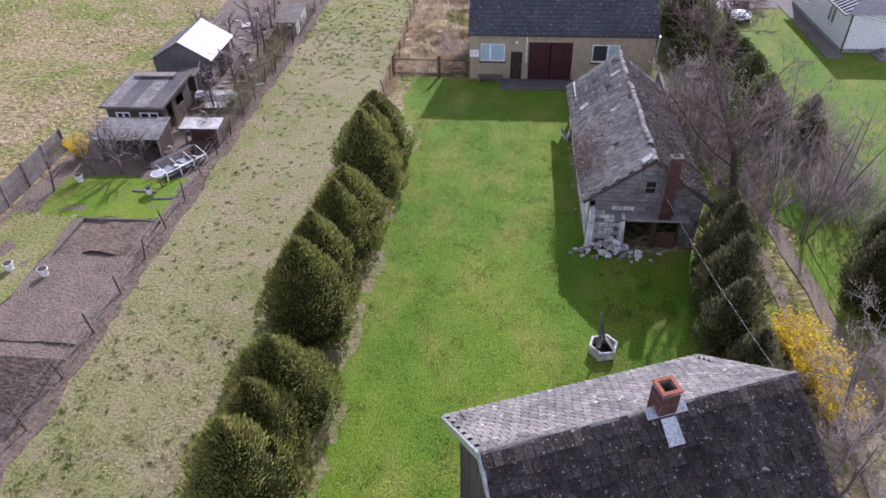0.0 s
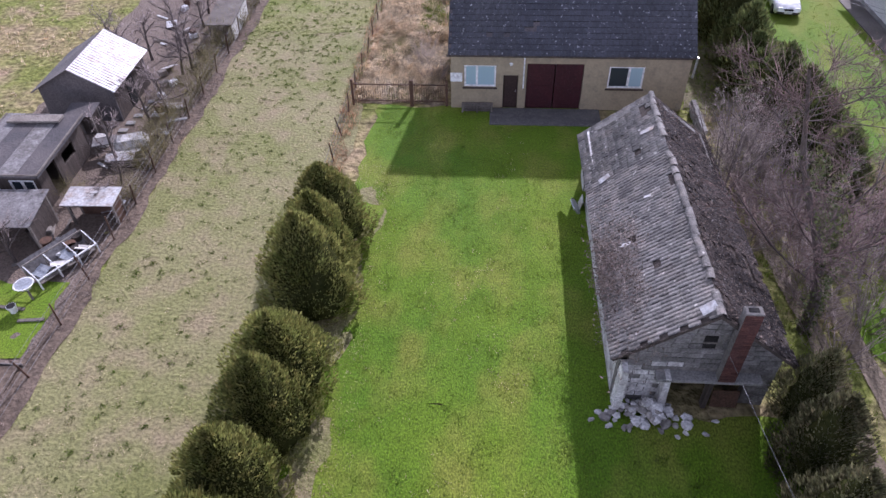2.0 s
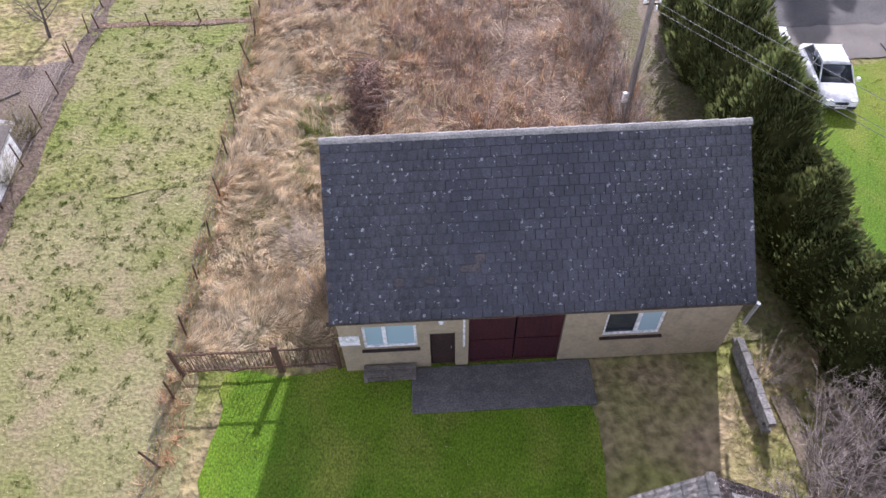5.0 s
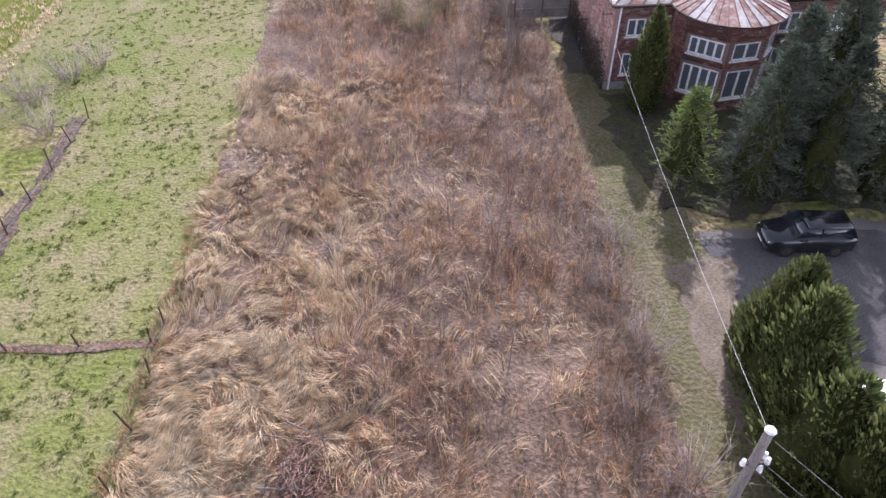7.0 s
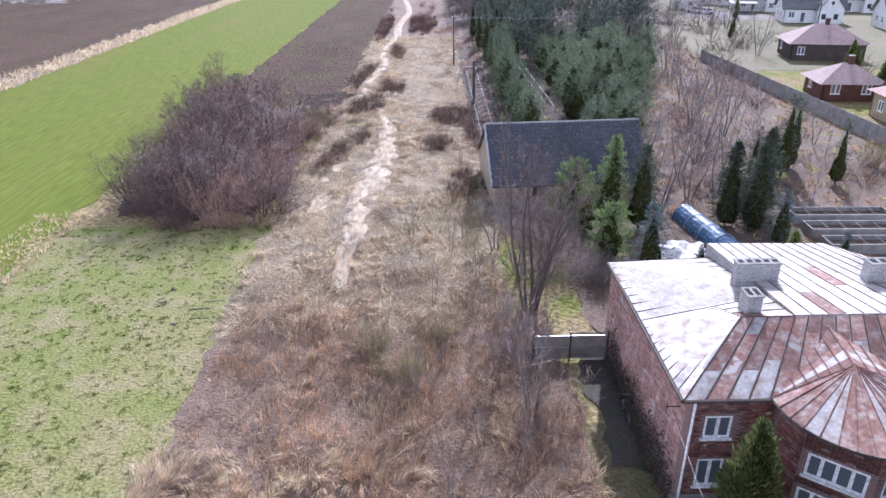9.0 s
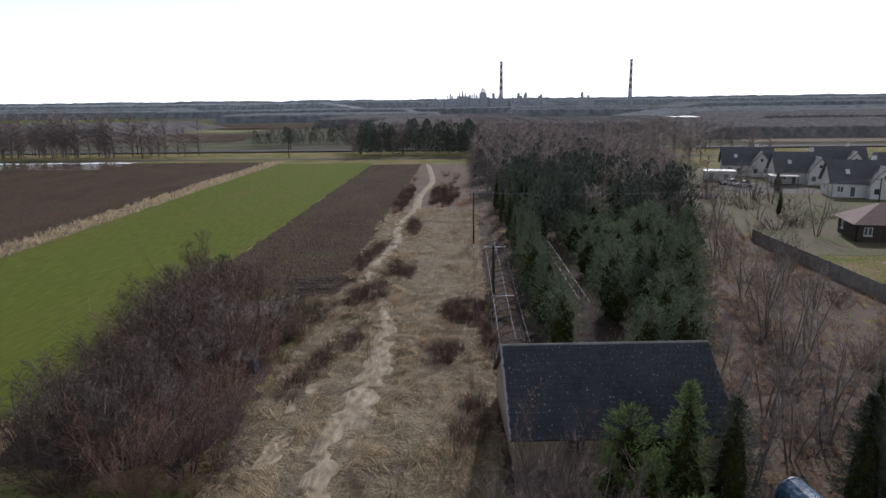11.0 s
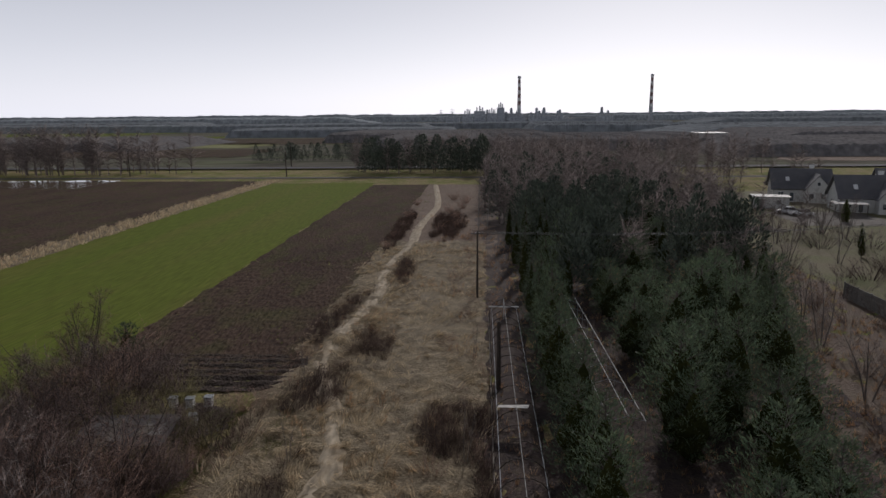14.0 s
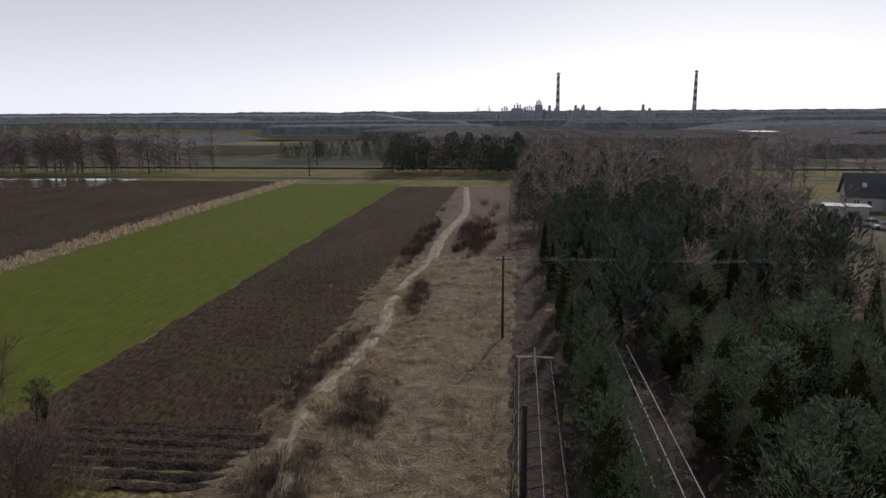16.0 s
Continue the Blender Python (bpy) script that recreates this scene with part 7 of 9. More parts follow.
for x0, x1, y0, y1, lab in ((-21.3, -17.4, 24.2, 26.9, "dark dug vegetable bed with a pale edging"), (-21.0, -17.0, 18.3, 23.6, "raked brown vegetable bed"), (-21.2, -17.2, 9.0, 17.4, "bed of coarse dark clods")):
    rough = 0.14 if y0 < 10 or y0 > 24 else 0.05
    ob = sheet("vegetable_bed", lab, lin(x0, x1, 0.22), lin(y0, y1, 0.22), 0.05, M["soil_dark"] if rough > 0.1 and y0 < 10 else M["soil_pale"] if rough < 0.1 else M["soil"], wobble=0.12, relief=rough, seed=int(y0), kind="", category="garden bed")
ob = thing("bed_edging", "pale timber edging of a vegetable bed", "edging", pose(0, 0, 0))
part("board", box(-21.4, -17.3, 26.95, 27.0, 0, 0.16), M["grey_wood"], ob)
part("board", box(-21.45, -21.4, 24.1, 26.95, 0, 0.16), M["grey_wood"], ob)
ob = thing("garden_table", "pale weathered garden table between the sheds", "table", pose(-20.0, 40.6, 0, 0, 0, 20))
part("tabletop", box(-0.6, 0.6, -0.4, 0.4, 0.68, 0.73, 0.01), M["worn_felt"], ob)
for x in (-0.5, 0.5):
    for y in (-0.32, 0.32):
        part("leg", rod((x, y, 0), (x, y, 0.68), 0.03, sides=6), M["grey_wood"], ob)
ob = thing("sack", "white full sack beside the garden table", "sack", pose(-20.6, 41.0, 0))
part("body", prism([(-0.3, 0), (0.3, 0), (0.34, 0.3), (0.2, 0.62), (-0.2, 0.62), (-0.34, 0.3)], 0.4), M["white_sheet"], ob)
ob = thing("timber_pile", "pile of old boards under pale sheets", "timber pile", pose(-19.6, 39.2, 0, 0, 0, 8))
for k in range(12):
    part("board", box(0, 1.5 + 0.2 * (k % 3), 0, 0.17, 0, 0.04), M["grey_wood"] if k % 3 else M["dark_wood"], ob, m=pose(0.06 * (k % 4), 0.2 * (k % 5), 0.05 * (k // 5) + 0.06 * (k // 4), 0, 0, (k * 13) % 7 - 3))
part("cover", slab([(0.1, 0.0, 0.42), (1.5, 0.05, 0.4), (1.45, 0.62, 0.46), (0.05, 0.6, 0.48)], 0.03), M["white_tin"], ob)
part("cover", slab([(0.2, 0.68, 0.44), (1.5, 0.66, 0.46), (1.6, 1.2, 0.3), (0.3, 1.2, 0.32)], 0.03), M["white_sheet"], ob)
for k in range(5):
    st = part("stepping_stone", box(-0.25, 0.25, -0.18, 0.18, 0, 0.06, 0.015), M["concrete"], None, m=pose(-20.1 + 0.12 * k, 42.6 + 0.75 * k, 0, 0, 0, k * 23 % 17))
    tagged(st, "worn concrete slab in the garden path", "paving slab", "garden path slabs")
g = random.Random(77)
for k in range(16):
    x, y = g.uniform(-23.6, -18.4), g.uniform(27.8, 63)
    if -24.6 < x < -19.8 and y < 48:
        x = g.uniform(-19.4, -17.6)
    l = g.uniform(0.5, 1.6)
    st = part("plank", box(0, l, 0, 0.14, 0, 0.05), M["grey_wood"] if k % 3 else M["white_sheet"], None, m=pose(x, y, 0.02, 0, 0, g.uniform(0, 180)))
    tagged(st, "weathered plank dropped on the garden soil", "plank", "scattered planks")
# old well on the lawn
ob = thing("garden_well", "low pale hexagonal concrete well with broken timbers", "well", pose(4.3, 19.45, 0, 0, 0, 12))
for k in range(6):
    part("side", box(-0.3, 0.3, 0.42, 0.52, 0, 0.42 + 0.02 * (k % 3), 0.02), M["white_sheet"], ob, m=pose(0, 0, 0, 0, 0, 60 * k))
part("hollow", rod((0, 0, 0.02), (0, 0, 0.1), 0.44, 0.44, 6), M["black"], ob)
part("plank", box(-0.45, 0.35, -0.09, 0.09, 0, 0.04, 0.006), M["grey_wood"], ob, m=pose(-0.12, 0.12, 0.47, 0, 5, 62))
part("plank", box(-0.4, 0.4, -0.07, 0.07, 0, 0.04, 0.006), M["pole_wood"], ob, m=pose(0.2, -0.05, 0.49, 4, 0, 100))
part("post", rod((-0.05, 0.2, 0.2), (-0.02, 0.62, 1.5), 0.07, 0.045), M["grey_wood"], ob)
part("post", rod((0.1, 0.1, 0.3), (0.0, 0.55, 1.25), 0.05, 0.04), M["dark_wood"], ob)
# rubble by the barn's gable
g = random.Random(12)
for k in range(130):
    r = abs(g.gauss(0, 0.8))
    a = g.uniform(0, 360)
    x, y = 5.2 + 1.0 * r * math.cos(radians(a)), 26.1 + 0.5 * r * math.sin(radians(a))
    s = g.uniform(0.09, 0.24)
    bm = bmesh.new()
    bmesh.ops.create_icosphere(bm, subdivisions=1, radius=1)
    for v in bm.verts:
        v.co *= g.uniform(0.75, 1.2)
    bm.transform(Matrix.Diagonal((s, s * g.uniform(0.6, 1), s * g.uniform(0.4, 0.7), 1)))
    st = part("rubble_stone", bm, M["whitewash"] if k % 3 else M["rubble"], None, m=pose(x, y, max(0.03, 0.75 - 0.6 * r) * g.uniform(0.3, 1.0), g.uniform(0, 40), 0, a))
    tagged(st, "broken masonry lump on the rubble heap", "rubble", "rubble heap")
for k, (y, z) in enumerate(((36.9, 0.5),)):
    st = part("leaning_sheet", box(-0.02, 0.02, 0, 0.6, 0, z, 0.005), M["white_tin"] if k < 1 else M["zinc"], None, m=pose(3.86, y, 0, 0, 16, k * 4 - 2))
    tagged(st, "pale sheet leaning on the barn wall", "sheet", "leaning sheets")
st = part("metal_disc", rod((0, 0, 0), (0, 0, 0.05), 0.4, 0.4, 18), M["zinc"], None, m=pose(3.6, 36.6, 0.5, 0, 55, 0))
tagged(st, "round metal lid leaning on the barn wall", "lid")
ob = thing("pallet_stack", "weathered timber pallets below the garage window", "pallet", pose(-1.9, 45.05, 0))
for k in range(3):
    for j in range(5):
        part("slat", box(0, 1.7, 0.05 + j * 0.09, 0.11 + j * 0.09, 0.1 + 0.14 * k, 0.12 + 0.14 * k), M["grey_wood"], ob)
    for x in (0, 0.8, 1.6):
        part("bearer", box(x, x + 0.1, 0.05, 0.47, 0.0 + 0.14 * k, 0.1 + 0.14 * k), M["grey_wood"], ob)


# ---- tunnel frames and yard ----
def tunnel_frame():
    ob = thing("polytunnel_frame", "bare steel hoops of a long polytunnel", "polytunnel", pose(8.5, 131.0, 0))
    W, L, H = 2.95, 38.0, 2.0
    arc = [(W / 2 - W / 2 * math.cos(math.pi * k / 10), H * math.sin(math.pi * k / 10) ** 0.7) for k in range(11)]
    for i in range(20):
        y = L * i / 19
        part("hoop", soup("hoop", [(*loft(np.array([(x, y, z) for x, z in arc]), np.full(11, 0.03), 5), 0)], [M["dark_metal"]]), None, ob)
    for k in (2, 5, 8):
        part("purlin", rod((arc[k][0], 0, arc[k][1]), (arc[k][0], L, arc[k][1]), 0.017, sides=5), M["pale_wire"] if k == 5 else M["zinc"], ob)
    for x in (0, W):
        part("base_rail", box(x - 0.04, x + 0.04, 0, L, 0.0, 0.18), M["grey_wood"], ob)
    for y in (L,):
        bm = box(0, W, y - 0.04, y + 0.04, 1.2, 1.3)
        box(W / 2 - 0.04, W / 2 + 0.04, y - 0.04, y + 0.04, 0, 2.05, bm=bm)
        part("end_frame", bm, M["white_paint"], ob)
    part("torn_sheet", slab([(0.3, 13.0, 1.75), (2.2, 12.7, 1.85), (2.4, 13.8, 1.6), (0.4, 13.9, 1.5)], 0.01), M["white_sheet"], ob)


tunnel_frame()
ob = thing("polytunnel_frame", "second bare tunnel frame among the pines", "polytunnel", pose(15.7, 143, 0, 0, 0, 1))
for x in (0, 1.1, 2.2):
    part("rail", rod((x, 0, 1.75 if x == 1.1 else 1.4), (x, 29, 1.75 if x == 1.1 else 1.4), 0.03, sides=5), M["white_paint"], ob)
for y in range(0, 30, 3):
    for x in (0, 2.2):
        part("post", rod((x, y, 0), (x, y, 1.4), 0.025, sides=5), M["zinc"], ob)
    for x in (0, 2.2):
        part("rafter", rod((x, y, 1.4), (1.1, y, 1.75), 0.02, sides=5), M["zinc"], ob)
ob = thing("covered_tunnel", "low tunnel under torn blue plastic sheeting", "polytunnel", pose(24.3, 103.6, 0, 0, 0, 9) @ Matrix.Diagonal((0.8, 0.9, 0.8, 1)))
bm = bmesh.new()
rows_ = []
for i in range(23):
    y = 10.5 * i / 22
    r = 1.15 + 0.08 * noise.noise((y * 1.7, 2, 0))
    rows_.append([bm.verts.new((r * math.cos(math.pi * k / 10) + 0.05 * noise.noise((k, y * 3, 1)), y, 1.15 * r * math.sin(math.pi * k / 10) + 0.07 * noise.noise((k * 1.3, y * 2.2, 4)) + 0.03)) for k in range(11)])
for a, b in zip(rows_, rows_[1:]):
    for k in range(10):
        bm.faces.new((a[k], a[k + 1], b[k + 1], b[k]))
bm.faces.new(rows_[0]), bm.faces.new(rows_[-1][::-1])
part("sheet", bm, M["blue_sheet"], ob)
for i in range(6):
    part("hoop", soup("hoop", [(*loft(np.array([(1.24 * math.cos(math.pi * k / 10), 0.1 + 2.05 * i, 1.4 * math.sin(math.pi * k / 10)) for k in range(11)]), np.full(11, 0.025), 5), 0)], [M["zinc"]]), None, ob)
ob = sheet("tarpaulin", "crumpled white plastic sheeting over a heap", lin(18.9, 22.4, 0.3), lin(102.6, 107.6, 0.3), 0.4, M["white_sheet"], wobble=0.5, relief=0.5, seed=71, kind="", category="tarpaulin")
for k in range(3):
    ob = thing("cold_frame", "long dark cold frame with pale boarded edges", "cold frame", pose(30.5, 106.2 + 2.6 * k, 0, 0, 0, -2), "row of cold frames")
    for y in (0, 1.5):
        part("board", box(0, 7.2, y, y + 0.09, 0, 0.7), M["concrete"], ob)
    for x in (0, 7.1):
        part("board", box(x, x + 0.09, 0.09, 1.5, 0, 0.7), M["concrete"], ob)
    part("soil", box(0.09, 7.1, 0.09, 1.5, 0, 0.35), M["soil"], ob)
    for j in range(5):
        part("bar", box(1.2 + j * 1.2, 1.26 + j * 1.2, 0.09, 1.5, 0.62, 0.68), M["grey_wood"], ob)


# ---- refinery on the horizon ----
def stack(m, height, r):
    ob = thing("factory_chimney", "tall factory chimney with red and white bands", "chimney", m, "factory chimneys")
    n = 14
    for k in range(n):
        a, b = height * k / n, height * (k + 1) / n
        ra, rb = r * (1 - 0.45 * k / n), r * (1 - 0.45 * (k + 1) / n)
        band = k >= 5 and k % 2
        part("band" if k >= 5 else "shaft", rod((0, 0, a), (0, 0, b), ra, rb, 20), M["white_plaster"] if band else M["signal_red"] if k >= 5 else M["plant_grey"], ob)
    part("platform", rod((0, 0, height * 0.97), (0, 0, height * 0.985), r * 0.85, r * 0.85, 16), M["plant_grey"], ob)


stack(pose(81.5, 1500, 0), 98, 4.6)
stack(pose(342, 1500, 0), 99, 4.6)
g = random.Random(21)
for k in range(34):
    x = g.uniform(-30, 260) if k % 3 == 0 else g.uniform(40, 195)
    h = g.uniform(14, 27)
    y = g.uniform(1440, 1560)
    if k % 2:
        ob = thing("factory_building", "pale grey plant building with flat roof", "factory", pose(x, y, 0), "refinery buildings")
        w = g.uniform(14, 55)
        part("hall", box(0, w, 0, 20, 0, h * 0.8), M["plant_grey"], ob)
        part("roof", box(-0.5, w + 0.5, -0.5, 20.5, h * 0.8, h * 0.8 + 1), M["white_tin"], ob)
    else:
        ob = thing("process_tower", "slim grey process tower of the refinery", "tower", pose(x, y, 0), "refinery towers")
        part("column", rod((0, 0, 0), (0, 0, h * 1.35), 3.4, 2.8, 12), M["plant_grey"], ob)
        part("dome", rod((0, 0, h * 1.35), (0, 0, h * 1.35 + 2.5), 2.8, 1.0, 12), M["plant_grey"], ob)
        part("platform", rod((0, 0, h), (0, 0, h + 1), 4.4, 4.4, 12), M["plant_grey"], ob)
for x, w, h in ((-62, 26, 18), (-30, 18, 24), (-8, 22, 30), (18, 16, 26), (36, 14, 36), (58, 30, 20), (96, 34, 16), (140, 40, 14)):
    ob = thing("factory_building", "tall grey plant block with pipe stacks", "factory", pose(x, 1430, 0), "refinery buildings")
    part("hall", box(0, w, 0, 24, 0, h), M["plant_grey"], ob)
    for k in range(3):
        part("vent_pipe", rod((w * (k + 1) / 4, 4, h), (w * (k + 1) / 4, 4, h + 7 + 3 * (k % 2)), 1.4, 1.1, 8), M["plant_grey"], ob)
for x, y, w in ((112, 610, 40), (150, 640, 45), (200, 700, 70), (320, 1000, 110), (450, 1150, 140), (240, 880, 60)):
    ob = thing("warehouse", "long low warehouse with a bright white roof", "warehouse", pose(x, y, 0), "far warehouses")
    part("hall", box(0, w, 0, 25, 0, 5), M["plant_grey"], ob)
    part("roof", box(-1, w + 1, -1, 26, 5, 6), M["white_tin"], ob)
for x, y, h in ((-60, 336, 9), (-118, 340, 9), (-178, 344, 9), (-240, 348, 9), (-10, 372, 9), (-70, 378, 9), (-130, 382, 9), (-36, 440, 12), (-24, 452, 12)):
    pole(pose(x, y, 0), h, 0.16, "far utility pole beside the railway", M["dark_wood"], 1)
for x, y in ((-62, 1700), (-25, 1760), (5, 1640), (40, 1800), (-100, 1900)):
    ob = thing("power_mast", "slim lattice mast on the horizon", "mast", pose(x, y, 0), "far masts")
    bm = bmesh.new()
    for a in (-1, 1):
        rod((2.2 * a, 0, 0), (0.3 * a, 0, 38), 0.4, 0.3, 4, bm)
    part("lattice", bm, M["plant_grey"], ob)
    for z in (30, 35):
        part("arm", box(-6, 6, -0.3, 0.3, z, z + 0.6), M["plant_grey"], ob)


# ---- garden clutter ----
g = random.Random(77)
for k in range(46):
    y = g.uniform(31.5, 60)
    x = g.uniform(-22.6, -17.6) if y > 36 else g.uniform(-21, -17.8)
    if -25 < x < -20.2 and 35 < y < 47:
        x = g.uniform(-20.0, -17.8)
    a = g.uniform(0, 180)
    if k % 4 == 0:
        st = part("plank", box(0, g.uniform(0.8, 2.2), 0, 0.16, 0, 0.04, 0.005), M["grey_wood"], None, m=pose(x, y, 0.06, g.gauss(0, 3), 0, a))
        tagged(st, "weathered loose plank on the garden ground", "plank", "garden clutter")
    elif k % 4 == 1:
        st = part("crate", box(-0.25, 0.25, -0.18, 0.18, 0, 0.3, 0.02), M["grey_wood"] if k % 8 == 1 else M["plastic_white"], None, m=pose(x, y, 0.03, 0, 0, a))
        tagged(st, "old garden crate beside the sheds", "crate", "garden clutter")
    elif k % 4 == 2:
        st = part("sheet", box(-0.5, 0.5, -0.35, 0.35, 0, 0.025, 0.005), M["white_tin"] if k % 3 else M["zinc"], None, m=pose(x, y, 0.12, g.gauss(0, 8), g.gauss(0, 8), a))
        tagged(st, "pale scrap sheet lying in the garden", "sheet", "garden clutter")
    else:
        bm = rod((0, 0, 0), (0, 0, 0.5), 0.22, 0.24, 14)
        rod((0, 0, 0.46), (0, 0, 0.52), 0.26, 0.26, 14, bm)
        st = part("barrel", bm, M["rust"] if k % 8 == 3 else M["dark_metal"], None, m=pose(x, y, 0.02, 0, 0, a))
        tagged(st, "small old barrel beside the sheds", "barrel", "garden clutter")
st = part("covered_heap", box(-0.9, 0.9, -0.6, 0.6, 0, 0.7, 0.25), M["white_sheet"], None, m=pose(-18.9, 41.0, 0, 0, 0, 20))
tagged(st, "garden heap covered with crumpled white sheeting", "heap")


# ---- beehives beside the thicket ----
def beehive(m):
    ob = thing("beehive", "white wooden beehive with a flat tin lid", "beehive", m, "row of beehives")
    part("body", box(-0.25, 0.25, -0.25, 0.25, 0.2, 0.85, 0.01), M["plastic_white"], ob)
    part("lid", box(-0.3, 0.3, -0.3, 0.3, 0.855, 0.95, 0.01), M["zinc"], ob)
    part("entrance", box(-0.15, 0.15, -0.262, -0.252, 0.24, 0.28), M["black"], ob)
    for x in (-0.2, 0.2):
        part("leg", box(x - 0.03, x + 0.03, -0.2, 0.2, 0, 0.2), M["grey_wood"], ob)


for x, y in ((-13.6, 146.6), (-12.4, 146.6), (-11.2, 146.9), (-11.1, 144.0)):
    beehive(pose(x, y, 0, 0, 0, 4))


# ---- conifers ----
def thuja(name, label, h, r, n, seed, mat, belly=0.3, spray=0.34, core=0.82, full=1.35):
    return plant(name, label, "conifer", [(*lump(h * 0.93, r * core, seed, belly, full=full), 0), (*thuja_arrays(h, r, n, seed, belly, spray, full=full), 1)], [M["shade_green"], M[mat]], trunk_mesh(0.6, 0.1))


hedge = [thuja("thuja", "dense dark green thuja in a garden hedge", 4.5, 1.85, 12500, s, "thuja", 0.12, 0.2, 0.74, 1.6) for s in (1, 2, 3)]
put(hedge, [(-7.3 + 0.2 * math.sin(y * 3.1) - (0.15 if y < 30 else 0), y, 0.98 + 0.1 * math.sin(y * 1.7), 0.98 + 0.1 * math.sin(y * 2.3)) for y in (11.4, 13.4, 15.4, 19.8, 22.0, 24.6, 26.6, 30.6, 32.6, 34.6)], "thuja hedge")
tall = [thuja("thuja", "tall green thuja in the driveway hedge", 5.0, 1.65, 2700, s, "dark_thuja", 0.25, 0.36, 0.8, 1.9) for s in (4, 5, 6)]
put(tall, [(14.1 + 0.3 * math.sin(y), y, 1.0 + 0.1 * math.sin(y * 2.1), (1.0 if y > 52.5 else 0.78) + 0.1 * math.sin(y * 1.3)) for y in (64.8, 63.4, 61.9, 60.5, 59.1, 57.6, 56.1, 54.6, 53.2, 51.4, 49.6, 47.8, 46.2, 44.8)] + [(14.9, 43.2, 1, 0.8), (15.0, 41.0, 1.05, 0.8), (15.2, 38.5, 1, 0.75)], "driveway hedge")
dark = [thuja("juniper", "dark spreading juniper beside the track", 4.0, 1.25, 6200, s, "juniper", 0.3, 0.2, 0.62) for s in (7, 8)]
put(dark, [(9.0, 19.5, 1.0), (9.4, 21.8, 1.1), (9.9, 24.2, 1.05), (10.3, 26.3, 0.9), (9.2, 17.4, 0.9), (15.8, 22.8, 1.1), (16.5, 24.8, 1.0), (17.0, 20.5, 1.0), (13.9, 65.2, 0.8), (16.2, 45.0, 0.7), (17.5, 37, 0.8)])
col = [thuja("thuja", "slim upright thuja before the brick villa", 5.2, 0.9, 4200, 9, "dark_thuja", 0.35, 0.24)]
put(col, [(14.45, 82.5, 1.15), (25.5, 83.0, 1.0), (60, 150, 1.0), (59, 147, 0.9), (62, 160, 0.9), (75, 232, 0.8), (65, 166, 0.9)])


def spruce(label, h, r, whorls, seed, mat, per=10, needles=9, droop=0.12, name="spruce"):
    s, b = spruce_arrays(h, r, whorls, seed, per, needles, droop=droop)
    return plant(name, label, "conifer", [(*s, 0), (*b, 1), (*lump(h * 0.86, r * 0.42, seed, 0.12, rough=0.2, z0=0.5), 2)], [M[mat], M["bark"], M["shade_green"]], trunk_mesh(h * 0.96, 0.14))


big = [spruce("tall dark spruce beside the villa", 8.5, 2.3, 26, s, "spruce", 16, 26) for s in (11, 12)]
put(big, [(18.6, 76.2, 1.0), (21.4, 77.6, 1.1), (24.2, 76.0, 1.05), (20.2, 74.6, 0.9), (17.4, 74.6, 0.9), (23.0, 73.9, 0.95), (26.5, 78, 1.0), (25.4, 111.3, 0.75), (27, 110.4, 0.78), (28.6, 113, 0.8)], "villa spruces")
young = [spruce("young yellow-green spruce on the grass", 3.2, 1.15, 14, s, "young_spruce", 14, 15) for s in (13,)]
put(young, [(14.5, 75.9, 1.55), (26.8, 104.3, 0.8)])
blue = [spruce("small blue-grey spruce behind the villa", 5.4, 1.7, 20, s, "blue_spruce", 14, 14) for s in (14,)]
put(blue, [(16.8, 101.8, 1.05), (19.8, 101.4, 0.6), (27.6, 107.6, 0.75), (29.8, 103.8, 0.5)])


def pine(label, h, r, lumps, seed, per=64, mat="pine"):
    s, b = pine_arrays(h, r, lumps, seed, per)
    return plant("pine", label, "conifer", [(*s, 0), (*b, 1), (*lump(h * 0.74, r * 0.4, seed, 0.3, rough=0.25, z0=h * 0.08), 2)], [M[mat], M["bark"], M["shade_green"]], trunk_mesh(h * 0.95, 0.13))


put([pine("young light green pine behind the villa", 4.4, 1.6, 34, 27, 90, "young_pine")], [(14.7, 113.9, 1.1), (14.9, 110.3, 0.9), (15.6, 106.2, 0.98), (13.2, 111.8, 0.7)], "young pines")
put([spruce("bushy dark green spruce before the slate barn", 7.0, 1.9, 22, 28, "young_pine", 14, 15)], [(16.8, 111.4, 1.0)])
put([spruce("bushy dark spruce before the slate barn", 6.4, 2.0, 22, 29, "spruce", 14, 15)], [(18.9, 111.0, 1.0)])
pines = [pine("bushy grey-green pine in the plantation", 7.0, 2.9, 50, k, 66) for k in (21, 22, 23)]
g = random.Random(31)
# a row between the two tunnel frames, then the broad stand beyond the second
spots = [(13.7 + 0.5 * math.sin(k * 2.3), 132.5 + 3.5 * k, 0.76 + 0.1 * math.sin(k * 1.7), 0.9 + 0.16 * math.sin(k * 2.9)) for k in range(12)]
tries = 0
while len(spots) < 92 and tries < 9000:
    tries += 1
    y = g.uniform(127, 224)
    lo = 19.0 if y < 174 else 13.2
    x = g.uniform(lo, max(lo + 2, min(40, 22.5 + (y - 128) * 0.33)))
    if y > 178 and g.random() < 0.5:
        continue
    if all((x - a) ** 2 + (y - b) ** 2 > (7.6 if y < 172 else 7.0) for a, b, *_ in spots):
        size = g.uniform(0.68, 1.08)
        spots.append((x, y, size, size * g.uniform(0.85, 1.2)))
put(pines, [q for k, q in enumerate(spots) if q[1] < 172 or k % 2], "pine plantation")
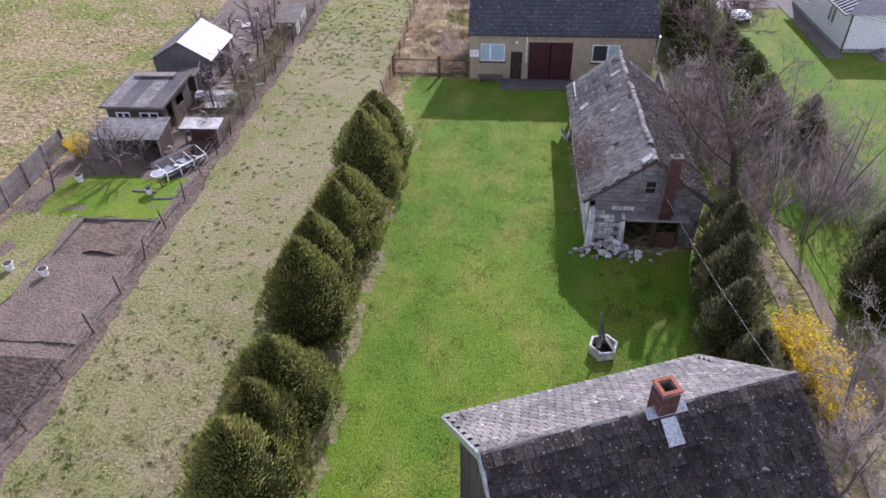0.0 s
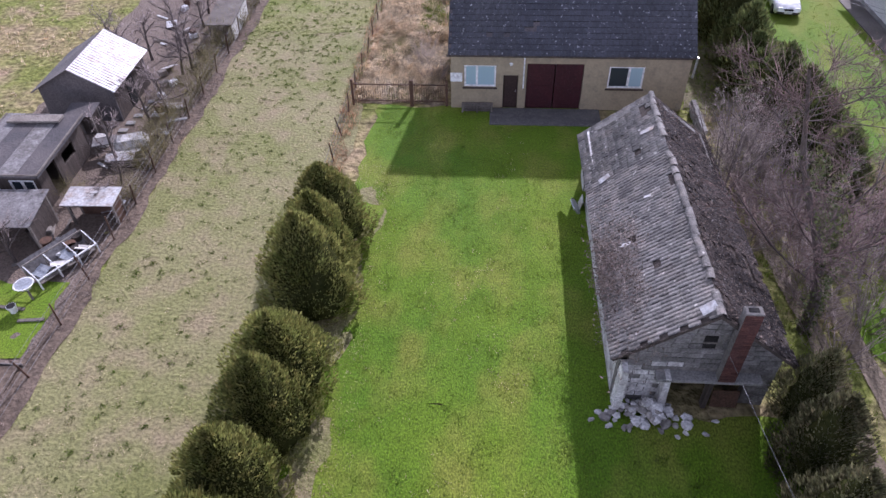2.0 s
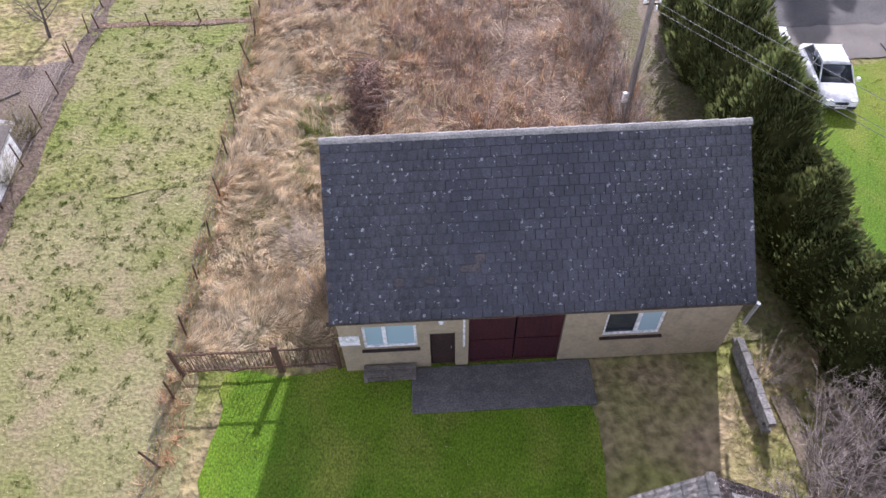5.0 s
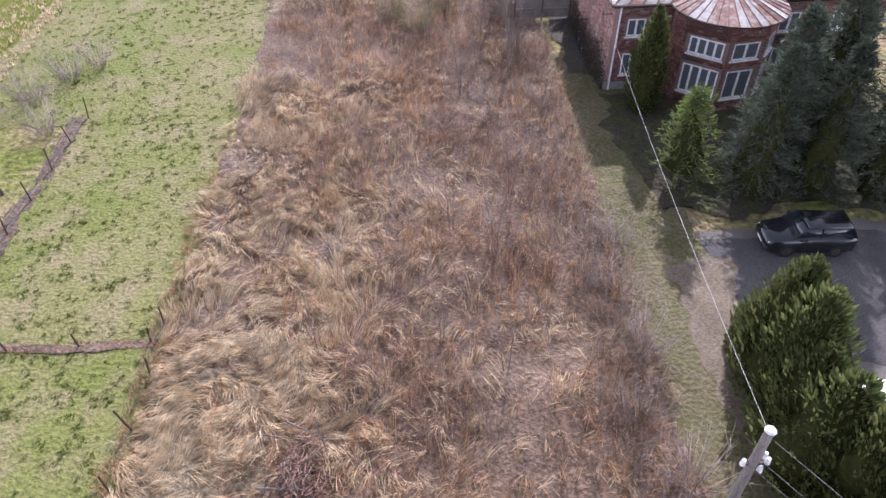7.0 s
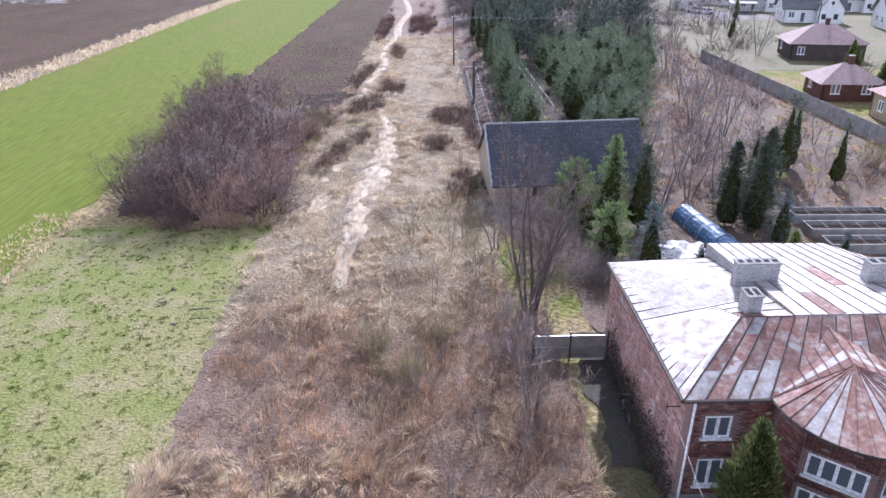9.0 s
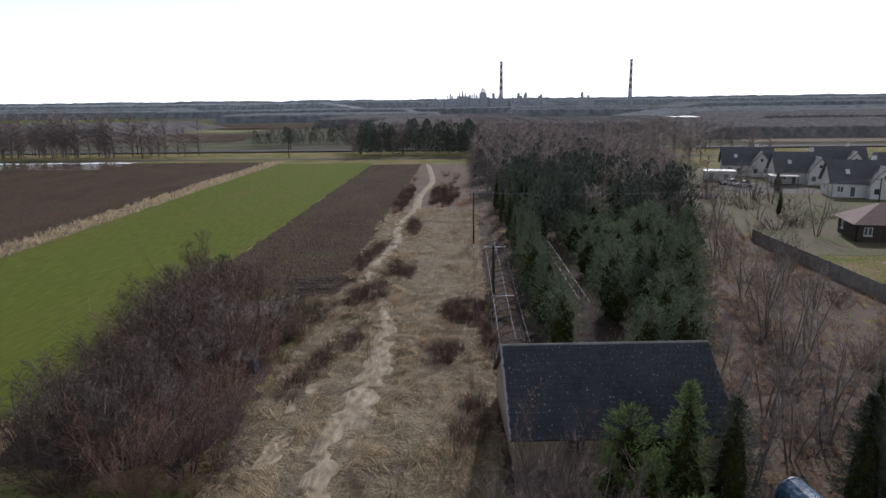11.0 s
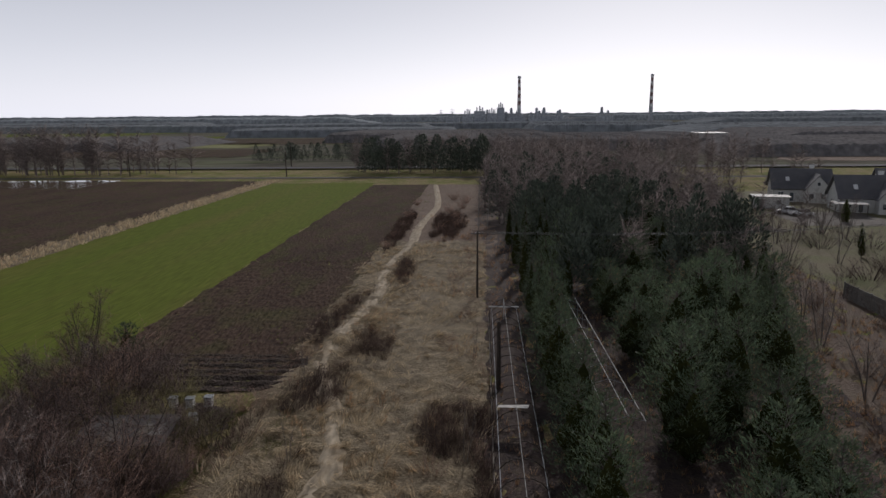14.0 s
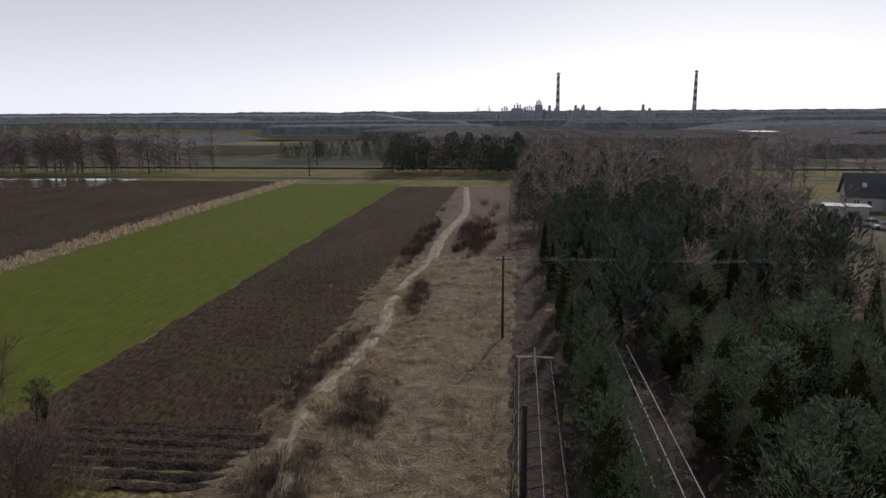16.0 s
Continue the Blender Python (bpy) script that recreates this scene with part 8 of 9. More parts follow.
put([spruce("slender dark spruce in the plantation", 8.5, 1.9, 18, k, "spruce", 9, 9) for k in (25, 26)], [q for k, q in enumerate(spots) if q[1] >= 172 and not k % 2], "pine plantation")
put([spruce("slender dark spruce at the plantation's edge", 8.0, 1.6, 18, 24, "spruce", 9, 8)], [(12.6, 178, 1.0), (13.2, 186, 1.1), (12.4, 193, 0.9), (14, 200, 1.1), (12.0, 207, 0.9), (16, 212, 1.0), (12.8, 170.5, 0.8), (34.5, 122, 0.9), (36.2, 124, 0.8), (38, 119.6, 0.7), (61, 200, 0.5), (64, 206, 0.5), (30, 118, 0.7)])


# ---- bare trees ----
def bare(name, label, h, sp, seed, bark, twig, **kw):
    tr, lb, tw = bare_tree(h, sp, seed, **kw)
    ob = thing(name, label, "tree")
    for p in tr:
        part("trunk" if len(tr) == 1 else "stem", soup("stem", [(*p, 0)], [M[bark]]), None, ob)
    part("crown", soup("crown", [(*p, 0) for p in lb] + [(*p, 1) for p in tw], [M[bark], M[twig]]), None, ob)
    return ob


ivy = bare("bare_tree", "tall leafless ivy-dark tree beside the barn", 12.5, 5.0, 41, "bark", "twig_purple", limbs=26, forks=12, twigs=9, trunk=0.22, split=0.14, fine=0.014, rise=0.12, thick=0.24, lean=(-0.03, 0.06), angle=58, wander=0.13)
ivy.matrix_basis = pose(11.7, 30.2, 0) @ Matrix.Diagonal((1.0, 1.0, 0.88, 1.0))
stem_pts = np.array([v.co for c in ivy.children if c.name.startswith("trunk") for v in c.data.vertices])
n = 2600
p = stem_pts[RNG.integers(0, len(stem_pts) - 8, n)]
p = p + (stem_pts[np.minimum(RNG.integers(0, 2, n) * 7, 7)] - stem_pts[0]) * RNG.random((n, 1)) + RNG.normal(0, 0.1, (n, 3)) + np.column_stack([np.zeros(n), np.zeros(n), RNG.uniform(0, 1.7, n)])
p = p[p[:, 2] < 8.5]
tagged(part("ivy", soup("ivy", [(*sprays(p, RNG.normal(0, 1, p.shape) + np.array([0, 0, -0.4]), RNG.uniform(0.08, 0.2, len(p)), RNG.uniform(0.05, 0.12, len(p))), 0)], [M["dark_thuja"]]), None, ivy, "dull ivy leaves round the trunk"), kind="stuff")
put([bare("bare_tree", "pale bushy leafless tree behind the ruined barn", 4.6, 2.2, 38, "pale_bark", "twig_grey", stems=7, limbs=9, forks=6, twigs=5, trunk=0.06, split=0.2, fine=0.009, rise=0.3, part_=0.55)], [(10.7, 38.8, 1.0), (12.0, 41.3, 0.85)])
put([bare("bare_tree", "spreading leafless grey tree beside the old house", 6.6, 3.9, 36, "pale_bark", "twig_grey", stems=3, limbs=12, forks=7, twigs=5, trunk=0.1, split=0.18, fine=0.009, rise=0.15, part_=0.35, angle=62)], [(9.9, 12.6, 0.95), (12.2, 15.6, 0.9)])
put([bare("fruit_tree", "leafless grey fruit tree in the garden", 2.5, 2.1, s, "bark", "twig_haze", limbs=9, forks=6, twigs=4, trunk=0.1, split=0.28, fine=0.016, rise=0.2, thick=0.5) for s in (42, 43)], [(-23.3, 33.0, 0.9), (-21.6, 31.6, 1.0), (-19.0, 39.5, 1.0), (-18.3, 44.5, 1.0), (-20.2, 57.5, 1.0), (-18.6, 49.5, 1.1), (-24.6, 29.6, 0.7), (-20.4, 52.5, 1.1), (-19, 66.5, 1.0), (-19.6, 72.0, 1.0), (-18.3, 77.2, 1.0), (-21, 61.5, 1.2), (-24.9, 25.0, 0.6), (-22.7, 49.3, 1.0), (-22.0, 32.2, 0.9), (-20.6, 32.4, 0.85), (-23.2, 31.4, 0.8), (-18.9, 43.4, 1.0), (-19.0, 48.9, 1.0), (-17.9, 35.9, 0.6), (-18.2, 38.0, 0.6), (-21.6, 50.6, 1.0), (-24.2, 51.2, 1.0), (-19.8, 55.2, 0.9)], "garden fruit trees")
alder = [bare("bare_tree", "leafless multi-stemmed tree with grey-brown twigs", 6.6, 2.4, s, "pale_bark", "twig_haze", stems=3, limbs=8, forks=5, twigs=4, trunk=0.075, split=0.2, fine=0.013, rise=0.45, part_=0.2) for s in (44, 45, 40)]
put([bare("bare_tree", "broad leafless tree with many stems beside the gate", 8.6, 3.0, 39, "bark", "twig_purple", stems=6, limbs=12, forks=6, twigs=5, trunk=0.09, split=0.15, fine=0.012, rise=0.5, part_=0.3, angle=50)], [(9.4, 99.4, 1.25)])
put(alder, [(8.3, 90.2, 1.0), (9.3, 104.5, 0.9), (8.1, 107.8, 0.8), (10.8, 103.5, 0.8), (21.3, 113.8, 1.05), (11.6, 108.6, 0.8), (13.2, 36.0, 0.75), (15.0, 33.2, 0.8), (12.6, 39.6, 0.7), (16.4, 36.4, 0.8), (17.6, 31.5, 0.8), (14.6, 27.5, 0.6), (22, 119, 0.9), (25.5, 122, 1.0), (28.5, 126, 1.0), (31, 131, 1.1), (24.2, 127, 0.9), (33, 140, 1.1), (35, 150, 1.0), (37.5, 162, 1.0), (34.6, 171, 1.1), (39, 176, 0.9), (36, 187, 1.0), (41, 192, 1.0), (38, 202, 1.0), (44, 186, 0.8), (40, 145, 0.8), (42, 131, 0.7), (44.6, 160, 0.8), (45, 206, 1.0), (41, 214, 1.1), (27.5, 118.5, 1.0), (24.4, 116.4, 0.9), (30.4, 123.5, 1.0), (34.2, 134.4, 1.0), (37.2, 140.5, 0.9), (31.6, 136.6, 1.0), (36.4, 146.6, 0.9), (40.8, 153.2, 0.9), (38.6, 168.4, 1.0)] + [(g.uniform(46, 66), g.uniform(180, 292), g.uniform(0.8, 1.2)) for _ in range(12)])
sap = [bare("sapling", "slender leafless sapling among the dead stems", 3.9, 0.9, s, "pale_bark", "twig_grey", stems=2, limbs=7, forks=3, twigs=2, trunk=0.028, split=0.2, fine=0.01, rise=0.7, part_=0.12, angle=40, foot=0.08) for s in (46, 47)]
put(sap, [(2.6, 66.5, 0.8), (4.9, 65.0, 0.8), (-1.9, 66.3, 0.8), (5.2, 71.5, 0.9), (3.4, 72.9, 1.0), (6.3, 75.5, 0.9), (4.6, 84.5, 1.1), (5.9, 88.0, 1.0), (7.6, 86.5, 1.1), (8.6, 80.5, 1.0), (3.0, 91.0, 1.1), (9.2, 62.5, 0.8), (9.0, 58.9, 0.9), (8.3, 60.4, 0.8), (-1.4, 62.0, 0.7), (6.2, 98.5, 1.0), (7.4, 111.5, 1.0), (5.6, 116, 0.9), (-1.6, 131, 0.9), (6.6, 103.2, 1.0), (8.6, 97.0, 1.2), (-5.8, 152, 0.9), (4.3, 131.4, 0.8), (6.9, 140, 1.0), (7.2, 158, 0.8), (-3.5, 139.5, 0.9), (6.5, 126, 0.8), (3.9, 100.4, 0.9), (5.0, 106.5, 1.0), (7.0, 93.6, 1.1), (4.4, 94.2, 1.0), (2.4, 109.0, 0.8), (6.0, 109.8, 0.9)], "saplings")
put([bare("bare_tree", "olive-twigged leafless tree beyond the thicket", 6.2, 2.4, 37, "bark", "twig_olive", stems=5, limbs=10, forks=6, twigs=5, trunk=0.07, split=0.2, fine=0.015, rise=0.35, part_=0.4)], [(-24.6, 155.0, 1.0), (-22.8, 151.5, 0.8)])
put([pine("small dark pine between the fields", 3.4, 1.5, 26, 30, 60)], [(-22.0, 156.4, 1.0)])
birch = [bare("birch", "leafless birch with a pale trunk", 11.0, 2.3, s, "birch_bark", "twig_purple", limbs=18, forks=4, twigs=3, trunk=0.11, split=0.22, fine=0.016, rise=0.45, angle=42) for s in (48, 49)]
g = random.Random(52)
spots = [(7.2, 218.5, 0.9), (30.2, 118.6, 0.8), (33.5, 114.6, 0.7), (8.8, 226, 0.8)]
while len(spots) < 62:
    y = g.uniform(222, 322)
    spots.append((g.uniform(7 if y > 230 else 11, 58 - 0.02 * (y - 222)), y, g.uniform(0.7, 1.1)))
put(birch, spots, "birch wood")

# ---- shrubs ----
def bush(label, h, sp, stems, seed, twig, fine=0.011, forks=4, name="shrub", wild=0.45):
    return plant(name, label, "shrub", [(*shrub(h, sp, stems, seed, fine, forks, wild), 0)], [M[twig]], None, "crown")


purple = [bare("thicket_tree", "dense grey-purple leafless thicket tree with many stems", 4.6, 2.3, k, "bark", t, stems=6, limbs=8, forks=5, twigs=5, trunk=0.05, split=0.15, fine=0.013, rise=0.2, part_=0.5, angle=52, foot=0.4) for k, t in ((61, "twig_purple"), (62, "twig_purple"), (60, "twig_haze"))]
g = random.Random(53)
spots = []
tries = 0
while len(spots) < 38 and tries < 20000:
    tries += 1
    x, y = g.uniform(-21.6, -7.6), g.uniform(113.0, 153)
    if -18.5 < x and 135.5 < y < 145 or 112.5 + max(0, -16 - x) * 0.9 > y or x > -8.6 - 0.12 * (y - 113) or (y > 143 and x > -16.5) or (y > 150 and x > -19):
        continue
    if all((x - a) ** 2 + (y - b) ** 2 > 6.5 for a, b, *_ in spots):
        dome = 1.3 - ((x + 14.4) / 9) ** 2 * 0.5 - ((y - 130) / 26) ** 2 * 0.3
        spots.append((x, y, max(0.5, g.uniform(0.95, 1.3) * dome)))
spots += [(-23.5, 139, 1.0), (-22.0, 142, 1.0), (-20.2, 138.4, 0.9), (-23.2, 144.5, 1.0), (-20.4, 145, 0.8), (-9.4, 136.5, 0.6), (-8.8, 141.2, 0.6), (-9.6, 144.6, 0.6), (-17.2, 136.8, 0.8), (-14.6, 136.6, 0.5), (-10.6, 136.9, 0.5), (-18.8, 141.6, 0.7), (-14.0, 142.6, 0.5)]
spots += [(-15.2, 137.2, 0.7), (-13.4, 136.8, 0.75), (-11.2, 137.4, 0.65), (-16.0, 142.4, 0.7), (-12.4, 143.0, 0.55), (-10.2, 142.2, 0.6)]
spots += [(-16.6, 136.2, 0.75), (-12.6, 136.0, 0.6), (-9.2, 138.4, 0.5), (-23.0, 148.5, 1.15)]
put(purple, [q for k, q in enumerate(spots) if k % 2 == 0], "bramble thicket")
fuzz = [bush("dense purple-grey leafless thicket shrub", 4.0, 3.2, 120, k, t, 0.014, 6, wild=0.9) for k, t in ((61, "twig_purple"), (66, "twig_purple"), (60, "twig_red"))]
put(fuzz, [q for k, q in enumerate(spots) if k % 2] + [(x + 1.3, y + 0.8, k * 0.85) for x, y, k in spots[0:38:2]], "bramble thicket")
red = [bush("rust-red leafless scrub clump", 2.0, 1.7, 95, s, "twig_red", 0.012, 3) for s in (63, 64)]
put(red, [(-7.1, 206, 0.8), (-6.8, 216, 0.8), (-6.5, 226, 0.8), (-6.9, 238, 0.9), (3.4, 226, 0.9), (0.4, 222, 0.8), (2.6, 236, 1.0), (-7.2, 258, 1.0), (16.8, 38.6, 1.2), (18.2, 35, 1.2), (19.2, 40, 1.0), (1.0, 246, 1.1), (3.5, 252, 1.1), (1.0, 268, 1.2), (4, 262, 1.2)] + [(-16.6 + 1.15 * k, 112.6 + 0.5 * math.sin(k * 2.2), 0.6) for k in range(8)] + [(-18.6, 143.5, 1.0), (-8.8, 146.5, 0.9), (-20.5, 140.5, 1.1)], "red scrub")
grey = [bush("pale grey leafless shrub", 2.1, 1.5, 56, s, "twig_grey", 0.012, 4) for s in (65, 66)]
put(grey, [(9.5, 57.4, 1.0), (10.2, 60.2, 1.1), (9.3, 63.0, 0.9), (10.1, 65.6, 1.1), (9.6, 68.6, 1.0), (10.3, 71.8, 0.9), (-6.7, 77.6, 0.9), (-4.5, 51.2, 0.8), (-3.6, 48.5, 0.9), (11.0, 37.5, 1.5), (11.4, 39.8, 1.5), (12.2, 41.8, 1.3), (11.2, 44.6, 0.7), (10.9, 35.0, 1.3), (-1.7, 108.3, 0.8), (-2.9, 112.5, 0.7), (0.4, 113.5, 0.7), (1.5, 104.5, 0.9), (-17.8, 90.2, 1.0), (-19.0, 88.6, 1.2), (-20.4, 86.3, 1.2), (-18.2, 82.6, 1.1), (12.8, 33.2, 1.3), (14.3, 30.7, 1.4), (16.2, 29.8, 1.4), (13.6, 37.6, 1.5), (15.1, 40.0, 1.1), (18.5, 26.5, 1.4), (17.0, 15.5, 1.9), (16.2, 13.0, 1.9), (15.2, 17.4, 1.5), (29, 117, 1.2), (32.5, 121, 1.3), (37, 131, 1.4), (39.5, 121, 1.5), (42.4, 117, 1.3), (34, 159, 1.4), (37.4, 155, 1.4), (40, 167, 1.2), (43, 175, 1.4), (36.6, 179, 1.4), (27, 120, 1.2), (21.5, 122.5, 1.2), (45, 197, 1.5), (47, 210, 1.5), (14.0, 102.5, 1.1), (12.4, 104.2, 1.1), (11.2, 113, 1.2)], "grey shrubs")
olive = [bush("yellow-olive leafless willow shrub", 2.4, 1.7, 130, s, "twig_olive", 0.011, 4) for s in (67,)]
put(olive, [(-14.4, 142.8, 1.0), (-12.7, 143.0, 0.9), (-16.2, 143.2, 1.0), (-15.4, 136.9, 1.05), (-13.6, 136.6, 0.9), (-17.6, 139.6, 1.0), (2.2, 93.0, 1.0), (0.6, 95.4, 0.9), (4.0, 96.5, 0.9), (-17.6, 46.6, 0.8), (-17.8, 42.6, 0.8), (-17.5, 39.4, 0.7), (-17.9, 50.4, 0.7), (-17.4, 37.0, 0.6), (-17.5, 40.8, 0.75), (-17.6, 44.4, 0.8), (-17.5, 48.4, 0.8), (-17.6, 52.6, 0.8), (-17.4, 55.4, 0.7), (-20.0, 36.8, 0.5), (-17.5, 58.5, 0.8), (-13.6, 147.5, 1.2), (-15.2, 136.4, 1.1), (-12.6, 137.2, 1.0), (-10.2, 138.2, 0.9), (-13.6, 142.2, 1.3), (-11.2, 142.0, 1.2), (-16.6, 142.6, 1.3), (-17.4, 145.6, 1.3), (-13.0, 139.0, 0.9), (-9.6, 141.2, 1.0), (-22.4, 147.0, 1.5), (43.5, 124, 1.2), (40.6, 112.5, 1.0)], "willow shrubs")
def scatter(name, label, kinds, spots, mat):
    """Shrubs past counting, joined into one object."""
    pieces = []
    for i, (x, y, s) in enumerate(spots):
        v, t = kinds[i % len(kinds)]
        a = RNG.uniform(0, math.tau)
        r = np.array([[math.cos(a), -math.sin(a), 0], [math.sin(a), math.cos(a), 0], [0, 0, 1]]) * s
        pieces.append((v @ r.T + np.array([x, y, 0]), t, 0))
    tagged(new(name, soup(name, pieces, [M[mat]])), label, "scrub", kind="stuff")


low = [shrub(1.7, 1.9, 32, s, 0.012, 4) for s in (81, 82, 83)]
g = random.Random(91)
scatter("scrub", "brown leafless scrub on the cleared ground", low, [(g.uniform(22 if y > 128 else 24, 47.5), y, g.uniform(0.9, 2.0)) for y in [117 + k * 1.25 for k in range(91)]], "twig_purple")
scatter("scrub", "brown leafless undergrowth before the slate barn", low, [(g.uniform(8.4, 14.5), g.uniform(102, 114.4), g.uniform(0.8, 1.3)) for _ in range(44)], "twig_haze")
scatter("scrub", "dense grey-purple leafless scrub beside the tall tree", low, [(g.uniform(12.2, 19.5), g.uniform(28.5, 38.5), g.uniform(0.9, 1.5)) for _ in range(54)], "twig_haze")
scatter("scrub", "dull leafless scrub before the row of houses", low, [(g.uniform(44, 72), g.uniform(165, 290), g.uniform(1.4, 2.8)) for _ in range(70)], "twig_purple")
scatter("scrub", "olive-brown scrub on the straw before the track", low, [(g.uniform(1.2, 8.2), g.uniform(97, 118), g.uniform(0.5, 1.1)) for _ in range(26)], "twig_olive")
scatter("scrub", "low red-brown scrub along the sandy track", low, [((g.uniform(4.2, 8.8) if k % 2 else g.uniform(-9.4, -6.6)), y, g.uniform(0.45, 0.95)) for k, y in enumerate([112 + q * 0.85 for q in range(130)]) if k % 2 or 126 < y < 158], "twig_red")
scatter("scrub", "grey bramble hedge along the overgrown plot", low, [(g.uniform(7.6, 10.6), y, g.uniform(0.5, 1.0)) for y in [57 + k * 0.7 for k in range(62)]], "twig_grey")
for tint, count, seed in (("twig_red", 80, 5), ("twig_haze", 60, 6), ("twig_purple", 16, 7)):
    g = random.Random(seed)
    ys = [62 + 42 * (k + g.random()) / count for k in range(count)]
    scatter("scrub", {"twig_red": "rust-brown scrub clumps on the overgrown plot", "twig_haze": "grey scrub clumps on the overgrown plot", "twig_purple": "dark purple scrub clumps on the overgrown plot"}[tint], low, [(g.uniform(-6.0 + 0.07 * (75 - min(y, 85)), 9), y, g.uniform(0.35, 0.8)) for y in ys], tint)
h, n = 2.6, 2600
stem = shrub(h, 1.7, 90, 71, 0.012, 3)
ang, rr, zz = RNG.random(n) * math.tau, np.sqrt(RNG.random(n)), RNG.random(n)
pp = np.column_stack([np.cos(ang) * rr * (0.5 + 1.2 * zz), np.sin(ang) * rr * (0.5 + 1.2 * zz), 0.25 + zz * 2.3])
fl = sprays(pp, RNG.normal(0, 1, (n, 3)) + np.array([0, 0, 0.4]), RNG.uniform(0.1, 0.24, n), RNG.uniform(0.06, 0.12, n))
put([plant("forsythia", "forsythia shrub in full yellow bloom", "shrub", [(*stem, 0), (*fl, 1)], [M["twig_olive"], M["forsythia"]], None, "blossom")], [(11.6, 19.8, 0.68), (11.8, 18.2, 0.72), (12.1, 16.6, 0.6), (-24.9, 33.2, 0.5)])
# brush heap
n = 2600
a, r = RNG.random(n) * math.tau, np.sqrt(RNG.random(n))
p = np.column_stack([-2.1 + np.cos(a) * r * 0.85, 60.1 + np.sin(a) * r * 2.9, (1 - r ** 2) * 1.4 * RNG.random(n) + 0.05])
q = p + unit(RNG.normal(0, 1, (n, 3)) * np.array([1, 1, 0.3]) + np.array([0, 0, -0.15])) * RNG.uniform(0.3, 0.9, (n, 1))
q[:, 2] = np.maximum(q[:, 2], 0.03)
ob = thing("brush_heap", "heap of cut grey-brown branches in dry grass", "brush heap")
g = random.Random(88)
for k in range(34):
    x, y, a = -2.1 + g.gauss(0, 0.3), 60.1 + g.gauss(0, 1.3), g.uniform(0, math.tau)
    l, z = g.uniform(0.5, 0.9), g.uniform(0.35, 1.2)
    part("bough", rod((x - l * math.cos(a), y - l * math.sin(a), max(0.05, z - 0.35)), (x + l * math.cos(a), y + l * math.sin(a), z + g.uniform(-0.3, 0.25)), 0.04, 0.014, 5), M["pale_bark"], ob)
part("brushwood", soup("brushwood", [(*spikes(p, q, RNG.uniform(0.01, 0.028, n)), 0)], [M["twig_red"]]), None, ob)


# ---- grasses and dead stems that nobody could count ----
def stuff(name, label, category, pieces, mats):
    return tagged(new(name, soup(name, pieces, mats)), label, category, kind="stuff")


def straws(p, d, length, width):
    """Short grass blades: one triangle each."""
    d = unit(d)
    side = unit(np.cross(d, np.array([[0.13, 0.21, 1.0]])) + 1e-6)
    w = (width / 2)[:, None]
    v = np.stack([p - side * w, p + side * w, p + d * length[:, None]], 1).reshape(-1, 3)
    return v, np.arange(len(v)).reshape(-1, 3)


def tufts(n, x0, x1, y0, y1, per, h, w, droop, spread=0.5, density=None, hill=None, flow=0.0, clump=0.07):
    """n tufts in a rectangle, per blades each; flow: how far they lie over in a shared, slowly turning direction."""
    x, y = RNG.uniform(x0, x1, n), RNG.uniform(y0, y1, n)
    if density is not None:
        keep = density(x, y) > RNG.random(n)
        x, y = x[keep], y[keep]
    n = len(x)
    k = n * per
    size = np.repeat(RNG.uniform(0.6, 1.35, n), per)
    px, py = np.repeat(x, per) + RNG.normal(0, clump, k), np.repeat(y, per) + RNG.normal(0, clump, k)
    z = np.repeat(np.array([hill(a, b) for a, b in zip(x, y)]) if hill else np.zeros(n), per) - 0.01
    tilt = np.repeat(RNG.normal(0, 0.45, (n, 2)), per, 0)
    if flow:
        turn = np.repeat(np.array([6.5 * noise.noise((a * 0.33, b * 0.3, 4.0)) for a, b in zip(x, y)]), per)
        tilt = tilt * 0.5 + flow * np.column_stack([np.cos(turn), np.sin(turn)])
    d = np.column_stack([RNG.normal(0, spread, k) + tilt[:, 0], RNG.normal(0, spread, k) + tilt[:, 1], np.ones(k)])
    p, ln, wd = np.column_stack([px, py, z]), h * size * RNG.uniform(0.7, 1.3, k), w * RNG.uniform(0.7, 1.3, k)
    return blades(p, d, ln, wd, droop * RNG.uniform(0.3, 1.5, k)) if droop else straws(p, d, ln, wd)


def patchy(scale, lo, hi, seed, base=0.0):
    def f(x, y):
        return np.array([min(1, max(base, (noise.noise((a * scale, b * scale, seed)) - lo) / (hi - lo))) for a, b in zip(x, y)])
    return f


def off_track(x, y):
    return np.array([min(1.0, max(0.3 if b < 155 else 0.15, (abs(a - track_x(b)) - 0.1 * track_w(b)) / (0.2 + 1.1 * track_w(b)))) for a, b in zip(x, y)])


def times(*fs):
    def f(x, y):
        r = np.ones(len(x))
        for q in fs:
            r = r * q(x, y)
        return r
    return f


stuff("dry_grass", "combed mats of pale straw on the overgrown plot", "grass", [(*tufts(11500, -8.2, 4.0, 53.4, 88, 8, 0.75, 0.021, 0.7, 0.24, times(patchy(0.45, -0.5, 0.1, 21, 0.15), lambda x, y: np.clip(1.25 - (x + 8 - (y - 53) * 0.03) / 8, 0.1, 1)), mound, 1.5), 0)], [M["straw"]])
stuff("dry_grass", "pale straw tussocks beside the garage", "grass", [(*tufts(2800, -8.0, -2.9, 46.2, 56, 8, 0.5, 0.015, 0.7, 0.35, patchy(0.4, -0.6, 0.1, 22, 0.1), mound, 1.2), 0)], [M["straw"]])
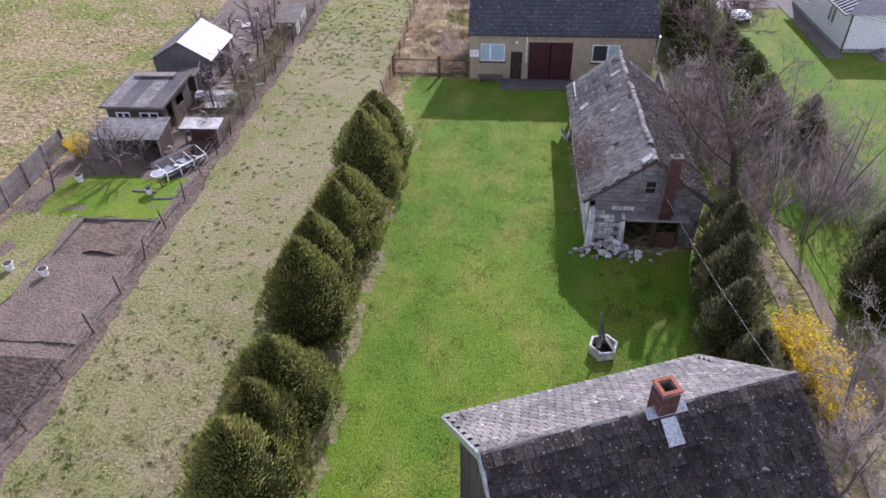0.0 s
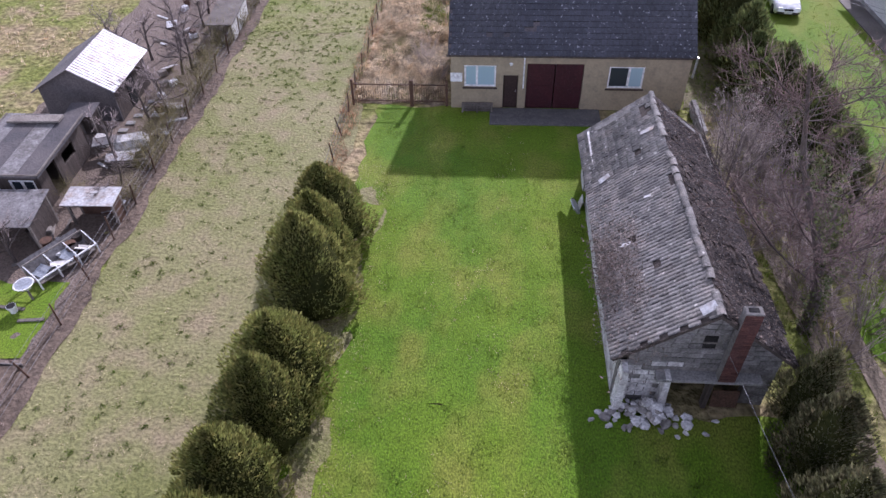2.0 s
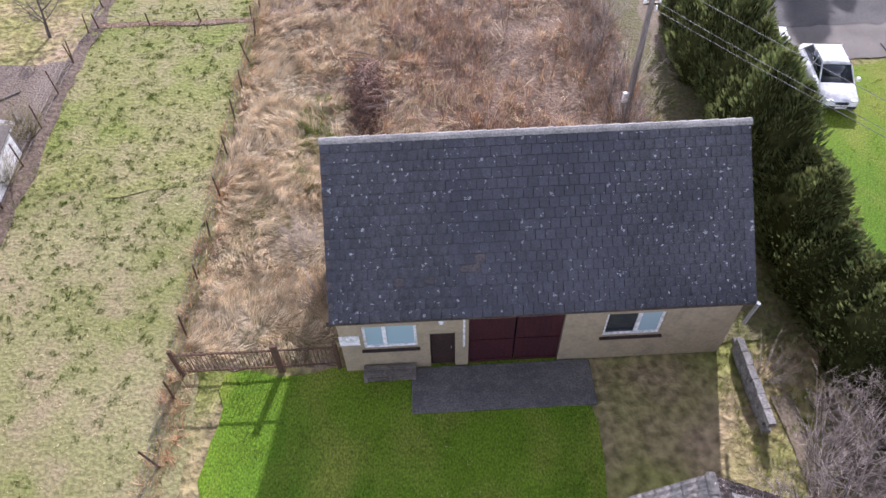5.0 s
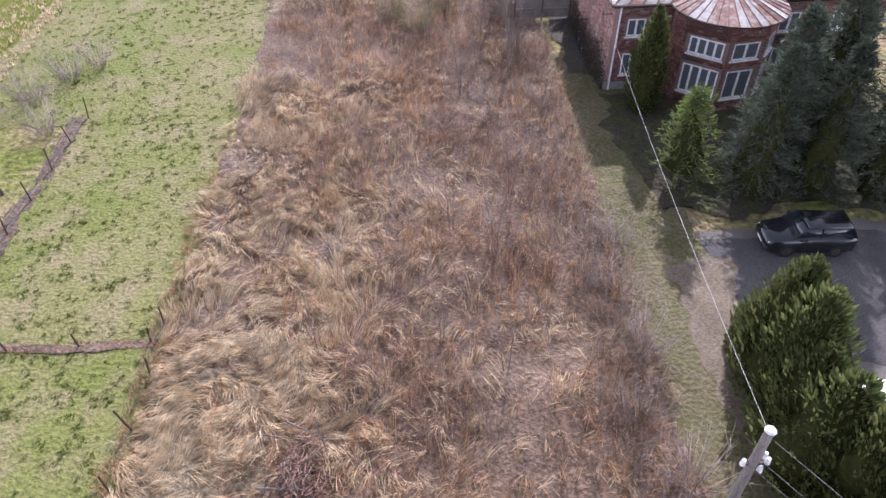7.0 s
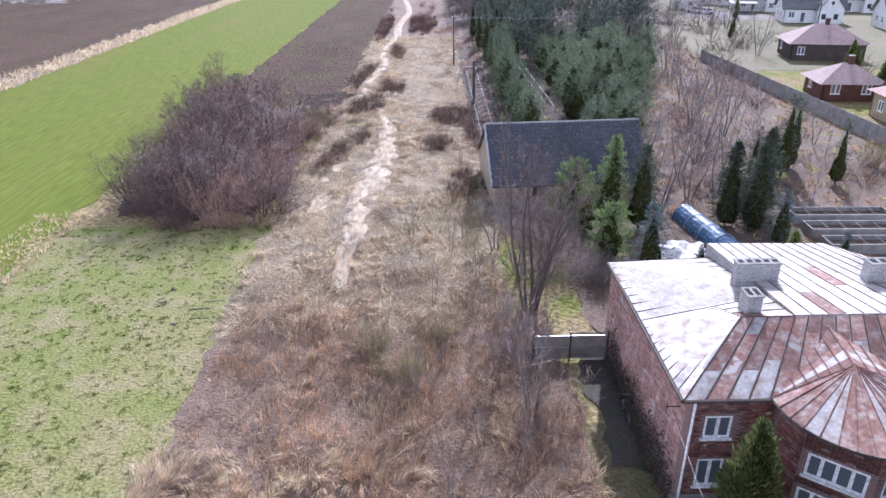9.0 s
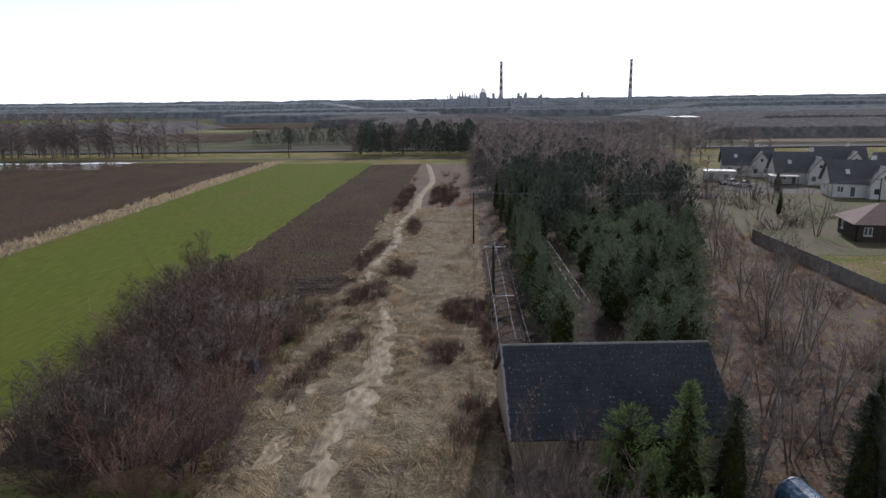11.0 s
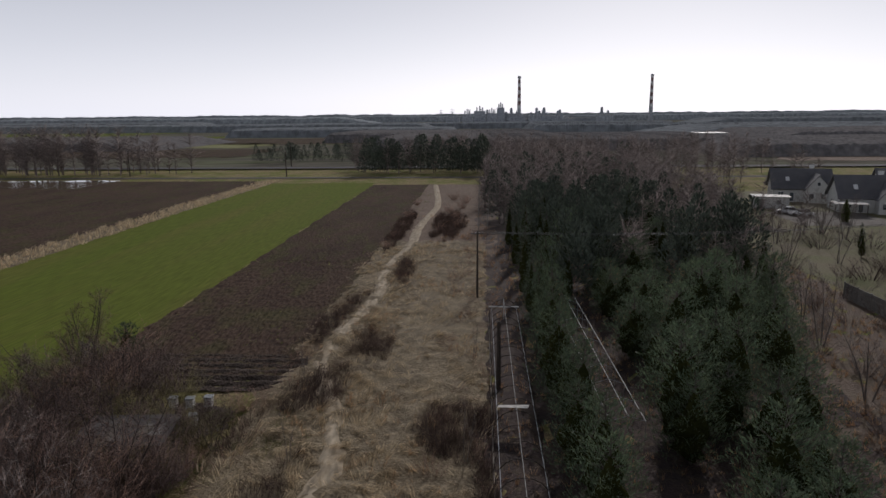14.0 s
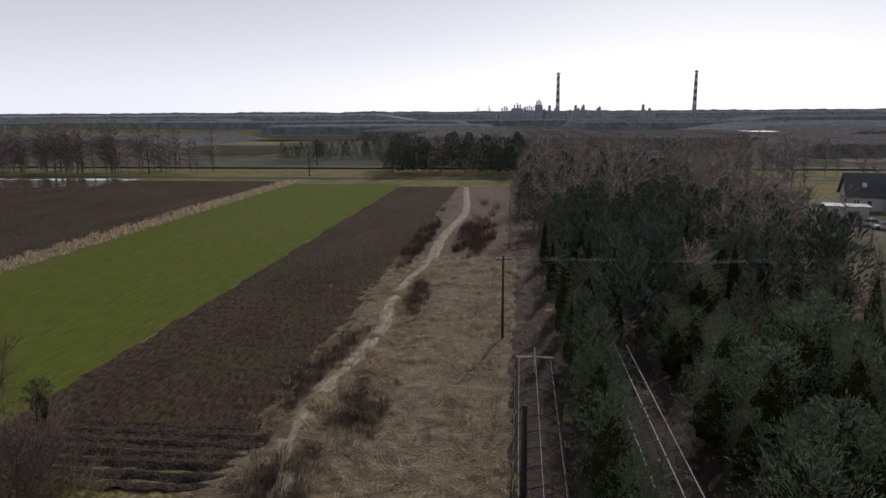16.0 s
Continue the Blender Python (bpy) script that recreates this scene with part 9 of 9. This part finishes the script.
stuff("dead_stems", "rust-brown dead stems on the overgrown plot", "weeds", [(*tufts(8500, -7.2, 10.6, 53.4, 103, 6, 0.8, 0.016, 0.3, 0.35, times(patchy(0.28, -0.35, 0.2, 23, 0.12), lambda x, y: np.clip((x + 8.2) / 5 + (y - 74) / 30, 0.05, 1) * np.clip((104 - y) / 10, 0, 1)), mound), 0), (*tufts(4200, -3, 10.6, 53.3, 106, 6, 0.65, 0.02, 0.7, 0.3, patchy(0.35, -0.1, 0.3, 24, 0.08), mound, 1.2), 1)], [M["rust_straw"], M["straw"]])
n = 16000
p = np.column_stack([RNG.uniform(-7.2, 10.5, n), RNG.uniform(55, 104, n), np.zeros(n)])
thick = patchy(0.22, -0.2, 0.35, 25, 0.1)(p[:, 0], p[:, 1]) * np.clip((p[:, 0] + 6) / 5 + (p[:, 1] - 72) / 25, 0.05, 1)
p = p[thick > RNG.random(n)]
q = p + np.column_stack([RNG.normal(0, 0.3, len(p)), RNG.normal(0, 0.3, len(p)), RNG.uniform(0.7, 1.7, len(p))])
r = p + (q - p) * 0.6
s = r + np.column_stack([RNG.normal(0, 0.28, len(p)), RNG.normal(0, 0.28, len(p)), RNG.uniform(0.1, 0.6, len(p))])
stuff("bramble_canes", "thin grey-red bramble canes on the overgrown plot", "weeds", [(*spikes(np.concatenate([p, r]), np.concatenate([q, s]), np.full(2 * len(p), 0.009)), 0)], [M["twig_red"]])
def inside(*rings):
    """Share of plants inside ovals (x, y, half width, half length, lean of x per y)."""
    def f(x, y):
        r = np.zeros(len(x))
        for cx, cy, a, b, k in rings:
            q = ((x - cx - k * (y - cy)) / a) ** 2 + ((y - cy) / b) ** 2
            rag = np.array([noise.noise((u * 0.55, v * 0.4, 6.0)) + 0.6 * noise.noise((u * 1.4, v * 1.1, 2.0)) for u, v in zip(x, y)])
            r = np.maximum(r, np.clip(1.5 - 1.6 * q + 1.5 * rag, 0, 1))
        return r
    return f


OVALS = ((-1.9, 159.8, 2.0, 5.4, -0.12), (-6.5, 170, 1.4, 10.5, 0.09), (-2.3, 190, 1.3, 7.0, -0.05), (1.6, 229, 3.0, 18, 0.0), (-6.7, 226, 1.6, 24, 0.0), (-4.4, 150.5, 2.3, 4.6, 0.1), (-5.0, 132, 1.5, 9.0, 0.2), (6.2, 144, 2.8, 4.4, 0.0), (4.2, 132.6, 2.0, 2.8, 0.0), (8.0, 136, 0.7, 5.0, 0.0), (6.4, 121, 1.4, 4.0, 0.0), (-7.6, 143, 0.7, 5.0, 0.1))
ovals = inside(*OVALS)
stands = []
for k, (cx, cy, a, b, c) in enumerate(OVALS):
    stands.append((*tufts(int((120 if cy < 200 else 50) * a * b), cx - a * 1.3 - abs(c) * b, cx + a * 1.3 + abs(c) * b, cy - b, cy + b, 6, 1.15, 0.022 if cy < 200 else 0.04, 0, 0.28, inside((cx, cy, a, b, c)), clump=0.12), 0))
g = random.Random(17)
clumps = []
for cx, cy, a, b, c in OVALS:
    for _ in range(int(1.7 * a * b) if cy < 175 else int(1.0 * a * b) if cy < 200 else int(0.4 * a * b)):
        u, v = g.uniform(0, math.tau), math.sqrt(g.random()) * 1.05
        y = cy + b * v * math.sin(u)
        clumps.append((cx + c * (y - cy) + a * v * math.cos(u), y, g.uniform(0.3, 0.65)))
scatter("scrub", "dark red-brown scrub in close stands on the straw", low, clumps, "twig_stand")
stuff("dead_stems", "close stands of dark red-brown stems in the straw", "weeds", stands, [M["dark_stem"]])
stuff("dry_grass", "flattened straw along the sandy track", "grass", [(*tufts(13500, -8.4, 8.4, 97, 208, 6, 0.95, 0.028, 0.7, 0.2, times(patchy(0.22, -0.4, 0.1, 3, 0.2), off_track, lambda x, y: (1 - 0.85 * ovals(x, y)) * np.array([min(1, max(0.3, 1.5 - abs(u - track_x(v)) / 3.6)) for u, v in zip(x, y)])), lambda x, y: 0.9 * mound(x, y), 1.9, 0.16), 0)], [M["straw"]])
stuff("dead_stems", "brown dead stems beside the sandy track", "weeds", [(*tufts(3500, -7.8, 8.6, 99, 240, 6, 0.75, 0.025, 0.3, 0.35, times(patchy(0.16, 0.0, 0.4, 8), off_track)), 0)], [M["rust_straw"]])
stuff("grass_tufts", "worn yellowish grass in the middle of the lawn", "grass", [(*tufts(3400, -4.2, 2.6, 10, 44.5, 5, 0.09, 0.02, 0, 0.9, times(patchy(0.3, -0.15, 0.45, 55), lambda x, y: np.exp(-((x + 0.6) / 1.7) ** 2) * np.clip((y - 8) / 20, 0.15, 1))), 0)], [M["straw"]])
stuff("grass_tufts", "short lawn grass in uneven tufts", "grass", [(*tufts(27000, -6.4, 5.3, 8, 45.4, 4, 0.075, 0.022, 0, 0.9, patchy(0.9, -0.6, 0.1, 31, 0.35), clump=0.1), 0), (*tufts(3200, 5.3, 10.2, 8, 26, 4, 0.09, 0.024, 0, 0.8, clump=0.1), 0)], [M["blade"]])
stuff("grass_tufts", "darker blades in the lawn", "grass", [(*tufts(9000, -6.0, 5.2, 8, 45, 4, 0.06, 0.03, 0, 0.6, patchy(0.5, -0.3, 0.4, 57, 0.2), clump=0.08), 0)], [M["dark_blade"]])
stuff("grass_tufts", "dry short grass along the thuja hedge", "grass", [(*tufts(4200, -7.0, -4.2, 8, 40, 5, 0.06, 0.022, 0, 0.9, lambda x, y: np.clip((-4.2 - x) / 1.6, 0, 1) * 0.8), 0)], [M["straw"]])
stuff("grass_tufts", "dark rank grass in the shade of the barn", "grass", [(*tufts(240, 4.2, 7.6, 20.8, 24.4, 12, 0.2, 0.022, 0, 0.7, patchy(0.8, -0.1, 0.4, 47), clump=0.12), 0)], [M["dark_blade"]])
stuff("grass_tufts", "yellow-green grass on the near end of the pasture", "grass", [(*tufts(5200, -16.3, -8.2, 4, 26, 5, 0.06, 0.035, 0, 0.9, lambda x, y: np.clip((25 - y) / 12, 0, 1), clump=0.12), 0)], [M["dull_blade"]])
stuff("grass_tufts", "dark green grass clumps on the pasture", "grass", [(*tufts(1000, -16.0, -8.6, 5, 56, 20, 0.06, 0.045, 0, 0.5, lambda x, y: np.clip((26 - y) / 12, 0.4, 1), clump=0.085), 0)], [M["dark_blade"]])
stuff("grass_tufts", "green grass between thicket and track", "grass", [(*tufts(2300, -11.0, -3.2, 131, 147, 6, 0.28, 0.04, 0, 0.6, patchy(0.3, -0.2, 0.3, 45), clump=0.15), 0), (*tufts(1700, -10, -1.5, 102, 115, 6, 0.2, 0.035, 0, 0.6, patchy(0.3, -0.1, 0.4, 46), clump=0.15), 0)], [M["dull_blade"]])
stuff("dry_grass", "dull dead grass along the fence across the pasture", "grass", [(*tufts(150, -16.6, -8.4, 67.0, 67.5, 7, 0.15, 0.02, 0, 0.7), 0)], [M["rust_straw"]])
stuff("grass_tufts", "darker green tufts on the pasture strip", "grass", [(*tufts(1000, -16.3, -8.0, 6, 58, 16, 0.055, 0.045, 0, 0.5, patchy(0.3, -0.3, 0.6, 5, 0.2), clump=0.06), 0)], [M["dark_blade"]])
stuff("grass_tufts", "green tufts on the strip beside the dry plot", "grass", [(*tufts(1500, -16.6, -8.2, 46, 84, 20, 0.07, 0.045, 0, 0.5, lambda x, y: np.clip((y - 44) / 12, 0.2, 0.9), clump=0.08), 0), (*tufts(1500, -23.8, -7.6, 83, 113, 16, 0.07, 0.05, 0, 0.5, clump=0.09), 0)], [M["dark_blade"]])
stuff("grass_tufts", "green grass beside the brush heap", "grass", [(*tufts(900, -5.2, -2.6, 54, 60, 9, 0.3, 0.02, 0, 0.6, patchy(0.5, -0.4, 0.2, 41), mound), 0)], [M["blade"]])
stuff("grass_tufts", "fresh green grass in the straw beside the garage", "grass", [(*tufts(1500, -7.4, -2.9, 46, 56, 8, 0.3, 0.022, 0, 0.5, patchy(0.35, -0.1, 0.4, 44), mound), 0)], [M["dull_blade"]])
stuff("grass_tufts", "pale dead grass between the green tufts", "grass", [(*tufts(2200, -16.6, -8.2, 6, 60, 5, 0.08, 0.018, 0, 0.9), 0)], [M["straw"]])
stuff("grass_tufts", "dry and green tufts on the rough meadow", "grass", [(*tufts(6000, -62, -27, 18, 90, 6, 0.25, 0.05, 0, 0.6, patchy(0.16, -0.3, 0.4, 9)), 0), (*tufts(4200, -60, -26.5, 22, 90, 8, 0.2, 0.045, 0, 0.7, patchy(0.2, -0.1, 0.4, 10), clump=0.2), 1)], [M["straw"], M["dull_blade"]])
stuff("grass_tufts", "green grass along the driveway beside the villa", "grass", [(*tufts(2200, 10.6, 13.6, 71, 89, 8, 0.13, 0.028, 0, 0.8, patchy(0.4, -0.4, 0.3, 71, 0.2), clump=0.12), 0)], [M["dark_blade"]])
stuff("grass_tufts", "short tufts on the lawn by the white house", "grass", [(*tufts(7000, 14.4, 30, 22, 61, 4, 0.12, 0.02, 0, 0.5), 0), (*tufts(2500, 9.6, 13, 12, 60, 6, 0.25, 0.02, 0, 0.5), 0)], [M["blade"]])
stuff("dry_grass", "dry grass on the field margins", "grass", [(*tufts(2600, -63, -57, 92, 318, 7, 0.7, 0.07, 0, 0.5), 0), (*tufts(1000, -27.5, -23.2, 88, 116, 7, 0.3, 0.04, 0, 0.7), 0)], [M["straw"]])
stuff("dead_stems", "brown undergrowth on the cleared ground", "weeds", [(*tufts(8000, 21, 48, 98, 232, 8, 0.6, 0.035, 0, 0.5, patchy(0.2, -0.4, 0.3, 33, 0.1)), 0), (*tufts(2500, 9, 34, 114, 215, 8, 0.5, 0.04, 0, 0.5), 0)], [M["rust_straw"]])
stuff("weed_tufts", "green weeds between the furrows", "weeds", [(*tufts(4000, -24, -5, 160, 300, 8, 0.22, 0.05, 0, 0.6, patchy(0.12, -0.1, 0.5, 12)), 0)], [M["dull_blade"]])
stuff("weed_tufts", "dead weeds along the garden fence", "weeds", [(*tufts(900, -17.6, -16.3, 6, 84, 7, 0.4, 0.018, 0, 0.6, patchy(0.35, -0.2, 0.3, 61)), 0)], [M["litter"]])
stuff("weed_tufts", "dead weeds along the leaning fence", "weeds", [(*tufts(900, -8.6, -7.6, 38, 78, 7, 0.45, 0.018, 0, 0.5), 0)], [M["rust_straw"]])


# ---- far woods ----
def woods(name, label, rows, conifer, seed):
    """Rough crowns in numbers: rows are (n, x0, x1, y0, y1, height)."""
    g = np.random.default_rng(seed)
    pieces = []
    for n, x0, x1, y0, y1, h in rows:
        for _ in range(n):
            x, y, s = g.uniform(x0, x1), g.uniform(y0, y1), h * g.uniform(0.7, 1.15)
            k = 260 if conifer else 80
            if conifer:
                f = g.random(k)
                a = g.random(k) * math.tau
                r = s * 0.28 * (1 - f) ** 0.6 * g.uniform(0.5, 1.1, k)
                p = np.column_stack([x + r * np.cos(a), y + r * np.sin(a), s * (0.12 + 0.85 * f)])
                d = np.column_stack([np.cos(a), np.sin(a), 0.8 + f]) + g.normal(0, 0.3, (k, 3))
                v, t = sprays(p, d, np.full(k, s * 0.075), np.full(k, s * 0.026))
                pieces.append((v, t, 0))
            else:
                f = g.uniform(0.12, 0.8, k)
                a = g.random(k) * math.tau
                p = np.column_stack([np.full(k, x), np.full(k, y), s * f])
                q = p + np.column_stack([np.cos(a) * s * 0.42 * np.sin(3.4 * f + 0.1), np.sin(a) * s * 0.42 * np.sin(3.4 * f + 0.1), s * g.uniform(0.05, 0.26, k)]) * g.uniform(0.6, 1.1, (k, 1))
                v, t = spikes(p, q, np.full(k, s * 0.005))
                pieces.append((v, t, 1))
                v, t = spikes(np.array([[x, y, 0.0]]), np.array([[x, y, s]]), np.array([s * 0.014]))
                pieces.append((v, t, 1))
    return stuff(name, label, "wood", pieces, [M["far_needles"], M["twig_haze"]])


woods("far_birches", "leafless trees along the railway and road", [(110, -250, -100, 338, 362, 18), (60, -45, 40, 345, 380, 14), (130, 5, 110, 300, 400, 12), (110, -30, 140, 400, 490, 12), (60, 40, 62, 215, 330, 9), (220, 8, 54, 226, 330, 11), (40, 24, 44, 180, 226, 9), (40, -400, -200, 380, 440, 12)], False, 3)
woods("far_conifers", "dark conifers behind the fields", [(60, -34, 10, 336, 362, 12), (120, 10, 46, 215, 320, 8.5), (80, 13.5, 40, 174, 226, 9), (30, -55, 20, 390, 470, 3), (14, 68, 84, 395, 420, 8), (40, -95, -50, 400, 430, 8)], True, 4)


def forest_belt(name, label, x0, x1, y, h, seed, mat):
    """A far belt of forest: a long bank with an uneven top."""
    n = 420
    xs = np.linspace(x0, x1, n)
    g = np.random.default_rng(seed)
    top = h * (0.86 + 0.14 * g.random(n)) * (0.92 + 0.12 * np.array([noise.noise((x * 0.004, seed, 0)) for x in xs]))
    top = top * np.clip(np.minimum(np.arange(n), np.arange(n)[::-1]) / 12, 0.02, 1)
    v, f = [], []
    for x, z in zip(xs, top):
        v += [(x, y, -1), (x, y + 4, z * 0.85), (x + 2, y + 14, z), (x, y + 160, z * 0.9), (x, y + 180, -1)]
    for i in range(n - 1):
        for k in range(4):
            f.append((i * 5 + k, (i + 1) * 5 + k, (i + 1) * 5 + k + 1, i * 5 + k + 1))
    tagged(new(name, raw(name, v, f, mat)), label, "forest", kind="stuff")


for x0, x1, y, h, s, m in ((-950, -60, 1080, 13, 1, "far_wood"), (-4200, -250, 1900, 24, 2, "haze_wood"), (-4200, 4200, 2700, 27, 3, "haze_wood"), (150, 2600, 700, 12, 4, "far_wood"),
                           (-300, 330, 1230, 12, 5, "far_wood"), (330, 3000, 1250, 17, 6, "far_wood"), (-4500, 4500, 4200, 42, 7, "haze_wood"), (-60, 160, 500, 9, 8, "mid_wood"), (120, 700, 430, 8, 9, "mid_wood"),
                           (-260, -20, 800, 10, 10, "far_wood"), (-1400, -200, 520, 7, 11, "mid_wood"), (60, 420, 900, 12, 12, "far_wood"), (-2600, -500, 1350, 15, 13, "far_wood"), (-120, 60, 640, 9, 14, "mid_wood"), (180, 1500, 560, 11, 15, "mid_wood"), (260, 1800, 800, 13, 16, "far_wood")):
    forest_belt("far_forest", "belt of far forest, blue-grey haze in its colour" if m != "mid_wood" else "dull brown belt of leafless woodland", x0, x1, y, h, s, M[m])
